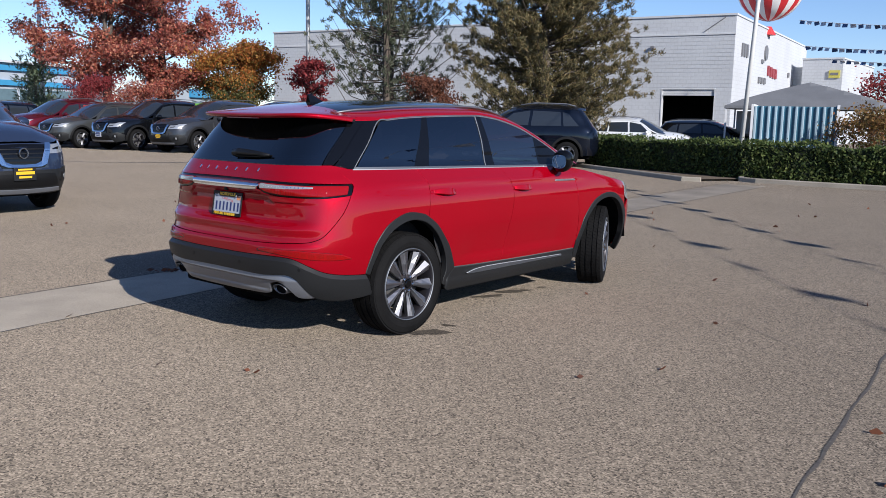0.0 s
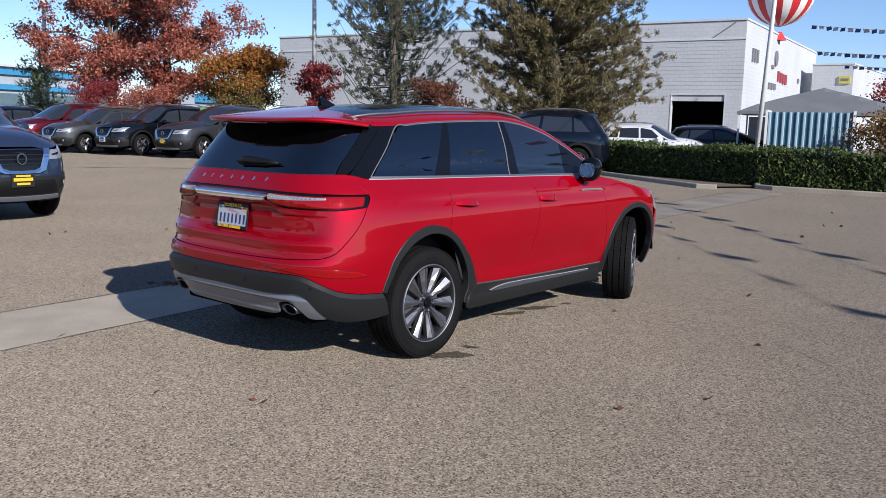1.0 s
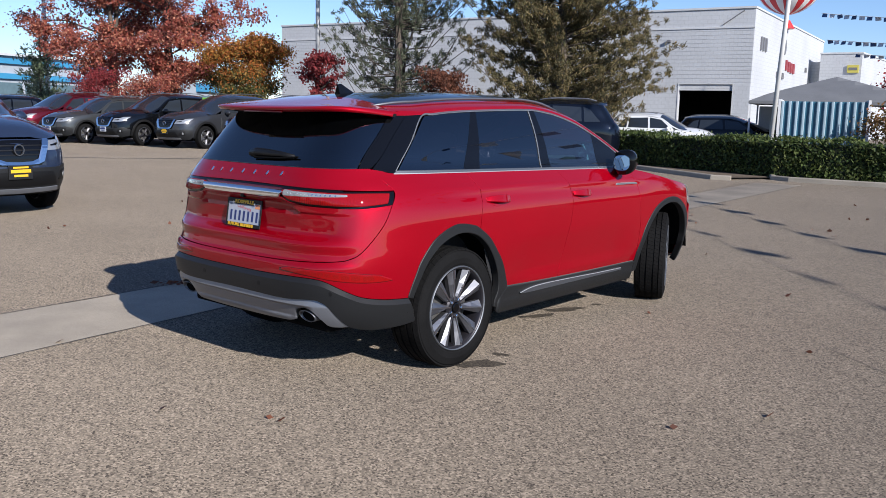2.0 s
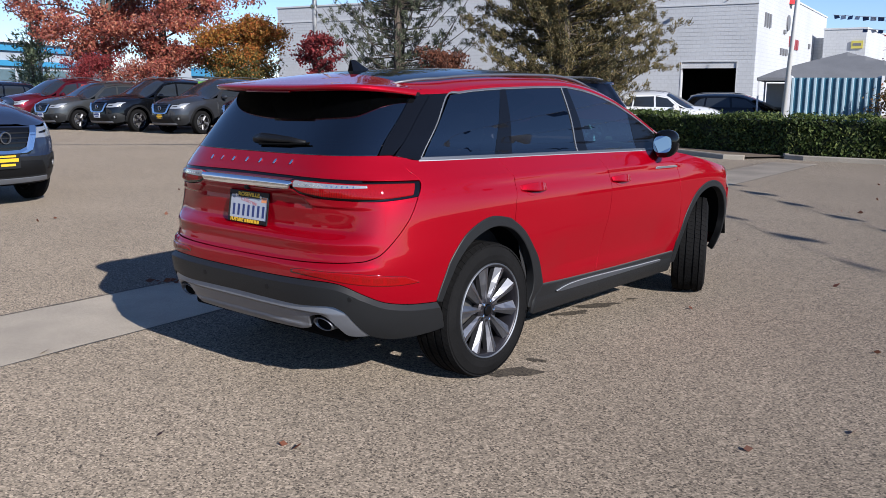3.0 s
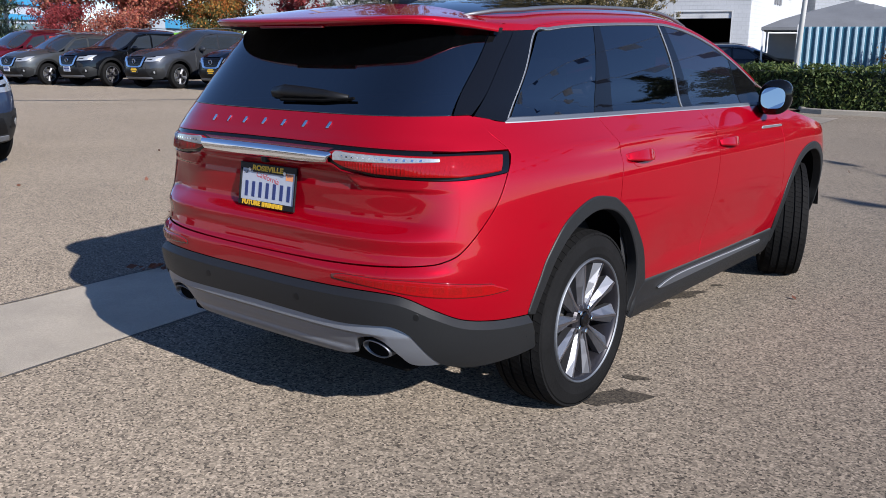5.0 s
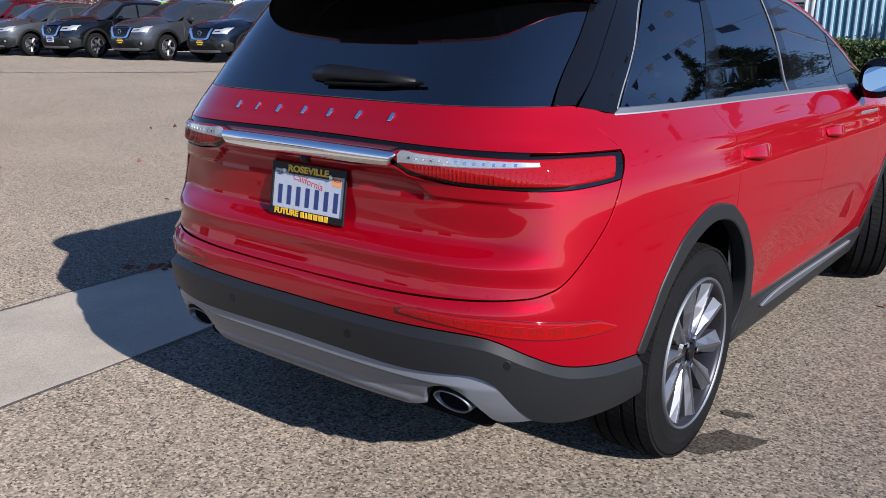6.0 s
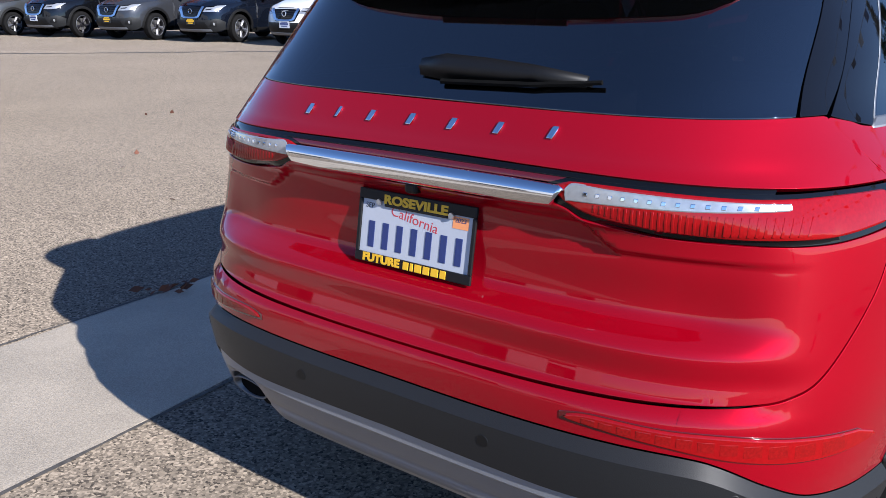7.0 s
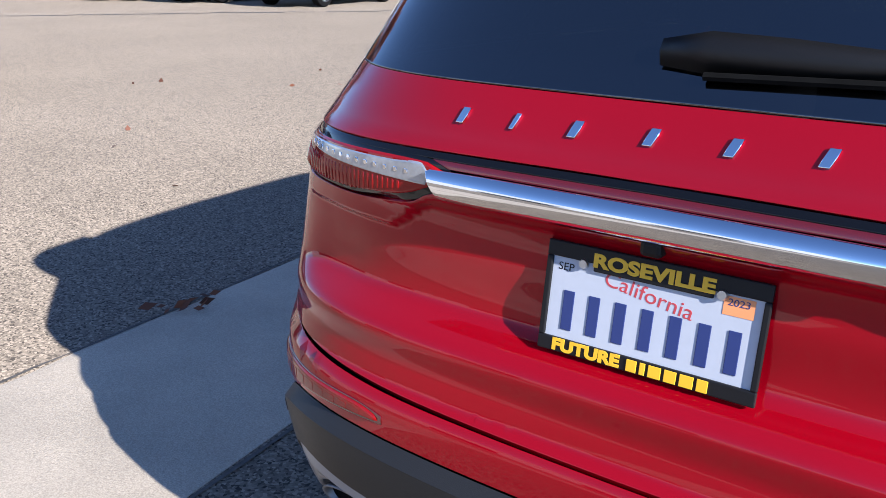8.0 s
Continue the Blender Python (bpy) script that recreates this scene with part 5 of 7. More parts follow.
M_FLAGWHITE = mat("flag_white", (0.72, 0.74, 0.78), rough=0.6, rand=0.1)
M_BLUEFASCIA = mat("bright_blue_fascia", (0.045, 0.26, 0.46), rough=0.4, stain=0.05)
M_FARWALL = mat("far_white_wall", (0.36, 0.40, 0.44), rough=0.8, stain=0.06)
M_FARGLASS = mat("far_glazing", (0.10, 0.16, 0.19), rough=0.15, stain=0.15)
M_SIGNRED = mat("sign_dark_red", (0.28, 0.04, 0.05), rough=0.5)
M_SIGNGREY = mat("sign_grey", (0.16, 0.16, 0.17), rough=0.5)
M_SIGNYELLOW = mat("sign_yellow", (0.55, 0.48, 0.10), rough=0.5)
M_BARK = mat("bark", (0.09, 0.072, 0.058), rough=0.95, grain=0.3, grain_scale=18, bump=0.6, stain=0.2)
M_CARGLASS = mat("dark_car_glass", (0.022, 0.027, 0.034), rough=0.04, coat=0.5, spec=0.5, coat_ior=1.5)
M_GREENTAG = mat("green_price_tag", (0.25, 0.62, 0.05), rough=0.5)
M_REDTAG = mat("red_price_tag", (0.65, 0.06, 0.05), rough=0.5)


def leaf_mat(name, colours, spread=0.5):
    """Leaves: one of several colours per leaf, matt, with light coming through."""
    m = bpy.data.materials.new(name)
    m.use_nodes = True
    nt = m.node_tree
    b = nt.nodes["Principled BSDF"]
    b.inputs["Roughness"].default_value = 0.6
    b.inputs["Specular IOR Level"].default_value = 0.3
    ge = nt.nodes.new("ShaderNodeNewGeometry")
    ramp = nt.nodes.new("ShaderNodeValToRGB")
    e = ramp.color_ramp.elements
    e[0].color, e[1].color = (*colours[0], 1), (*colours[-1], 1)
    for i, c in enumerate(colours[1:-1]):
        k = ramp.color_ramp.elements.new((i + 1) / (len(colours) - 1))
        k.color = (*c, 1)
    nt.links.new(ge.outputs["Random Per Island"], ramp.inputs[0])
    nt.links.new(ramp.outputs[0], b.inputs["Base Color"])
    tl = nt.nodes.new("ShaderNodeBsdfTranslucent")
    nt.links.new(ramp.outputs[0], tl.inputs["Color"])
    mx = nt.nodes.new("ShaderNodeMixShader")
    mx.inputs[0].default_value = 0.3
    nt.links.new(b.outputs[0], mx.inputs[1])
    nt.links.new(tl.outputs[0], mx.inputs[2])
    nt.links.new(mx.outputs[0], nt.nodes["Material Output"].inputs["Surface"])
    return m


M_MAPLE = leaf_mat("red_maple_leaf", [(.26, .062, .046), (.42, .115, .072), (.14, .042, .040), (.55, .25, .15), (.33, .075, .056), (.19, .068, .062)])
M_ORANGE_LEAF = leaf_mat("orange_leaf", [(.42, .15, .03), (.34, .10, .03), (.20, .13, .03), (.46, .22, .05)])
M_OLIVE_LEAF = leaf_mat("olive_leaf", [(.07, .075, .025), (.12, .11, .035), (.05, .055, .02), (.17, .13, .04)])
M_CRIMSON = leaf_mat("crimson_leaf", [(.22, .03, .035), (.30, .05, .05), (.14, .025, .03)])
M_NEEDLE = leaf_mat("grey_green_needles", [(.085, .105, .062), (.15, .165, .105), (.05, .065, .04), (.24, .235, .165)])
M_NEEDLE_B = leaf_mat("brown_green_needles", [(.085, .085, .036), (.19, .15, .07), (.05, .055, .026), (.32, .235, .115), (.075, .08, .036)])
M_PALE_NEEDLE = leaf_mat("pale_green_needles", [(.16, .20, .12), (.10, .14, .08), (.22, .25, .16)])
M_HEDGE = leaf_mat("hedge_leaf", [(.034, .058, .016), (.07, .105, .028), (.02, .032, .009), (.16, .19, .055), (.045, .08, .02), (.10, .125, .036)])
M_CEDAR = leaf_mat("dark_cedar_needles", [(.018, .026, .014), (.035, .045, .022), (.012, .018, .010), (.055, .06, .032)])
M_BUSH = leaf_mat("autumn_bush_leaf", [(.16, .10, .03), (.22, .12, .04), (.09, .08, .025), (.28, .11, .05)])
M_LEAFLITTER = leaf_mat("dry_leaf", [(.13, .05, .032), (.20, .075, .042), (.08, .036, .024)])


# ---- ground, gutter, kerbs ----
bm = bmesh.new()
bmesh.ops.create_grid(bm, x_segments=1, y_segments=1, size=900)
ground = part("ground", bm, M_ASPHALT)
tagged(ground, "worn tan-grey asphalt of a car park", "ground", kind="structure")

gutter = empty("gutter_strip", -1.80, 0.3, 0, 3.6)
tagged(gutter, "pale concrete drainage strip set flush in the asphalt", "gutter", kind="structure")
rng = random.Random(4)
for k in range(-3, 6):
    bm = bmesh.new()
    y0 = k * 3.05 - 1.35
    n = 16
    left, right_ = [], []
    for i in range(n + 1):
        y = y0 + .006 + (3.05 - .012) * i / n
        left.append((-.52 + rng.uniform(-.008, .008), y))
        right_.append((.464 + .055 * min(max(.6 - y, 0), 2.2) + rng.uniform(-.002, .002), y))
    top = []
    for (x0, y), (x1, y2) in zip(left, right_):
        top.append([bm.verts.new((x, y, z)) for x, z in ((x0, -.004), (x0 + .004, .002), (x0 + .03, .003), (-.01, .0026), (x1 - .03, .003), (x1 - .004, .002), (x1, -.004))])
    for a, b in zip(top, top[1:]):
        for i in range(6):
            bm.faces.new((a[i], a[i + 1], b[i + 1], b[i]))
    part("slab", bm, M_CONCRETE if k < 2 else M_CONCRETE_OLD, gutter)


def ragged_line(name, pts, width, material, z=0.003, seed=1, label="", wander=.5):
    """A thin uneven line lying on the ground."""
    r = random.Random(seed)
    pts = [Vector((x, y, 0)) for x, y in pts]
    verts, faces = [], []
    run = []
    for a, b in zip(pts, pts[1:]):
        k = max(2, int((b - a).length / 0.12))
        run += [a.lerp(b, i / k) for i in range(k)]
    run.append(pts[-1])
    off = 0.0
    for i, p in enumerate(run):
        d = (run[min(i + 1, len(run) - 1)] - run[max(i - 1, 0)]).normalized()
        s = Vector((-d.y, d.x, 0))
        off = off * 0.85 + r.uniform(-wander, wander) * width
        w = width * r.uniform(.35, .75)
        verts += [p + s * (off - w) + Vector((0, 0, z)), p + s * (off + w) + Vector((0, 0, z))]
        if i:
            k = 2 * i
            faces.append((k - 2, k - 1, k + 1, k))
    ob = put(name, mesh_from(name, verts, faces, smooth=False), material)
    return tagged(ob, label, "crack", kind="structure")


ragged_line("ground_joint", [(-23.5, 3.0), (-19.4, 8.7), (-17.5, 10.9), (-16.1, 12.8), (-12.5, 17.5)], .20, M_CRACK, seed=3, label="dark filled joint across the asphalt")
ragged_line("ground_crack", [(3.95, -1.2), (3.85, .09), (3.72, 1.4), (3.57, 2.79), (3.4, 4.6)], .017, M_CRACK, seed=5, label="dark crack in the asphalt")
ragged_line("ground_crack", [(2.35, 3.1), (3.0, 2.6), (3.6, 2.5)], .004, M_CRACK, seed=6, label="fine crack in the asphalt")
ragged_line("strip_joint", [(-.76, -7.0), (-1.06, -2.2), (-1.155, -1.0), (-1.275, .2), (-1.345, .9), (-1.40, 1.5), (-1.875, 9), (-2.378, 17)], .015, M_CRACK, z=.0045, seed=8, wander=.15, label="dark joint along the gutter")
ragged_line("strip_joint", [(-1.95, -7.0), (-2.28, -.45), (-2.35, .6), (-2.40, 1.3), (-2.95, 9), (-3.45, 17)], .012, M_CRACK, z=.0045, seed=9, label="dark joint along the gutter")


def blot(name, x, y, rx, ry, seed, label, yaw=0.0):
    """An irregular stain with a broken edge, a film on the ground."""
    r = random.Random(seed)
    n = 34
    ph = [r.uniform(0, 6.28) for _ in range(4)]
    ring = []
    for i in range(n):
        a = i * math.tau / n
        k = 1 + .18 * math.sin(2 * a + ph[0]) + .14 * math.sin(3 * a + ph[1]) + .10 * math.sin(5 * a + ph[2]) + .08 * math.sin(9 * a + ph[3])
        ring.append((rx * k * math.cos(a), ry * k * math.sin(a), 0))
    me = mesh_from(name, [(0, 0, 0)] + ring, [(0, i + 1, (i + 1) % n + 1) for i in range(n)], smooth=False)
    ob = put(name, me, M_STAIN)
    ob.matrix_world = pose(x, y, .004, 0, 0, yaw)
    return tagged(ob, label, "stain", group="oil stains", kind="structure")


blot("oil_stain", .51, 2.43, .13, .05, 1, "dark oil spot on asphalt beside the sill", 60)
blot("oil_stain", .53, 2.75, .17, .055, 2, "dark oil spot on asphalt beside the sill", 55)
blot("oil_stain", .97, 1.13, .12, .085, 3, "wet brown patch on asphalt beside the rear wheel", 50)
blot("oil_stain", .93, 1.38, .05, .03, 4, "small wet patch on asphalt beside the rear wheel", 20)
blot("oil_stain", .62, 3.10, .05, .018, 5, "small dark oil spot on asphalt", 60)


def kerb_run(pts, name="kerb", h=.11, w=.15):
    bm = bmesh.new()
    rows = []
    P = [Vector((x, y, 0)) for x, y in pts]
    for i, p in enumerate(P):
        d = (P[min(i + 1, len(P) - 1)] - P[max(i - 1, 0)]).normalized()
        s = Vector((-d.y, d.x, 0))
        rows.append([bm.verts.new(p + s * a + Vector((0, 0, z))) for a, z in ((0, 0), (0.01, h - .02), (.03, h), (w - .02, h), (w, h - .01), (w, 0))])
    for a, b in zip(rows, rows[1:]):
        for i in range(5):
            bm.faces.new((a[i], a[i + 1], b[i + 1], b[i]))
    bm.faces.new(rows[0])
    bm.faces.new(rows[-1][::-1])
    return tagged(part(name, bm, M_KERB), "pale concrete kerb round the planting bed", "kerb", kind="structure")


kerb_run([(-4.05, 17.25), (-4.5, 17.15), (-8.2, 19.45), (-9.5, 20.25), (-9.75, 20.8), (-9.3, 22.3), (-12.5, 30)][::-1])
kerb_run([(14, 19.3), (0.0, 18.35), (-3.0, 18.15), (-3.5, 18.35), (-3.7, 18.8)][::-1])
bm = bmesh.new()
vs = [bm.verts.new((x, y, .05)) for x, y in ((-4.2, 17.45), (-3.6, 18.4), (0, 18.5), (14, 19.45), (14, 24), (-11.5, 30.5), (-9.1, 22.3), (-9.6, 20.8), (-8.2, 19.6))]
bm.faces.new(vs)
tagged(part("planting_bed", bm, M_SOIL), "brown mulch in the planting bed", "soil", kind="structure")


# ---- foliage ----
def leaf_mesh(name, centres, size, seed, flat=0.0, ratio=0.6, axis=None):
    """Many small leaf blades at the given centres. axis: the way they point, else at random."""
    r = np.random.RandomState(seed)
    n = len(centres)
    c = np.asarray(centres, float)
    a = r.normal(size=(n, 3)) if axis is None else np.asarray(axis, float) + r.normal(size=(n, 3)) * 0.35
    a /= np.linalg.norm(a, axis=1, keepdims=True)
    b = r.normal(size=(n, 3))
    b -= a * np.sum(a * b, 1, keepdims=True)
    b /= np.maximum(np.linalg.norm(b, axis=1, keepdims=True), 1e-6)
    s = size * r.uniform(0.6, 1.4, (n, 1))
    a, b = a * s * 0.5, b * s * 0.5 * ratio
    v = np.stack([c - a, c + b - a * 0.1, c + a, c - b - a * 0.1], 1).reshape(-1, 3)
    me = bpy.data.meshes.new(name)
    me.vertices.add(4 * n)
    me.vertices.foreach_set("co", v.ravel())
    me.loops.add(4 * n)
    me.loops.foreach_set("vertex_index", np.arange(4 * n, dtype=np.int32))
    me.polygons.add(n)
    me.polygons.foreach_set("loop_start", np.arange(0, 4 * n, 4, dtype=np.int32))
    me.update(calc_edges=True)
    me.validate()
    return me


def broadleaf(name, x, y, height, radius, z0, material, label, seed, leaves=12000, size=.16, stems=1, category="tree", gap=0.0, second=None, spread=.17):
    """A tree: tapered trunk, limbs that fork twice, and a broken crown of leaves round the twig ends."""
    r = random.Random(seed)
    tree = empty(name, x, y, 0)
    tagged(tree, label, category)
    bm = bmesh.new()
    tips = []
    fork = z0 * 0.8
    for s in range(stems):
        base = Vector((r.uniform(-.25, .25) * (stems > 1), r.uniform(-.25, .25) * (stems > 1), -.05))
        top = Vector((r.uniform(-.3, .3) * radius * .4, r.uniform(-.3, .3) * radius * .4, height * .8))
        tr = [base, base.lerp(top, .3) + Vector((r.uniform(-.1, .1), r.uniform(-.1, .1), 0)), base.lerp(top, .65) + Vector((r.uniform(-.2, .2), r.uniform(-.2, .2), 0)), top]
        rad = .022 * height / (1 + .3 * (stems - 1))
        tube(bm, tr, [rad * 1.2, rad, rad * .6, rad * .2], 8)
        nl = int(15 / stems) + 4
        for i in range(nl):
            t = fork / height + (1 - fork / height) * (i + .3) / nl * .95
            st = base.lerp(top, min(t / .8, 1))
            ang = r.uniform(0, math.tau)
            zz = st.z
            prof = math.sin(math.pi * min(max((zz - z0 * .6) / (height - z0 * .6), .08), .94)) ** .55
            reach = radius * prof * r.uniform(.7, 1.08)
            end = Vector((math.cos(ang) * reach, math.sin(ang) * reach, min(zz + reach * r.uniform(.1, .75), height)))
            mid_ = st.lerp(end, .5) + Vector((0, 0, reach * .08))
            tube(bm, [st, mid_, end], [rad * .38, rad * .24, rad * .06], 5, caps=False)
            tips += [(end, .8), (mid_, .9), (st.lerp(end, .78), .9)]
            for j in range(4):
                b0 = st.lerp(end, r.uniform(.35, .9))
                e2 = b0 + Vector((r.uniform(-1, 1), r.uniform(-1, 1), r.uniform(-.35, .8))) * reach * .42
                tube(bm, [b0, b0.lerp(e2, .5) + Vector((0, 0, .05)), e2], [rad * .14, rad * .1, rad * .03], 4, caps=False)
                tips += [(e2, .65), (b0.lerp(e2, .6), .6)]
    part("trunk", bm, M_BARK, tree)
    nr = np.random.RandomState(seed)
    tips = [t for t in tips if nr.rand() > gap]
    per = max(4, int(leaves / max(1, len(tips))))
    cs = []
    for p, k in tips:
        sp = radius * spread * k
        n = int(per * nr.uniform(.5, 1.5))
        cs.append(np.array(p) + nr.normal(size=(n, 3)) * np.array([sp, sp, sp * .7]))
    cs = np.vstack(cs)
    cs = cs[cs[:, 2] > max(.25, z0 * .55)]
    if second is None:
        put("crown", leaf_mesh("crown", cs, size, seed), material, tree)
    else:
        low = cs[:, 2] + nr.normal(size=len(cs)) * .5 < second[1]
        put("crown", leaf_mesh("crown", cs[~low], size, seed), material, tree)
        put("lower_crown", leaf_mesh("lower_crown", cs[low], size, seed + 1), second[0], tree)
    return tree


def conifer(name, x, y, height, radius, z0, material, label, seed, limbs=90, tuft=.34, needles=9, lift=.55, sparse=0.0, stems=1, trunk_r=.0, loose=.16, dense=3.6):
    """A pine-like tree: limbs in loose whorls that curve up at their ends, clad in tufts of needles."""
    r = random.Random(seed)
    nr = np.random.RandomState(seed)
    tree = empty(name, x, y, 0)
    tagged(tree, label, "tree")
    bm = bmesh.new()
    rad = trunk_r or .018 * height
    feet = [Vector((0, 0, 0))] + [Vector((r.uniform(-.6, .6), r.uniform(-.6, .6), 0)) for _ in range(stems - 1)]
    tops = [f + Vector((r.uniform(-.3, .3), r.uniform(-.3, .3), height * (1 if i == 0 else .85))) for i, f in enumerate(feet)]
    for f, t in zip(feet, tops):
        tube(bm, [f - Vector((0, 0, .05)), f.lerp(t, .35) + Vector((r.uniform(-.1, .1), r.uniform(-.1, .1), 0)), f.lerp(t, .7), t], [rad * 1.2, rad, rad * .55, .02], 8)
    cs, ax = [], []
    for i in range(limbs):
        k = i % stems
        f = r.random() ** .9
        zz = z0 + (height - z0) * f
        st = feet[k].lerp(tops[k], zz / tops[k].z if zz < tops[k].z else 1)
        prof = (1 - f) ** .75 * .85 + .15
        if f < .15:
            prof *= .75 + f * 1.6
        reach = radius * prof * r.uniform(.65, 1.12)
        ang = r.uniform(0, math.tau)
        d = Vector((math.cos(ang), math.sin(ang), 0))
        p1 = st + d * reach * .5 + Vector((0, 0, reach * r.uniform(-.05, .18)))
        p2 = st + d * reach + Vector((0, 0, reach * (lift + r.uniform(-.15, .25))))
        tube(bm, [st, p1, p2], [max(.02, rad * .22), max(.014, rad * .13), .008], 4, caps=False)
        m = int(3 + reach * dense)
        for j in range(m):
            if r.random() < sparse:
                continue
            t = .18 + .82 * (j + r.random()) / m
            c = (st * (1 - t) ** 2 + p1 * 2 * t * (1 - t) + p2 * t * t) + Vector((r.gauss(0, loose), r.gauss(0, loose), r.gauss(.04, loose * .75))) * (.5 + reach * .22)
            way = (d * .55 + Vector((r.gauss(0, .3), r.gauss(0, .3), .75))).normalized()
            for _ in range(needles):
                o = nr.normal(size=3) * tuft * .46
                cs.append(np.array(c) + o)
                ax.append(np.array(way) + nr.normal(size=3) * .4)
    part("trunk", bm, M_BARK, tree)
    put("crown", leaf_mesh("crown", np.array(cs), tuft, seed, ratio=.24, axis=np.array(ax)), material, tree)
    return tree


def hedge(x0, y0, x1, y1, depth, height, seed):
    """A clipped hedge: a twig core coloured dark as the shade inside, wrapped in small leaves, slightly uneven on top.
    """
    nr = np.random.RandomState(seed)
    a, b = Vector((x0, y0, 0)), Vector((x1, y1, 0))
    L = (b - a).length
    d = (b - a) / L
    s = Vector((-d.y, d.x, 0))
    root = empty("hedge", x0, y0, 0, math.degrees(math.atan2(d.y, d.x)))
    tagged(root, "long clipped dark green hedge in the planting bed", "hedge")
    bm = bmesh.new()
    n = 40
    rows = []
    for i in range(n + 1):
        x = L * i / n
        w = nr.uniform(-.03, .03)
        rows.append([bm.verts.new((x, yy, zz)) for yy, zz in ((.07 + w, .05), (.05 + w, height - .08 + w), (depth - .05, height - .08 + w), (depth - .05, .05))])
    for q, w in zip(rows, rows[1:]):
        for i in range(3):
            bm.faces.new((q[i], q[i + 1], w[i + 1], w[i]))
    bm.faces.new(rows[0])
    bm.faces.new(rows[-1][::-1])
    # solid near-black block: shade between the leaves put into its colour
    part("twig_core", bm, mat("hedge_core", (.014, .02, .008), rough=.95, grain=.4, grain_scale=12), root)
    nf = int(L * 1500)
    xs = nr.uniform(0, L, nf)
    top = nr.rand(nf) < .32
    wav = .06 * np.sin(xs * 1.7) + .05 * np.sin(xs * 4.1 + 1) + .02 * np.sin(xs * 9.0)
    zs = np.where(top, height - .05 + wav + np.abs(nr.normal(size=nf)) * .035, nr.uniform(.06, height, nf) + wav * .3)
    ys = np.where(top, nr.uniform(0, depth, nf), nr.normal(size=nf) * .035 + .03 * np.sin(xs * 3.1 + zs * 5) + .02)
    put("leaves", leaf_mesh("leaves", np.stack([xs, ys, zs], -1), .085, seed, ratio=.6), M_HEDGE, root)
    sp = []
    for _ in range(int(L * 9)):
        x = nr.uniform(0, L)
        for k in range(5):
            sp.append((x + nr.normal() * .02, nr.uniform(0, depth * .5), height + .02 + k * .03 * nr.uniform(.4, 1.3)))
    tagged(put("new_growth", leaf_mesh("new_growth", np.array(sp), .07, seed + 1, ratio=.5), M_HEDGE, root), kind="stuff")
    return root


hedge(-9.45, 20.75, -3.6, 18.75, 1.2, .93, 11)
hedge(-3.62, 18.72, 12.0, 19.62, 1.2, .95, 12)
broadleaf("maple", -38.9, 21.0, 12.6, 5.8, 3.0, M_MAPLE, "large maple in red-brown autumn leaf behind parked cars", 21, leaves=52000, size=.15, stems=3, gap=.26, spread=.078)
broadleaf("maple", -36.5, 22.8, 11.2, 5.0, 2.2, M_MAPLE, "large maple in red-orange autumn leaf behind parked cars", 22, leaves=50000, size=.15, stems=3, gap=.22, spread=.082)
broadleaf("autumn_tree", -30.9, 23.4, 4.9, 2.15, .6, M_ORANGE_LEAF, "round tree turning orange above olive green leaves", 23, leaves=46000, size=.12, second=(M_OLIVE_LEAF, 2.75), spread=.17)
broadleaf("crimson_tree", -23.7, 21.9, 3.9, 1.0, 1.9, M_CRIMSON, "small crimson-leaved tree beside a grey light pole", 24, leaves=5000, size=.12)
broadleaf("crimson_shrub", -35.11, 18.21, 2.9, 1.5, .5, M_CRIMSON, "crimson-leaved shrub behind the parked cars", 41, leaves=9000, size=.09, category="bush")
broadleaf("crimson_shrub", -33.76, 19.58, 2.6, 1.7, .4, M_MAPLE, "red-brown shrub behind the parked cars", 42, leaves=9000, size=.09, category="bush")
broadleaf("brown_shrub", -16.59, 21.58, 3.1, 1.15, .4, M_LEAFLITTER, "brown-leaved shrub between the pines", 43, leaves=9000, size=.09, category="bush")
conifer("pine_tree", -21.5, 24.2, 12.5, 4.0, 1.3, M_NEEDLE, "tall grey-green pine with open branches before the white building", 25, limbs=330, needles=40, tuft=.115, sparse=.36, loose=.12, dense=5, stems=3, trunk_r=.14)
conifer("pine_tree", -14.4, 25.8, 12.0, 4.6, .3, M_NEEDLE_B, "broad brown-green pine with upturned branch tips before the white building", 26, limbs=430, needles=42, tuft=.125, sparse=.16, lift=.26, loose=.09, dense=7, stems=2, trunk_r=.15)
conifer("cedar_tree", -45.8, 20.5, 5.6, 1.9, .8, M_PALE_NEEDLE, "small pale green cedar beside a white pole", 27, limbs=60, needles=7, tuft=.30, lift=.05)
broadleaf("crimson_tree", -5.4, 46.0, 3.8, 2.6, .9, M_CRIMSON, "crimson-leaved tree behind the canopy", 28, leaves=6000, size=.16)
broadleaf("autumn_bush", -1.6, 24.2, 1.75, 1.5, .3, M_BUSH, "rust and olive shrub behind the hedge", 29, leaves=6000, size=.09, category="bush")
broadleaf("autumn_bush", 1.3, 24.8, 1.8, 1.6, .3, M_BUSH, "rust and olive shrub behind the hedge", 30, leaves=6000, size=.09, category="bush")
conifer("cedar_tree", 9.4, 31.0, 9.0, 3.4, .8, M_CEDAR, "dark cedar with drooping branches beyond the hedge", 31, limbs=150, needles=9, lift=.0)
conifer("cedar_tree", 11.8, 31.0, 11.0, 1.8, .8, M_CEDAR, "dark slim cedar beyond the hedge", 32, limbs=120, needles=8, lift=.05)



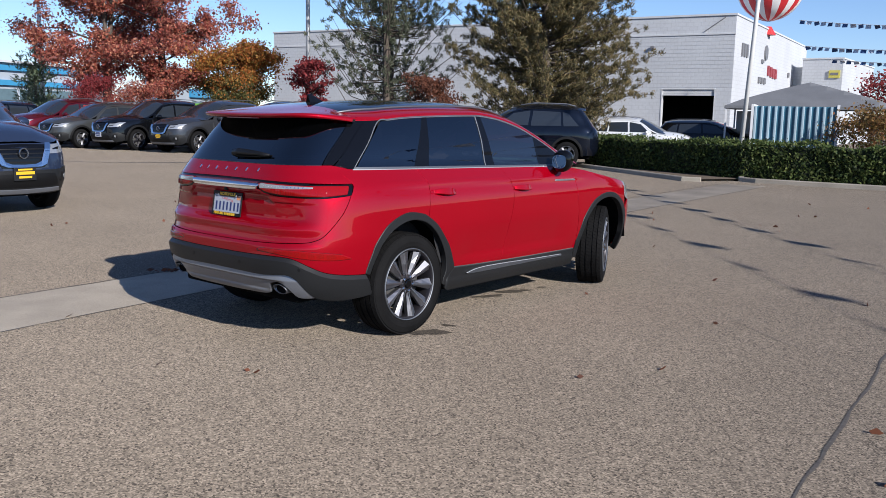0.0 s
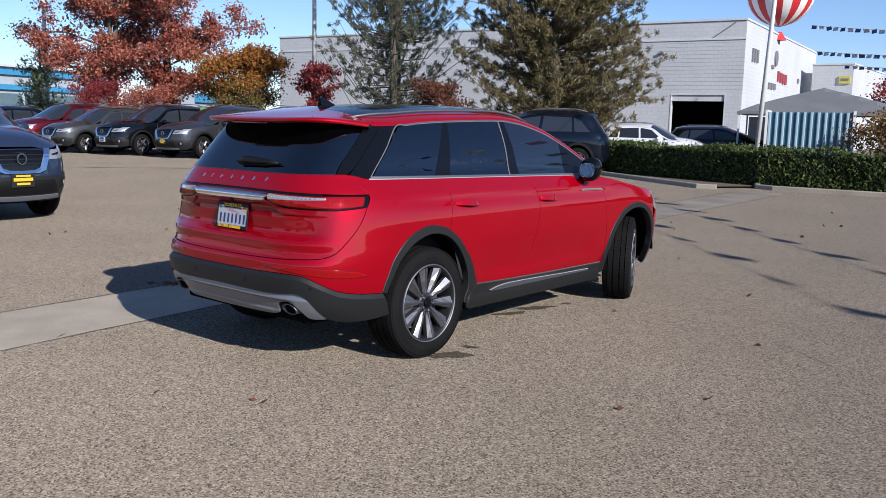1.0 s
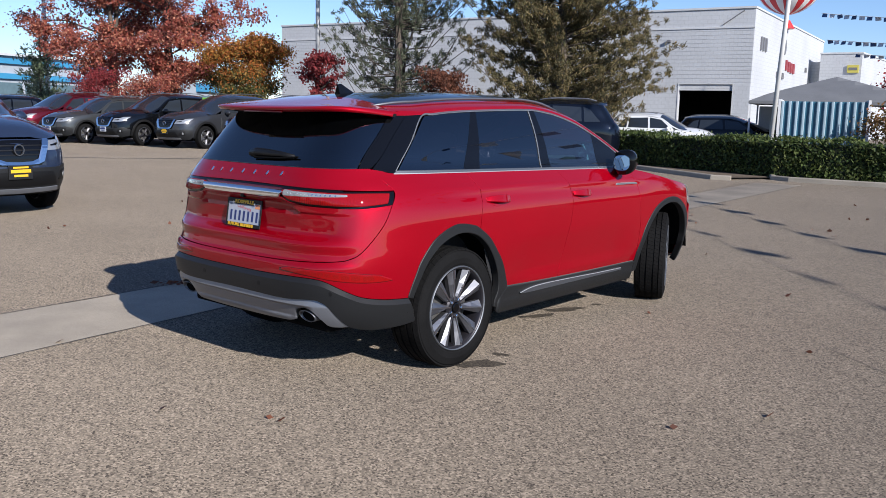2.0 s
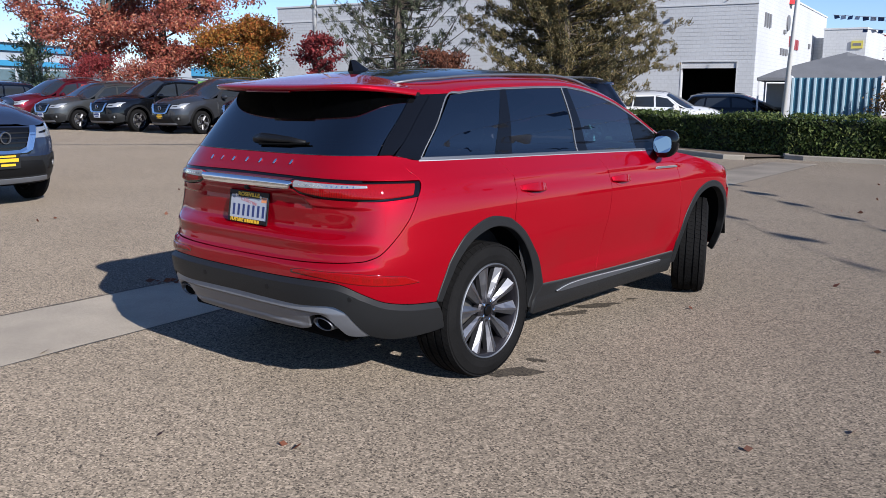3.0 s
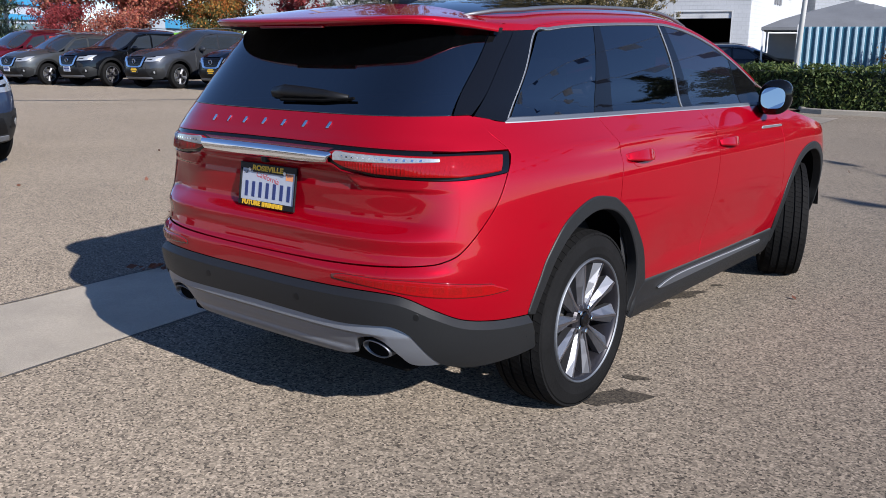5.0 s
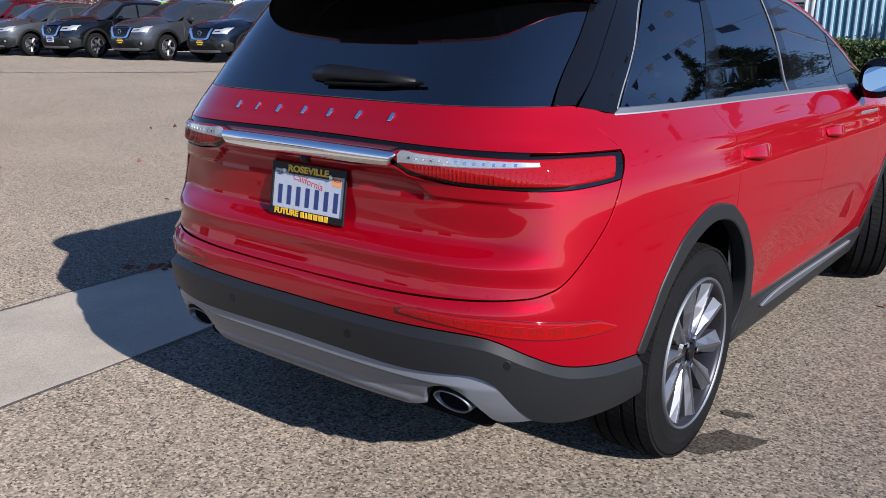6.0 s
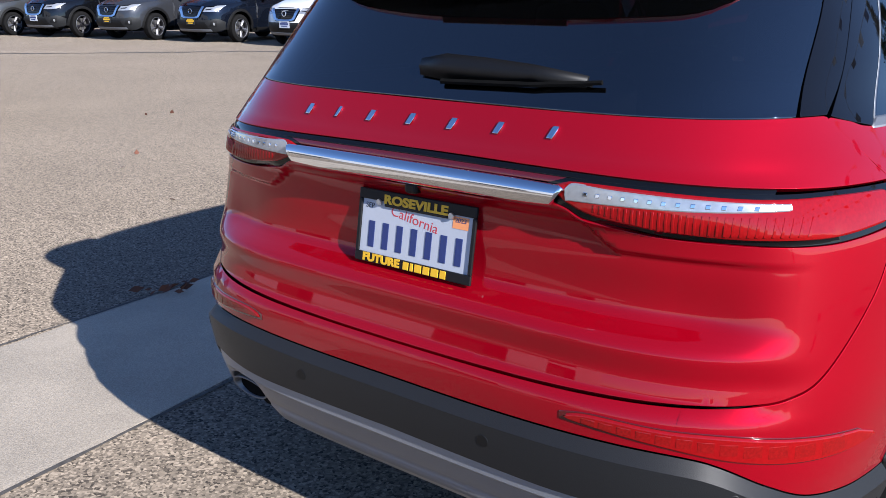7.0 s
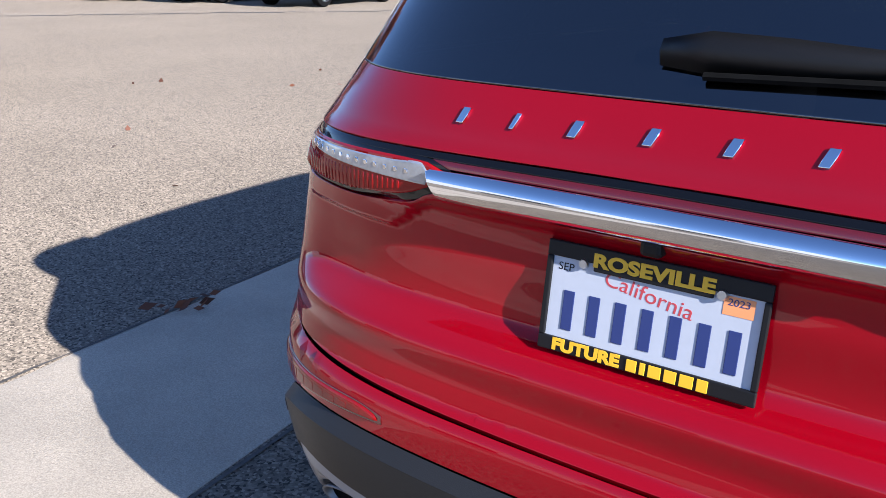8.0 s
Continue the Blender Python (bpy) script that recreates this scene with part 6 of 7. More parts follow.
def leaf_litter():
    r = np.random.RandomState(3)
    root = empty("fallen_leaves", -2.35, 1.15, 0)
    tagged(root, "cluster of dry brown leaves on the concrete strip", "leaves", kind="stuff")
    c = np.stack([r.normal(size=14) * .045, r.normal(size=14) * .09, r.uniform(.015, .035, 14)], -1)
    put("leaf_cluster", leaf_mesh("leaf_cluster", c, .06, 5, ratio=.45, axis=np.array([[.3, 1, .1]] * 14)), M_LEAFLITTER, root)
    n = 90
    c = np.stack([r.uniform(-9, 4.5, n), r.uniform(-3, 14, n), np.full(n, .012)], -1)
    c = c[~((np.abs(c[:, 0]) < 1.0) & (c[:, 1] > 0) & (c[:, 1] < 4.6))]
    ob = put("scattered_leaves", leaf_mesh("scattered_leaves", c, .055, 6, ratio=.7, axis=np.stack([r.normal(size=len(c)), r.normal(size=len(c)), r.normal(size=len(c)) * .1], -1)), M_LEAFLITTER)
    tagged(ob, "scattered dry brown leaves on the asphalt", "leaves", kind="stuff")


leaf_litter()


# ---- white building ----
def building():
    A, Bp = Vector((-13.48, 42.46, 0)), Vector((-45.0, 37.45, 0))
    d = (Bp - A).normalized()
    root = empty("service_building", A.x, A.y, 0, math.degrees(math.atan2(d.y, d.x)))
    tagged(root, "white painted block workshop with an open roller door", "building")
    # local x runs along the front wall to the left; local -y is inwards
    L, D, H = 32.0, 23.5, 7.0
    g0, g1, gh = .90, 3.74, 3.14
    s = 1 if (Matrix.Rotation(math.atan2(d.y, d.x), 3, "Z") @ Vector((0, 1, 0))).y < 0 else -1
    def wall(name, x0, y0, x1, y1, z0, z1, m=M_WALL, parent=root, label=""):
        b = bmesh.new()
        box(b, min(x0, x1), min(y0, y1), z0, max(x0, x1), max(y0, y1), z1)
        return part(name, b, m, parent, label)
    i = -s
    t = .25 * i
    fw = new("front_wall")
    fw.parent = root
    wall("wall_section", 0, 0, g0, t, 0, H, parent=fw)
    wall("wall_section", g1, 0, L, t, 0, H, parent=fw)
    wall("wall_section", g0, 0, g1, t, gh, H, parent=fw)
    wall("side_wall", 0, t, .25, D * i, 0, H)
    wall("side_wall", L - .25, t, L, D * i, 0, H)
    wall("back_wall", .25, D * i, L - .25, (D - .25) * i, 0, H)
    wall("roof", .25, .25 * i, L - .25, (D - .25) * i, H - .35, H - .2, M_WALLTRIM)
    # parapet cap, ledge line, door frame, hood
    wall("parapet_cap", -.05, .06 * s, L + .05, .30 * i, H, H + .10, M_WALLTRIM)
    wall("parapet_cap", -.05, .30 * i, .30, D * i, H, H + .10, M_WALLTRIM)
    wall("ledge", -.02, .05 * s, L, .0, H - .98, H - .90, M_WALLTRIM)
    for x0, x1, z0, z1 in ((g0 - .05, g0, 0, gh + .06), (g1, g1 + .05, 0, gh + .06), (g0, g1, gh, gh + .06)):
        wall("door_frame", x0, .05 * s, x1, -.02 * s, z0, z1, M_WALLTRIM)
    sh = new("roller_door")
    sh.parent = root
    for k in range(3):
        wall("slat", g0, .02 * i, g1, .07 * i, gh - .11 * (k + 1) + .004, gh - .11 * k, M_WALLTRIM, sh)
    wall("workshop_floor", .3, .3 * i, 9, 10 * i, 0.004, .02, M_DARKROOM)
    wall("workshop_back", .3, 9.7 * i, 9, 10 * i, 0, 4.5, M_DARKROOM)
    wall("workshop_ceiling", .3, .3 * i, 9, 10 * i, 4.4, 4.5, M_DARKROOM)
    wall("workshop_side", 8.8, .3 * i, 9, 10 * i, 0, 4.5, M_DARKROOM)
    # projecting rough pilasters either side of the door (lower courses)
    wall("plinth", 3.8, .03 * s, L, 0, 0, 3.2)
    wall("plinth", .02, .03 * s, .84, 0, 0, 3.2)
    # wall lamp, pipe, camera bracket
    wall("wall_lamp", 4.3, .20 * s, 4.5, 0, 5.36, 5.48, M_SIGNGREY)
    b = bmesh.new()
    tube(b, [(.55, .06 * s, 6.9), (1.6, .06 * s, 6.2)], .03, 6)
    part("wall_pipe", b, M_SIGNGREY, root)
    # block courses as shallow proud bands
    for k in range(30):
        z = 3.25 + k * .203
        if z > H - 1.02:
            break
        wall("block_course", .02, .008 * s, L, 0, z, z + .19)
    # side wall: sign bars, logo disc, boxes
    for y0, y1, z0, z1, m in ((7.0, 7.6, 4.95, 5.15, M_SIGNGREY), (9.0, 9.5, 4.3, 4.9, M_SIGNRED), (9.8, 10.3, 4.25, 4.85, M_SIGNRED), (10.6, 11.1, 4.2, 4.8, M_SIGNRED), (11.4, 11.9, 4.2, 4.8, M_SIGNRED),
                              (6.4, 6.9, 3.75, 4.1, M_SIGNGREY), (7.2, 7.7, 3.75, 4.1, M_SIGNGREY), (8.0, 8.5, 3.75, 4.1, M_SIGNGREY), (1.6, 1.9, 5.0, 5.7, M_SIGNGREY), (2.2, 2.5, 5.0, 5.7, M_SIGNGREY), (2.8, 3.1, 5.0, 5.7, M_SIGNGREY), (16.0, 16.5, 4.5, 4.8, M_SIGNGREY)):
        wall("sign_bar", -.08, y0 * i, 0, y1 * i, z0, z1, m)
    b = bmesh.new()
    bmesh.ops.create_cone(b, cap_ends=True, segments=24, radius1=.45, radius2=.45, depth=.08, matrix=Matrix.Translation((-.04, 8.2 * i, 5.6)) @ Matrix.Rotation(math.pi / 2, 4, "Y"))
    part("sign_disc", b, M_SIGNGREY, root)
    return root


building()


def small_building():
    root = empty("office_building", -15.4, 59.5, 0, 5)
    tagged(root, "smaller white office block with a yellow sign", "building")
    bm = bmesh.new()
    box(bm, 0, 0, 0, 2.6, 12, 5.75)
    part("front_wall", bm, M_WALL, root)
    bm = bmesh.new()
    box(bm, -.05, -.05, 5.75, 2.65, 12, 5.85)
    part("parapet_cap", bm, M_WALLTRIM, root)
    bm = bmesh.new()
    box(bm, 1.75, -.10, 4.5, 2.45, 0, 5.0)
    sign = part("sign_board", bm, M_SIGNYELLOW, root)
    bm = bmesh.new()
    box(bm, 1.85, -.12, 4.68, 2.35, -.10, 4.84)
    part("sign_bar", bm, M_SIGNGREY, sign)
    bm = bmesh.new()
    box(bm, -2.6, 1.2, 0, 0, 12, 5.3)
    part("wing", bm, M_WALL, root)


small_building()


def far_dealership():
    root = empty("showroom_building", -72, 30, 0, 25)
    tagged(root, "distant white and blue car showroom behind the maples", "building")
    bm = bmesh.new()
    box(bm, -9, -14, 0, 0, 14, 5.2)
    part("wall", bm, M_FARWALL, root)
    for k in range(7):
        bm = bmesh.new()
        box(bm, 0, -13.4 + k * 3.9, .5, .06, -9.9 + k * 3.9, 3.0)
        part("window", bm, M_FARGLASS, root)
    for z0, z1, m in ((3.3, 3.75, M_BLUEFASCIA), (4.55, 5.0, M_BLUEFASCIA)):
        bm = bmesh.new()
        box(bm, 0, -14.1, z0, .25, 14.1, z1)
        part("blue_band", bm, m, root)
    bm = bmesh.new()
    box(bm, -9.2, -14.2, 5.2, .4, 14.2, 5.4)
    part("roof", bm, M_WALLTRIM, root)
    porch = empty("entrance_portal", -54.3, 33.8, 0, 25)
    tagged(porch, "bright blue showroom entrance portal", "portal")
    for x0, x1, z0, z1, m in ((-1.0, -.55, 0, 4.3, M_BLUEFASCIA), (.9, 1.2, 0, 4.3, M_BLUEFASCIA), (-1.0, 1.2, 3.6, 4.3, M_BLUEFASCIA)):
        bm = bmesh.new()
        box(bm, -.3, x0 * 1.1, z0, .3, x1 * 1.1, z1)
        part("portal_frame", bm, m, porch)
    bm = bmesh.new()
    box(bm, -.1, -.5, 0, .05, .95, 3.6)
    part("portal_glass", bm, M_FARGLASS, porch)
    low = empty("shop_building", -58.0, 41.5, 0, 32)
    tagged(low, "low distant shop with a pale blue fascia", "building")
    bm = bmesh.new()
    box(bm, -6, -5, 0, 0, 5, 3.1)
    part("wall", bm, M_FARWALL, low)
    bm = bmesh.new()
    box(bm, 0, -5, 2.5, .2, 5, 3.15)
    part("fascia", bm, M_BLUEFASCIA, low)
    for k in range(3):
        bm = bmesh.new()
        box(bm, 0, -4.4 + k * 3.1, .4, .05, -2.2 + k * 3.1, 2.2)
        part("window", bm, M_FARGLASS, low)


far_dealership()


def sales_building():
    """The pale building across the lot, behind the walk: it closes the place and shows in the car's paint."""
    root = empty("sales_building", -18.0, -19.5, 0, 45)
    tagged(root, "long pale flat-roofed building with open bays across the car park", "building")
    L, D, H = 19.0, 10.0, 7.0
    bays = [-14.5, -7.5, 1.0, 9.5]
    x = -L
    for b in bays:
        for x0, x1, z0 in ((x, b, 0), (b, b + 3.6, 3.2)):
            bm = bmesh.new()
            box(bm, -.3, x0, z0, 0, x1, H)
            part("wall_section", bm, M_WALL, root)
        bm = bmesh.new()
        box(bm, -.9, b, 0, -.7, b + 3.6, 3.2)
        part("bay_door", bm, M_DARKROOM, root)
        x = b + 3.6
    bm = bmesh.new()
    box(bm, -.3, x, 0, 0, L, H)
    part("wall_section", bm, M_WALL, root)
    for x0, y0, x1, y1 in ((-D, -L, -D + .3, L), (-D + .3, -L, -.3, -L + .3), (-D + .3, L - .3, -.3, L)):
        bm = bmesh.new()
        box(bm, x0, y0, 0, x1, y1, H)
        part("wall_section", bm, M_WALL, root)
    bm = bmesh.new()
    box(bm, -D - .2, -L - .2, H, .2, L + .2, H + .2)
    part("roof", bm, M_WALLTRIM, root)


sales_building()


# ---- poles, canopy, container, balloon, pennants ----
def light_pole(x, y, h, r, material, label, lean=(0, 0), head=True):
    root = empty("light_pole", x, y, 0)
    tagged(root, label, "light pole", group="car park light poles")
    bm = bmesh.new()
    tube(bm, [(0, 0, 0), (lean[0] * h, lean[1] * h, h)], [r, r * .75], 12)
    part("pole", bm, material, root, smooth=True)
    bm = bmesh.new()
    bmesh.ops.create_cone(bm, cap_ends=True, segments=20, radius1=r * 2.2, radius2=r * 1.9, depth=.7, matrix=Matrix.Translation((0, 0, .35)))
    part("concrete_base", bm, M_KERB, root)
    if head:
        bm = bmesh.new()
        box(bm, lean[0] * h - .1, lean[1] * h - .7, h - .02, lean[0] * h + .3, lean[1] * h + .7, h + .14, bevel=.03)
        part("lamp_head", bm, material, root)
    return root


light_pole(-4.52, 20.9, 9.0, .068, M_POLE, "white painted light pole behind the hedge", lean=(.043, .018))
light_pole(-25.1, 23.0, 9.5, .11, M_POLEGREY, "grey galvanised light pole beside a crimson tree")
light_pole(-49.2, 22.6, 10.5, .14, M_POLE, "white light pole beside a pale cedar")
light_pole(24.0, -9.0, 7.0, .10, M_POLEGREY, "grey light pole holding pennant strings")
light_pole(2.5, 34.5, 6.0, .07, M_POLEGREY, "thin grey post holding pennant strings", head=False)
light_pole(6.6, 33.0, 9.0, .07, M_POLEGREY, "thin grey pole beyond the hedge")


def canopy():
    root = empty("canopy_tent", -5.5, 29.8, 0, 17)
    tagged(root, "grey pop-up canopy tent on white posts", "tent")
    hx, hy, ze_, zp = 2.75, 2.0, 2.05, 2.95
    bm = bmesh.new()
    n = 10
    def pt(u, v):
        a = max(abs(u), abs(v))
        return (u * hx, v * hy, ze_ + (zp - ze_) * (1 - a) ** .8 - .05 * (1 - a) * a)
    g = [[bm.verts.new(pt(-1 + 2 * i / n, -1 + 2 * j / n)) for i in range(n + 1)] for j in range(n + 1)]
    for j in range(n):
        for i in range(n):
            bm.faces.new((g[j][i], g[j][i + 1], g[j + 1][i + 1], g[j + 1][i]))
    top = part("canopy_top", bm, M_TENT, root)
    m = top.modifiers.new("thickness", "SOLIDIFY")
    m.thickness = .01
    for x0, y0, x1, y1 in ((-hx, -hy, hx, -hy), (-hx, hy, hx, hy), (-hx, -hy, -hx, hy), (hx, -hy, hx, hy)):
        bm = bmesh.new()
        box(bm, min(x0, x1) - .01, min(y0, y1) - .01, ze_ - .10, max(x0, x1) + .01, max(y0, y1) + .01, ze_ - .002)
        part("valance", bm, M_TENT, root)
    for sx in (-1, 1):
        for sy in (-1, 1):
            bm = bmesh.new()
            box(bm, sx * (hx - .05) - .03, sy * (hy - .05) - .03, 0, sx * (hx - .05) + .03, sy * (hy - .05) + .03, ze_ - .02)
            part("post", bm, M_TENTSIDE, root)
    bm = bmesh.new()
    box(bm, -hx + .12, hy - .12, .1, -hx + 1.9, hy - .09, ze_ - .15)
    part("side_cloth", bm, M_TENTSIDE, root, "white side cloth")


canopy()


def container():
    root = empty("storage_container", -5.62, 24.75, 0, 17)
    tagged(root, "teal and pale blue striped corrugated storage container", "container")
    L, D, H = 2.45, 2.2, 2.0
    bm = bmesh.new()
    box(bm, 0, .03, .02, L, D, H)
    part("body", bm, M_TEAL, root)
    n = 12
    for k in range(n):
        bm = bmesh.new()
        w = L / n
        x = k * w
        vs = [bm.verts.new(p) for p in ((x, .028, .03), (x + w * .12, -.03, .03), (x + w * .34, -.03, .03), (x + w * .46, .028, .03), (x, .028, H), (x + w * .12, -.03, H), (x + w * .34, -.03, H), (x + w * .46, .028, H))]
        for i in range(3):
            bm.faces.new((vs[i], vs[i + 1], vs[i + 5], vs[i + 4]))
        part("corrugation", bm, M_PALEBLUE, root, "pale blue raised rib")
    for x in (-.08, L):
        bm = bmesh.new()
        box(bm, x, -.04, 0, x + .08, D, H + .06)
        part("corner_post", bm, M_TENTSIDE, root)


container()


def balloon():
    root = empty("balloon", -14.9, 51.0, 6.9)
    tagged(root, "red and white striped advertising balloon on the roof", "balloon")
    R_, zc_ = 1.98, 2.70
    n = 22
    for k in range(n):
        bm = bmesh.new()
        rows = []
        for j in range(17):
            t = j / 16
            a = math.pi * t
            z = zc_ - R_ * math.cos(a) * (1.05 if t < .5 else 1)
            rr_ = R_ * math.sin(a) ** (.85 if t > .5 else 1.05) if 0 < t < 1 else .12
            rr_ = max(rr_, .14)
            rows.append([bm.verts.new((rr_ * math.cos((k + q / 3) * math.tau / n), rr_ * math.sin((k + q / 3) * math.tau / n), z)) for q in range(4)])
        for p, q in zip(rows, rows[1:]):
            for i in range(3):
                bm.faces.new((p[i], p[i + 1], q[i + 1], q[i]))
        part("gore", bm, M_BALLOONRED if k % 2 else M_BALLOONWHITE, root, smooth=True)
    bm = bmesh.new()
    bmesh.ops.create_cone(bm, cap_ends=True, segments=16, radius1=.5, radius2=.2, depth=.5, matrix=Matrix.Translation((0, 0, .05)))
    part("skirt", bm, M_BALLOONRED, root)


balloon()


def pennants(a, b, sag, label, step=.42, size=.30):
    a, b = Vector(a), Vector(b)
    root = empty("pennant_string", a.x, a.y, a.z)
    tagged(root, label, "pennants", group="pennant strings")
    L = (b - a).length
    n = int(L / step)
    P = lambda t: (b - a) * t - Vector((0, 0, sag * 4 * t * (1 - t)))
    bm = bmesh.new()
    tube(bm, [P(i / 40) for i in range(41)], .012, 4)
    part("cord", bm, M_FLAGWHITE, root)
    d = (b - a).normalized()
    meshes = []
    for m in (M_FLAGBLUE, M_FLAGWHITE):
        me = mesh_from("pennant", [(-size * .5, 0, 0), (size * .5, 0, 0), (size * .42, .04, -size * .55), (-size * .42, -.03, -size * .6)], [(0, 1, 2, 3)], smooth=False)
        me.materials.append(m)
        meshes.append(me)
    yaw = math.degrees(math.atan2(d.y, d.x))
    r = random.Random(int(abs(a.x * 10)))
    for i in range(n):
        ob = new("pennant", meshes[i % 2])
        ob.parent = root
        p = P((i + .5) / n)
        ob.matrix_basis = pose(p.x, p.y, p.z, r.uniform(-30, 30), r.uniform(-8, 8), yaw + r.uniform(-10, 10))


pennants((-9.6, 40.5, 6.35), (2.5, 34.5, 5.2), .25, "string of blue and white pennants against the sky")
pennants((-9.4, 40.9, 5.15), (2.5, 34.5, 4.3), .2, "string of blue and white pennants against the sky")
pennants((-8.0, 40.6, 4.45), (2.5, 34.5, 3.7), .15, "string of blue and white pennants against the sky", size=.26)
pennants((-4.25, 21.0, 5.2), (24.0, -9.0, 5.0), .3, "string of blue and white pennants above the lane", step=1.25, size=.46)
pennants((-4.2, 21.0, 6.7), (24.0, -9.0, 6.4), .4, "string of blue and white pennants above the lane", step=1.5, size=.46)


# ---- parked cars ----
SUV = Body(
    rear=[(.22, .30), (.35, .12), (.5, .05), (.75, .05), (1.0, .10), (1.15, .22), (1.66, .60)],
    front=[(.22, 4.48), (.32, 4.58), (.50, 4.65), (.70, 4.64), (.85, 4.60), (.95, 4.50), (1.05, 4.28), (1.12, 4.15), (1.66, 4.1)],
    width=[(.22, .84), (.35, .885), (.6, .918), (.85, .92), (1.0, .905), (1.08, .87), (1.2, .82), (1.45, .74), (1.66, .63)],
    n_rear=[(.2, 5), (1.7, 5)], n_front=[(.2, 3.6), (.7, 3.4), (1.0, 3.0), (1.7, 3.4)], yc=1.5, yf=3.1)
WHEEL_LOW = wheel_meshes(.355, .235, .225, spokes=5, tread=False)


def parked_suv(name, x, y, yaw, body_mat, label, group="", tag=None, wheel_mat=None, detail=True):
    """An estate-bodied car seen mostly from the front; its front middle stands at x, y."""
    B = SUV
    a = radians(yaw)
    car = empty(name, x + math.sin(a) * 4.6, y - math.cos(a) * 4.6, 0, yaw)
    tagged(car, label, "car", group=group)
    S = lambda yy, z: B.side(yy, z)
    F = lambda yy, z: B.side(yy, z, True)
    fr = lambda xx, z: B.rear(xx, z, True)
    yr, yfz, hz = .95, 3.70, .355
    # rear half skin
    low = [(0, .34), S(.3, .34), S(.48, .34)]
    ar = [S(yr - .455 * math.cos(radians(t)), hz + .47 * math.sin(radians(t))) for t in (2, 30, 60, 90, 120, 150, 178)]
    sill = [S(yr + .46, .36), S(3.1, .36)]
    up = [S(3.1, 1.08), S(2.2, 1.09), S(1.0, 1.10), (B.rear(.6, 1.11)), (0, 1.11)]
    run = [low, ar, sill, [S(3.1, float(z)) for z in np.linspace(.36, 1.08, 12)], up]
    panel("rear_body", B, [*run, *[mirrored(r) for r in run[::-1]]], body_mat, car, h=.09)
    # front half skin
    arf = [F(yfz - .455 * math.cos(radians(t)), hz + .47 * math.sin(radians(t))) for t in (2, 30, 60, 90, 120, 150, 176)]
    g1 = [F(3.104, float(z)) for z in np.linspace(1.078, .36, 12)]
    run = [[(0, .895), fr(.40, .89), fr(.60, .885), F(4.25, .935), F(3.9, .985), F(3.5, 1.035), F(3.104, 1.078)], g1, [F(3.104, .36), F(yfz - .46, .36)], arf, [F(yfz + .456, .40), F(4.25, .30), fr(.55, .27), (0, .265)]]
    panel("front_body", B, [*run, *[mirrored(r) for r in run[::-1]]], body_mat, car, h=.07, front=True)
    # cabin shell and glass
    run = [[(0, 1.10), B.rear(.6, 1.10), S(1.0, 1.09), S(2.2, 1.08), S(3.05, 1.07)], [S(3.05, 1.07), S(2.95, 1.20), S(2.72, 1.36), S(2.45, 1.50)], [S(2.45, 1.50), S(1.8, 1.565), S(1.0, 1.56), B.rear(.5, 1.55), (0, 1.56)]]
    panel("cabin_shell", B, [*run, *[mirrored(r) for r in run[::-1]]], body_mat, car, h=.08, off=-.006)
    for s in (1, -1):
        f = lambda runs: runs if s > 0 else [mirrored(r) for r in runs[::-1]]
        for b0, b1, t0, t1, zt0, zt1 in ((.62, 1.05, .92, 1.10, 1.44, 1.49), (1.12, 1.98, 1.16, 1.94, 1.49, 1.515), (2.06, 2.92, 2.02, 2.50, 1.515, 1.44)):
            w = [[S(b0, 1.125), S(b1, 1.115)], [S(b1, 1.115), S((b1 + t1) / 2, (1.115 + zt1) / 2), S(t1, zt1)], [S(t1, zt1), S(t0, zt0)], [S(t0, zt0), S(b0, 1.125)]]
            panel("side_window", B, f(w), M_CARGLASS, car, h=.08, off=.002, depth=.008)
        # mirrors
        bm = bmesh.new()
        bmesh.ops.create_uvsphere(bm, u_segments=14, v_segments=8, radius=1, matrix=Matrix.Translation((s * .99, 2.85, 1.12)) @ Matrix.Diagonal((.11, .07, .075, 1)))
        part("door_mirror", bm, body_mat, car, smooth=True)
        # arch and sill trims
        for cy, ff, dom in ((yr, False, S), (yfz, True, F)):
            inn = [dom(cy - .41 * math.cos(radians(t)), hz + .425 * math.sin(radians(t))) for t in range(-4, 185, 17)]
            ou = [dom(cy - .475 * math.cos(radians(t)), hz + .49 * math.sin(radians(t))) for t in range(-4, 185, 17)]
            panel("arch_trim", B, f([inn, [inn[-1], ou[-1]], ou[::-1], [ou[0], inn[0]]]), M_BLACK, car, h=.06, off=.008, front=ff, depth=.04)
        st = [[S(yr + .45, .25), S(3.1, .25)], [S(3.1, .25), S(3.1, .37)], [S(3.1, .37), S(yr + .45, .37)], [S(yr + .45, .37), S(yr + .45, .25)]]
        panel("sill_trim", B, f(st), M_BLACK, car, h=.09, off=.008)
        # headlamp
        hl = [[fr(.40, .765), fr(.60, .77), F(4.36, .80), F(4.12, .925)], [F(4.12, .925), F(4.34, .915), fr(.62, .885), fr(.46, .875)], [fr(.46, .875), fr(.40, .765)]]
        lamp = panel("headlamp", B, f(hl), M_LENS_CLEAR, car, h=.05, off=.004, front=True)
        dr = [[fr(.47, .812), fr(.58, .815)], [fr(.58, .815), fr(.62, .84)], [fr(.62, .84), fr(.60, .845)], [fr(.60, .845), fr(.47, .826)], [fr(.47, .826), fr(.47, .812)]]
        panel("lamp_reflector", B, f(dr), M_BLACKGLOSS, lamp, h=.05, off=.007, front=True)
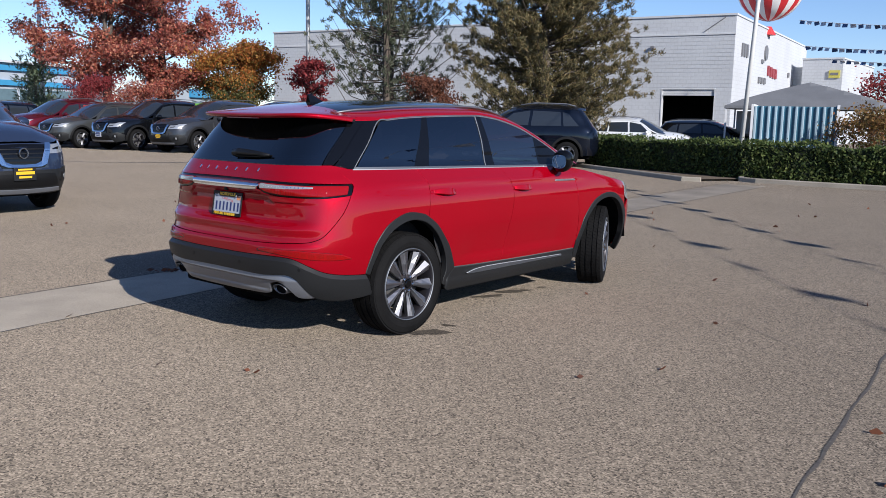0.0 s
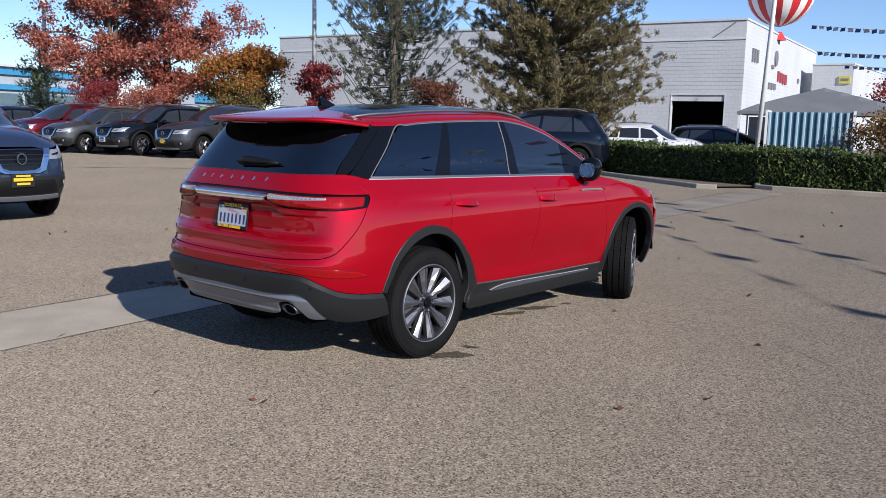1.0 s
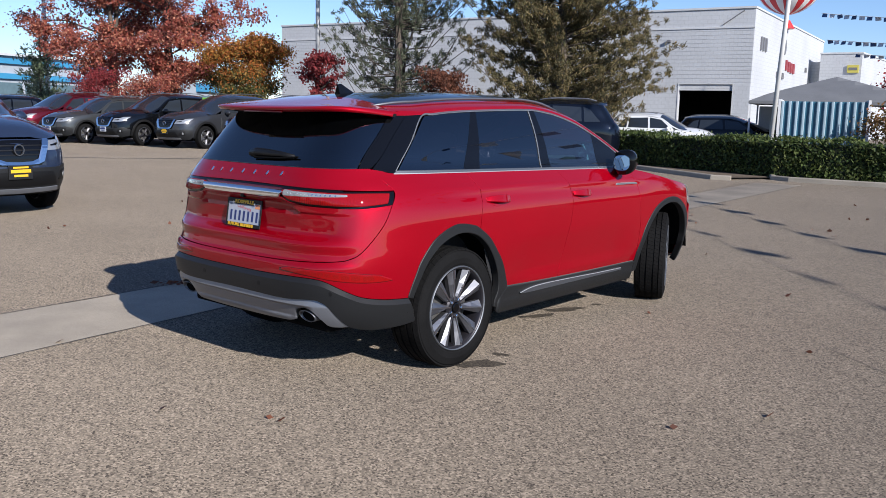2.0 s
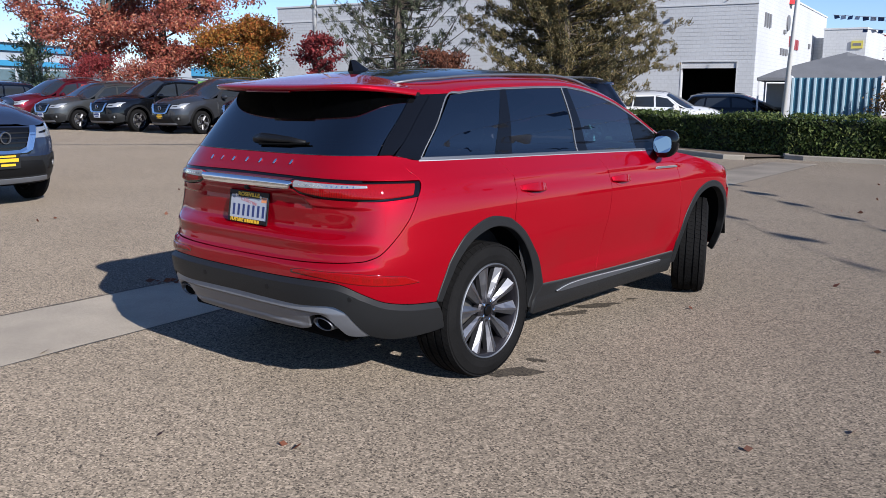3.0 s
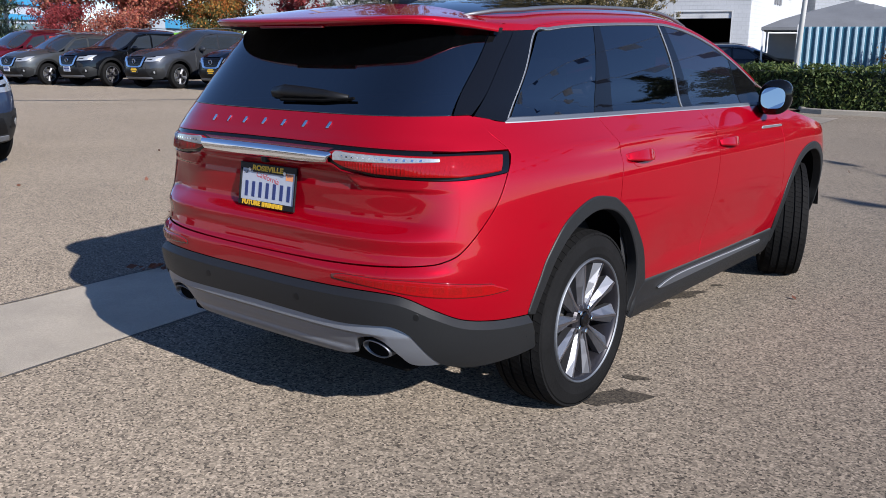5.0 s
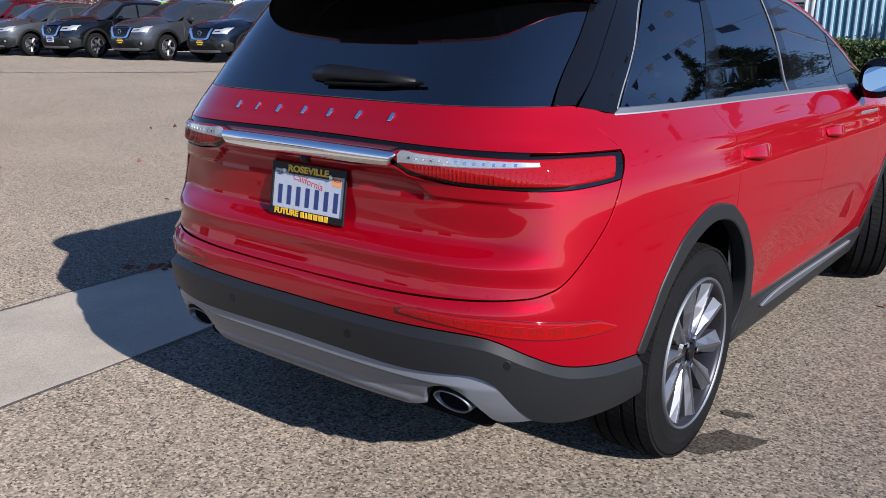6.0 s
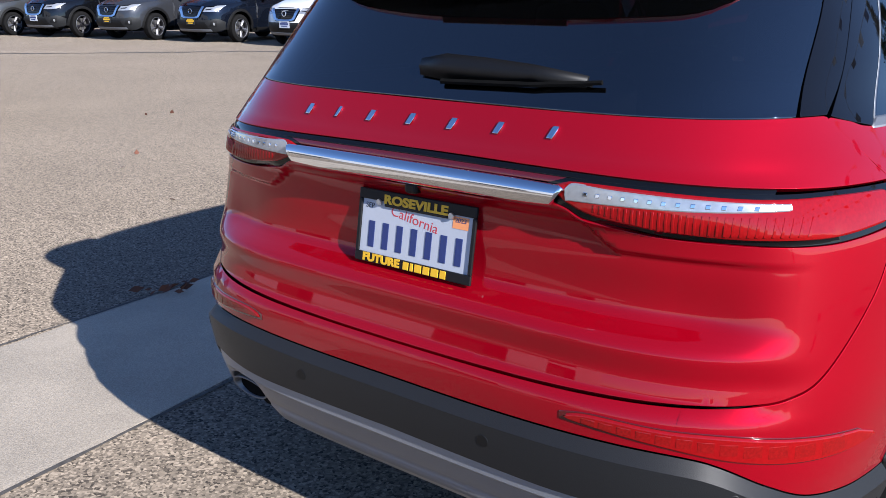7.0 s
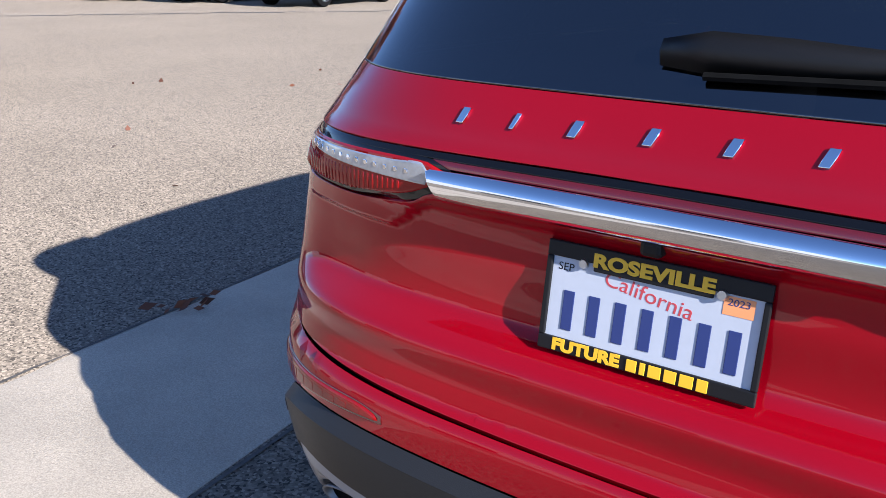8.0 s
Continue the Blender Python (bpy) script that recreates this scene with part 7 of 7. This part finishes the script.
        fg = [[fr(.56, .42), F(4.42, .42)], [F(4.42, .42), F(4.42, .55)], [F(4.42, .55), fr(.60, .52)], [fr(.60, .52), fr(.56, .42)]]
        panel("fog_pocket", B, f(fg), M_BLACK, car, h=.05, off=.011, front=True)
        q0 = fr(.66, .475)[0]
        c = [(q0 + .034 * math.cos(k * math.tau / 16), .475 + .034 * math.sin(k * math.tau / 16)) for k in range(17)]
        panel("fog_lamp", B, f([c]), M_LENS_CLEAR, car, h=.04, off=.017, front=True)
    rs = [[(0, 1.16), B.rear(.55, 1.15)], [B.rear(.55, 1.15), B.rear(.45, 1.48)], [B.rear(.45, 1.48), (0, 1.50)]]
    panel("rear_window", B, [*rs, *[mirrored(r) for r in rs[::-1]]], M_CARGLASS, car, h=.08, off=.002)
    ze2 = curve_table([(.45, 1.53), (1.0, 1.56), (1.9, 1.565), (2.45, 1.50), (2.72, 1.36), (2.95, 1.20), (3.3, 1.06)])
    zc2 = curve_table([(.45, 1.60), (1.0, 1.68), (1.9, 1.70), (2.4, 1.655), (2.8, 1.49), (3.3, 1.24), (3.6, 1.12)])

    def top(fx, yy):
        z0, z1 = float(ze2(yy)), float(zc2(yy))
        w = float(B.half(yy, z0)) * 1.002
        return Vector((fx * w, yy, z0 + (z1 - z0) * (1 - abs(fx) ** 2.6)))
    grid_part("roof", lambda u, v: top(-1 + 2 * u, .45 + v * 1.98), 16, 16, body_mat, car)
    grid_part("windscreen", lambda u, v: top(-.93 + 1.86 * u, 2.43 + v * 1.14), 16, 10, M_CARGLASS, car)
    for s in (1, -1):
        grid_part("screen_pillar", lambda u, v: top(s * (.93 + .07 * u), 2.43 + v * 1.14), 3, 12, body_mat, car)
        bm = bmesh.new()
        tube(bm, [(s * .56, .75, 1.655), (s * .57, 1.0, 1.71), (s * .58, 1.9, 1.725), (s * .57, 2.3, 1.665)], .014, 6)
        part("roof_rail", bm, M_BRIGHT, car)
    zh = curve_table([(3.2, 1.066), (3.5, 1.036), (3.9, .986), (4.25, .936), (4.52, .89)])
    zm = curve_table([(3.2, 1.19), (3.6, 1.165), (4.0, 1.115), (4.35, 1.025), (4.56, .905)])

    def hood(u, v):
        yy = 3.24 + v * 1.30
        w = float(B.half(yy, float(zh(yy))))
        fx = -1 + 2 * u
        ridge = .018 * math.exp(-((abs(fx) - .55) / .12) ** 2) * (1 - v * .6)
        return Vector((fx * w, yy, float(zh(yy)) + (float(zm(yy)) - float(zh(yy))) * (1 - abs(fx) ** 2.4) + ridge))
    grid_part("bonnet", hood, 20, 14, body_mat, car)
    # grille with a bright V, intake, bumper strip
    def fpanel(nm, runs, m, parent=car, **k):
        return panel(nm, B, [*runs, *[mirrored(r) for r in runs[::-1]]], m, parent, front=True, **k)
    gr = fpanel("grille", [[(0, .885), fr(.43, .875)], [fr(.43, .875), fr(.42, .79), fr(.30, .60)], [fr(.30, .60), (0, .585)]], M_BLACKGLOSS, h=.06, off=.003)
    for k in range(4):
        z = .66 + k * .052
        w = .25 + k * .028
        fpanel("grille_bar", [[(0, z + .012), fr(w, z + .012)], [fr(w, z + .012), fr(w, z)], [fr(w, z), (0, z)]], M_BLACK, gr, h=.06, off=.008, depth=.01)
    bm = bmesh.new()
    P3 = [B.place(np.array([fr(xx, z)[0]]), np.array([z]), .02, True)[0][0] for xx, z in ((.385, .872), (.355, .80), (.285, .655), (.20, .625), (0, .618))]
    pts = [tuple(p) for p in P3] + [(-p[0], p[1], p[2]) for p in P3[-2::-1]]
    rows = []
    for p in pts:
        rows.append([bm.verts.new((p[0] + dx, p[1] + dy, p[2] + dz)) for dx, dy, dz in ((-.036, 0, .018), (.036, 0, .018), (.036, .014, -.014), (-.036, .014, -.014))])
    for q, w in zip(rows, rows[1:]):
        for i in range(4):
            bm.faces.new((q[i], q[(i + 1) % 4], w[(i + 1) % 4], w[i]))
    bm.faces.new(rows[0])
    bm.faces.new(rows[-1][::-1])
    part("bright_grille_bow", bm, M_CHROME, car, "bright U-shaped grille bow")
    bm = bmesh.new()
    rr_ = []
    for k in range(20):
        aa = k * math.tau / 20
        rr_.append([bm.verts.new((rad * math.cos(aa), 4.655 + yo, .775 + rad * math.sin(aa))) for rad, yo in ((.070, 0), (.066, .012), (.054, .012), (.050, 0))])
    for k in range(20):
        q, w = rr_[k], rr_[(k + 1) % 20]
        for i in range(3):
            bm.faces.new((q[i], q[i + 1], w[i + 1], w[i]))
    part("badge_ring", bm, M_CHROME, gr, "plain round bright badge")
    fpanel("lower_intake", [[(0, .53), fr(.46, .52)], [fr(.46, .52), fr(.54, .37)], [fr(.54, .37), (0, .36)]], M_BLACK, h=.06, off=.011)
    fpanel("lower_bumper", [[(0, .57), fr(.55, .57), F(4.42, .60), F(4.20, .52)], [F(4.20, .52), F(4.19, .34)], [F(4.19, .34), fr(.55, .275), (0, .27)]], M_CLAD, h=.06, off=.006, label="dark grey plastic lower bumper")
    fpanel("bumper_strip", [[(0, .335), fr(.56, .345)], [fr(.56, .345), fr(.58, .30)], [fr(.58, .30), (0, .285)]], M_SILVER, h=.06, off=.016)
    bm = bmesh.new()
    box(bm, -.155, 4.655, .445, .155, 4.675, .605, bevel=.004)
    pl = part("front_plate", bm, M_DEALER, car)
    for k, (w, z0, z1) in enumerate(((.10, .57, .59), (.13, .52, .557), (.09, .475, .50))):
        bm = bmesh.new()
        box(bm, -w, 4.6755, z0, w, 4.678, z1)
        part("plate_bar", bm, M_YELLOW, pl)
    if tag is not None:
        grid_part("price_tag", lambda u, v: top(.12 + .42 * u, 2.50 + .10 * v) + Vector((0, .004, .008)), 4, 2, tag, car, "bright windscreen price tag")
    for xx in (.785, -.785):
        for yy in (yr, yfz):
            add_wheel(WHEEL_LOW, car, xx, yy, hz, 0, 17 if xx > 0 else 40, rim_mat=wheel_mat, nuts=False)
    bm = bmesh.new()
    box(bm, -.62, .3, .24, .62, 4.4, .75, bevel=.02)
    box(bm, -.84, 1.45, .24, .84, 3.2, .5, bevel=.02)
    box(bm, -.7, .5, .5, .7, 3.3, 1.05, bevel=.02)
    part("underbody", bm, M_UNDER, car)
    return car


def recolour(car, old, fresh):
    for o in car.children_recursive:
        if o.type == "MESH" and o.data.materials and o.data.materials[0] is old:
            o.material_slots[0].link = "OBJECT"
            o.material_slots[0].material = fresh
    return car


P_GREY = paint("gunmetal_paint", (0.038, 0.040, 0.046), coat=1.0)
P_BLUEGREY = paint("blue_grey_paint", (0.028, 0.042, 0.082), coat=1.0)
P_BLACK = paint("black_paint", (0.005, 0.0055, 0.007), coat=1.0)
P_NAVY = paint("dark_navy_paint", (0.005, 0.007, 0.013), coat=1.0)
P_MAROON = paint("maroon_paint", (0.085, 0.007, 0.013), coat=1.0)
P_SILVER = paint("grey_silver_paint", (0.055, 0.058, 0.06), coat=1.0)
P_WHITE = mat("white_paint", (0.72, 0.73, 0.74), rough=0.3, coat=1.0, stain=0.03)

ROW = "row of parked cars"
near = parked_suv("parked_car", -7.6, 2.15, -86, P_BLUEGREY, "blue-grey compact SUV with a bright bowed grille facing the lane")
near.matrix_world = pose(-7.48 - math.sin(radians(86)) * 4.74, 2.15 - math.cos(radians(86)) * 4.74, 0, 0, 0, -86) @ Matrix.Diagonal((1.03, 1.03, 1.15, 1))


def another(label, x, y, yaw, fresh, plate_m=None, tag=None, scale=(1.04, 1.03, .97), group=ROW, rim=None):
    a = radians(yaw)
    c = copy_thing(near, pose(x + math.sin(a) * 4.6 * scale[1], y - math.cos(a) * 4.6 * scale[1], 0, 0, 0, yaw) @ Matrix.Diagonal((*scale, 1)))
    tagged(c, label, "car", group=group)
    recolour(c, P_BLUEGREY, fresh)
    if plate_m is not M_YELLOW:
        recolour(c, M_DEALER, M_PLATE)
        recolour(c, M_YELLOW, M_PLATE_BLUE)
    if rim is not None:
        recolour(c, M_RIM, rim)
    if tag is not None:
        bm = bmesh.new()
        box(bm, .10, 2.585, 1.535, .52, 2.60, 1.585)
        o = part("price_tag", bm, tag, c, "bright windscreen price tag")
    return c


HEAD = math.degrees(math.atan2(-.12, -.993))
another("gunmetal grey SUV with a green windscreen tag in the row", -22.6, 14.0, HEAD, P_GREY, M_YELLOW, M_GREENTAG)
another("black SUV with black wheels in the row", -25.4, 13.3, HEAD, P_BLACK, rim=M_RIMDARK)
another("low grey silver hatchback in the row", -27.9, 12.5, HEAD, P_SILVER, tag=M_REDTAG, scale=(1, .98, .90))
another("maroon SUV in the row", -31.2, 12.6, HEAD + 4, P_MAROON)
another("dark grey saloon at the end of the row", -34.2, 11.0, HEAD, P_NAVY, scale=(1, 1, .9))
another("dark saloon far along the row", -37.2, 10.0, HEAD, P_BLACK, scale=(1, 1, .88))
another("dark navy SUV in the row", -19.9, 14.9, HEAD, P_NAVY, M_YELLOW)
another("white SUV in the row", -16.5, 15.3, HEAD, P_WHITE)
another("black SUV parked beside the pines", -12.9, 18.2, 120, P_NAVY, scale=(1.04, 1.03, .98), group="cars by the hedge")
another("white van behind the hedge", -8.8, 27.1, -75, P_WHITE, scale=(1, .82, .80), group="cars by the hedge")
another("dark saloon behind the hedge", -7.0, 30.6, -75, P_BLACK, scale=(1, 1, .78), group="cars by the hedge")
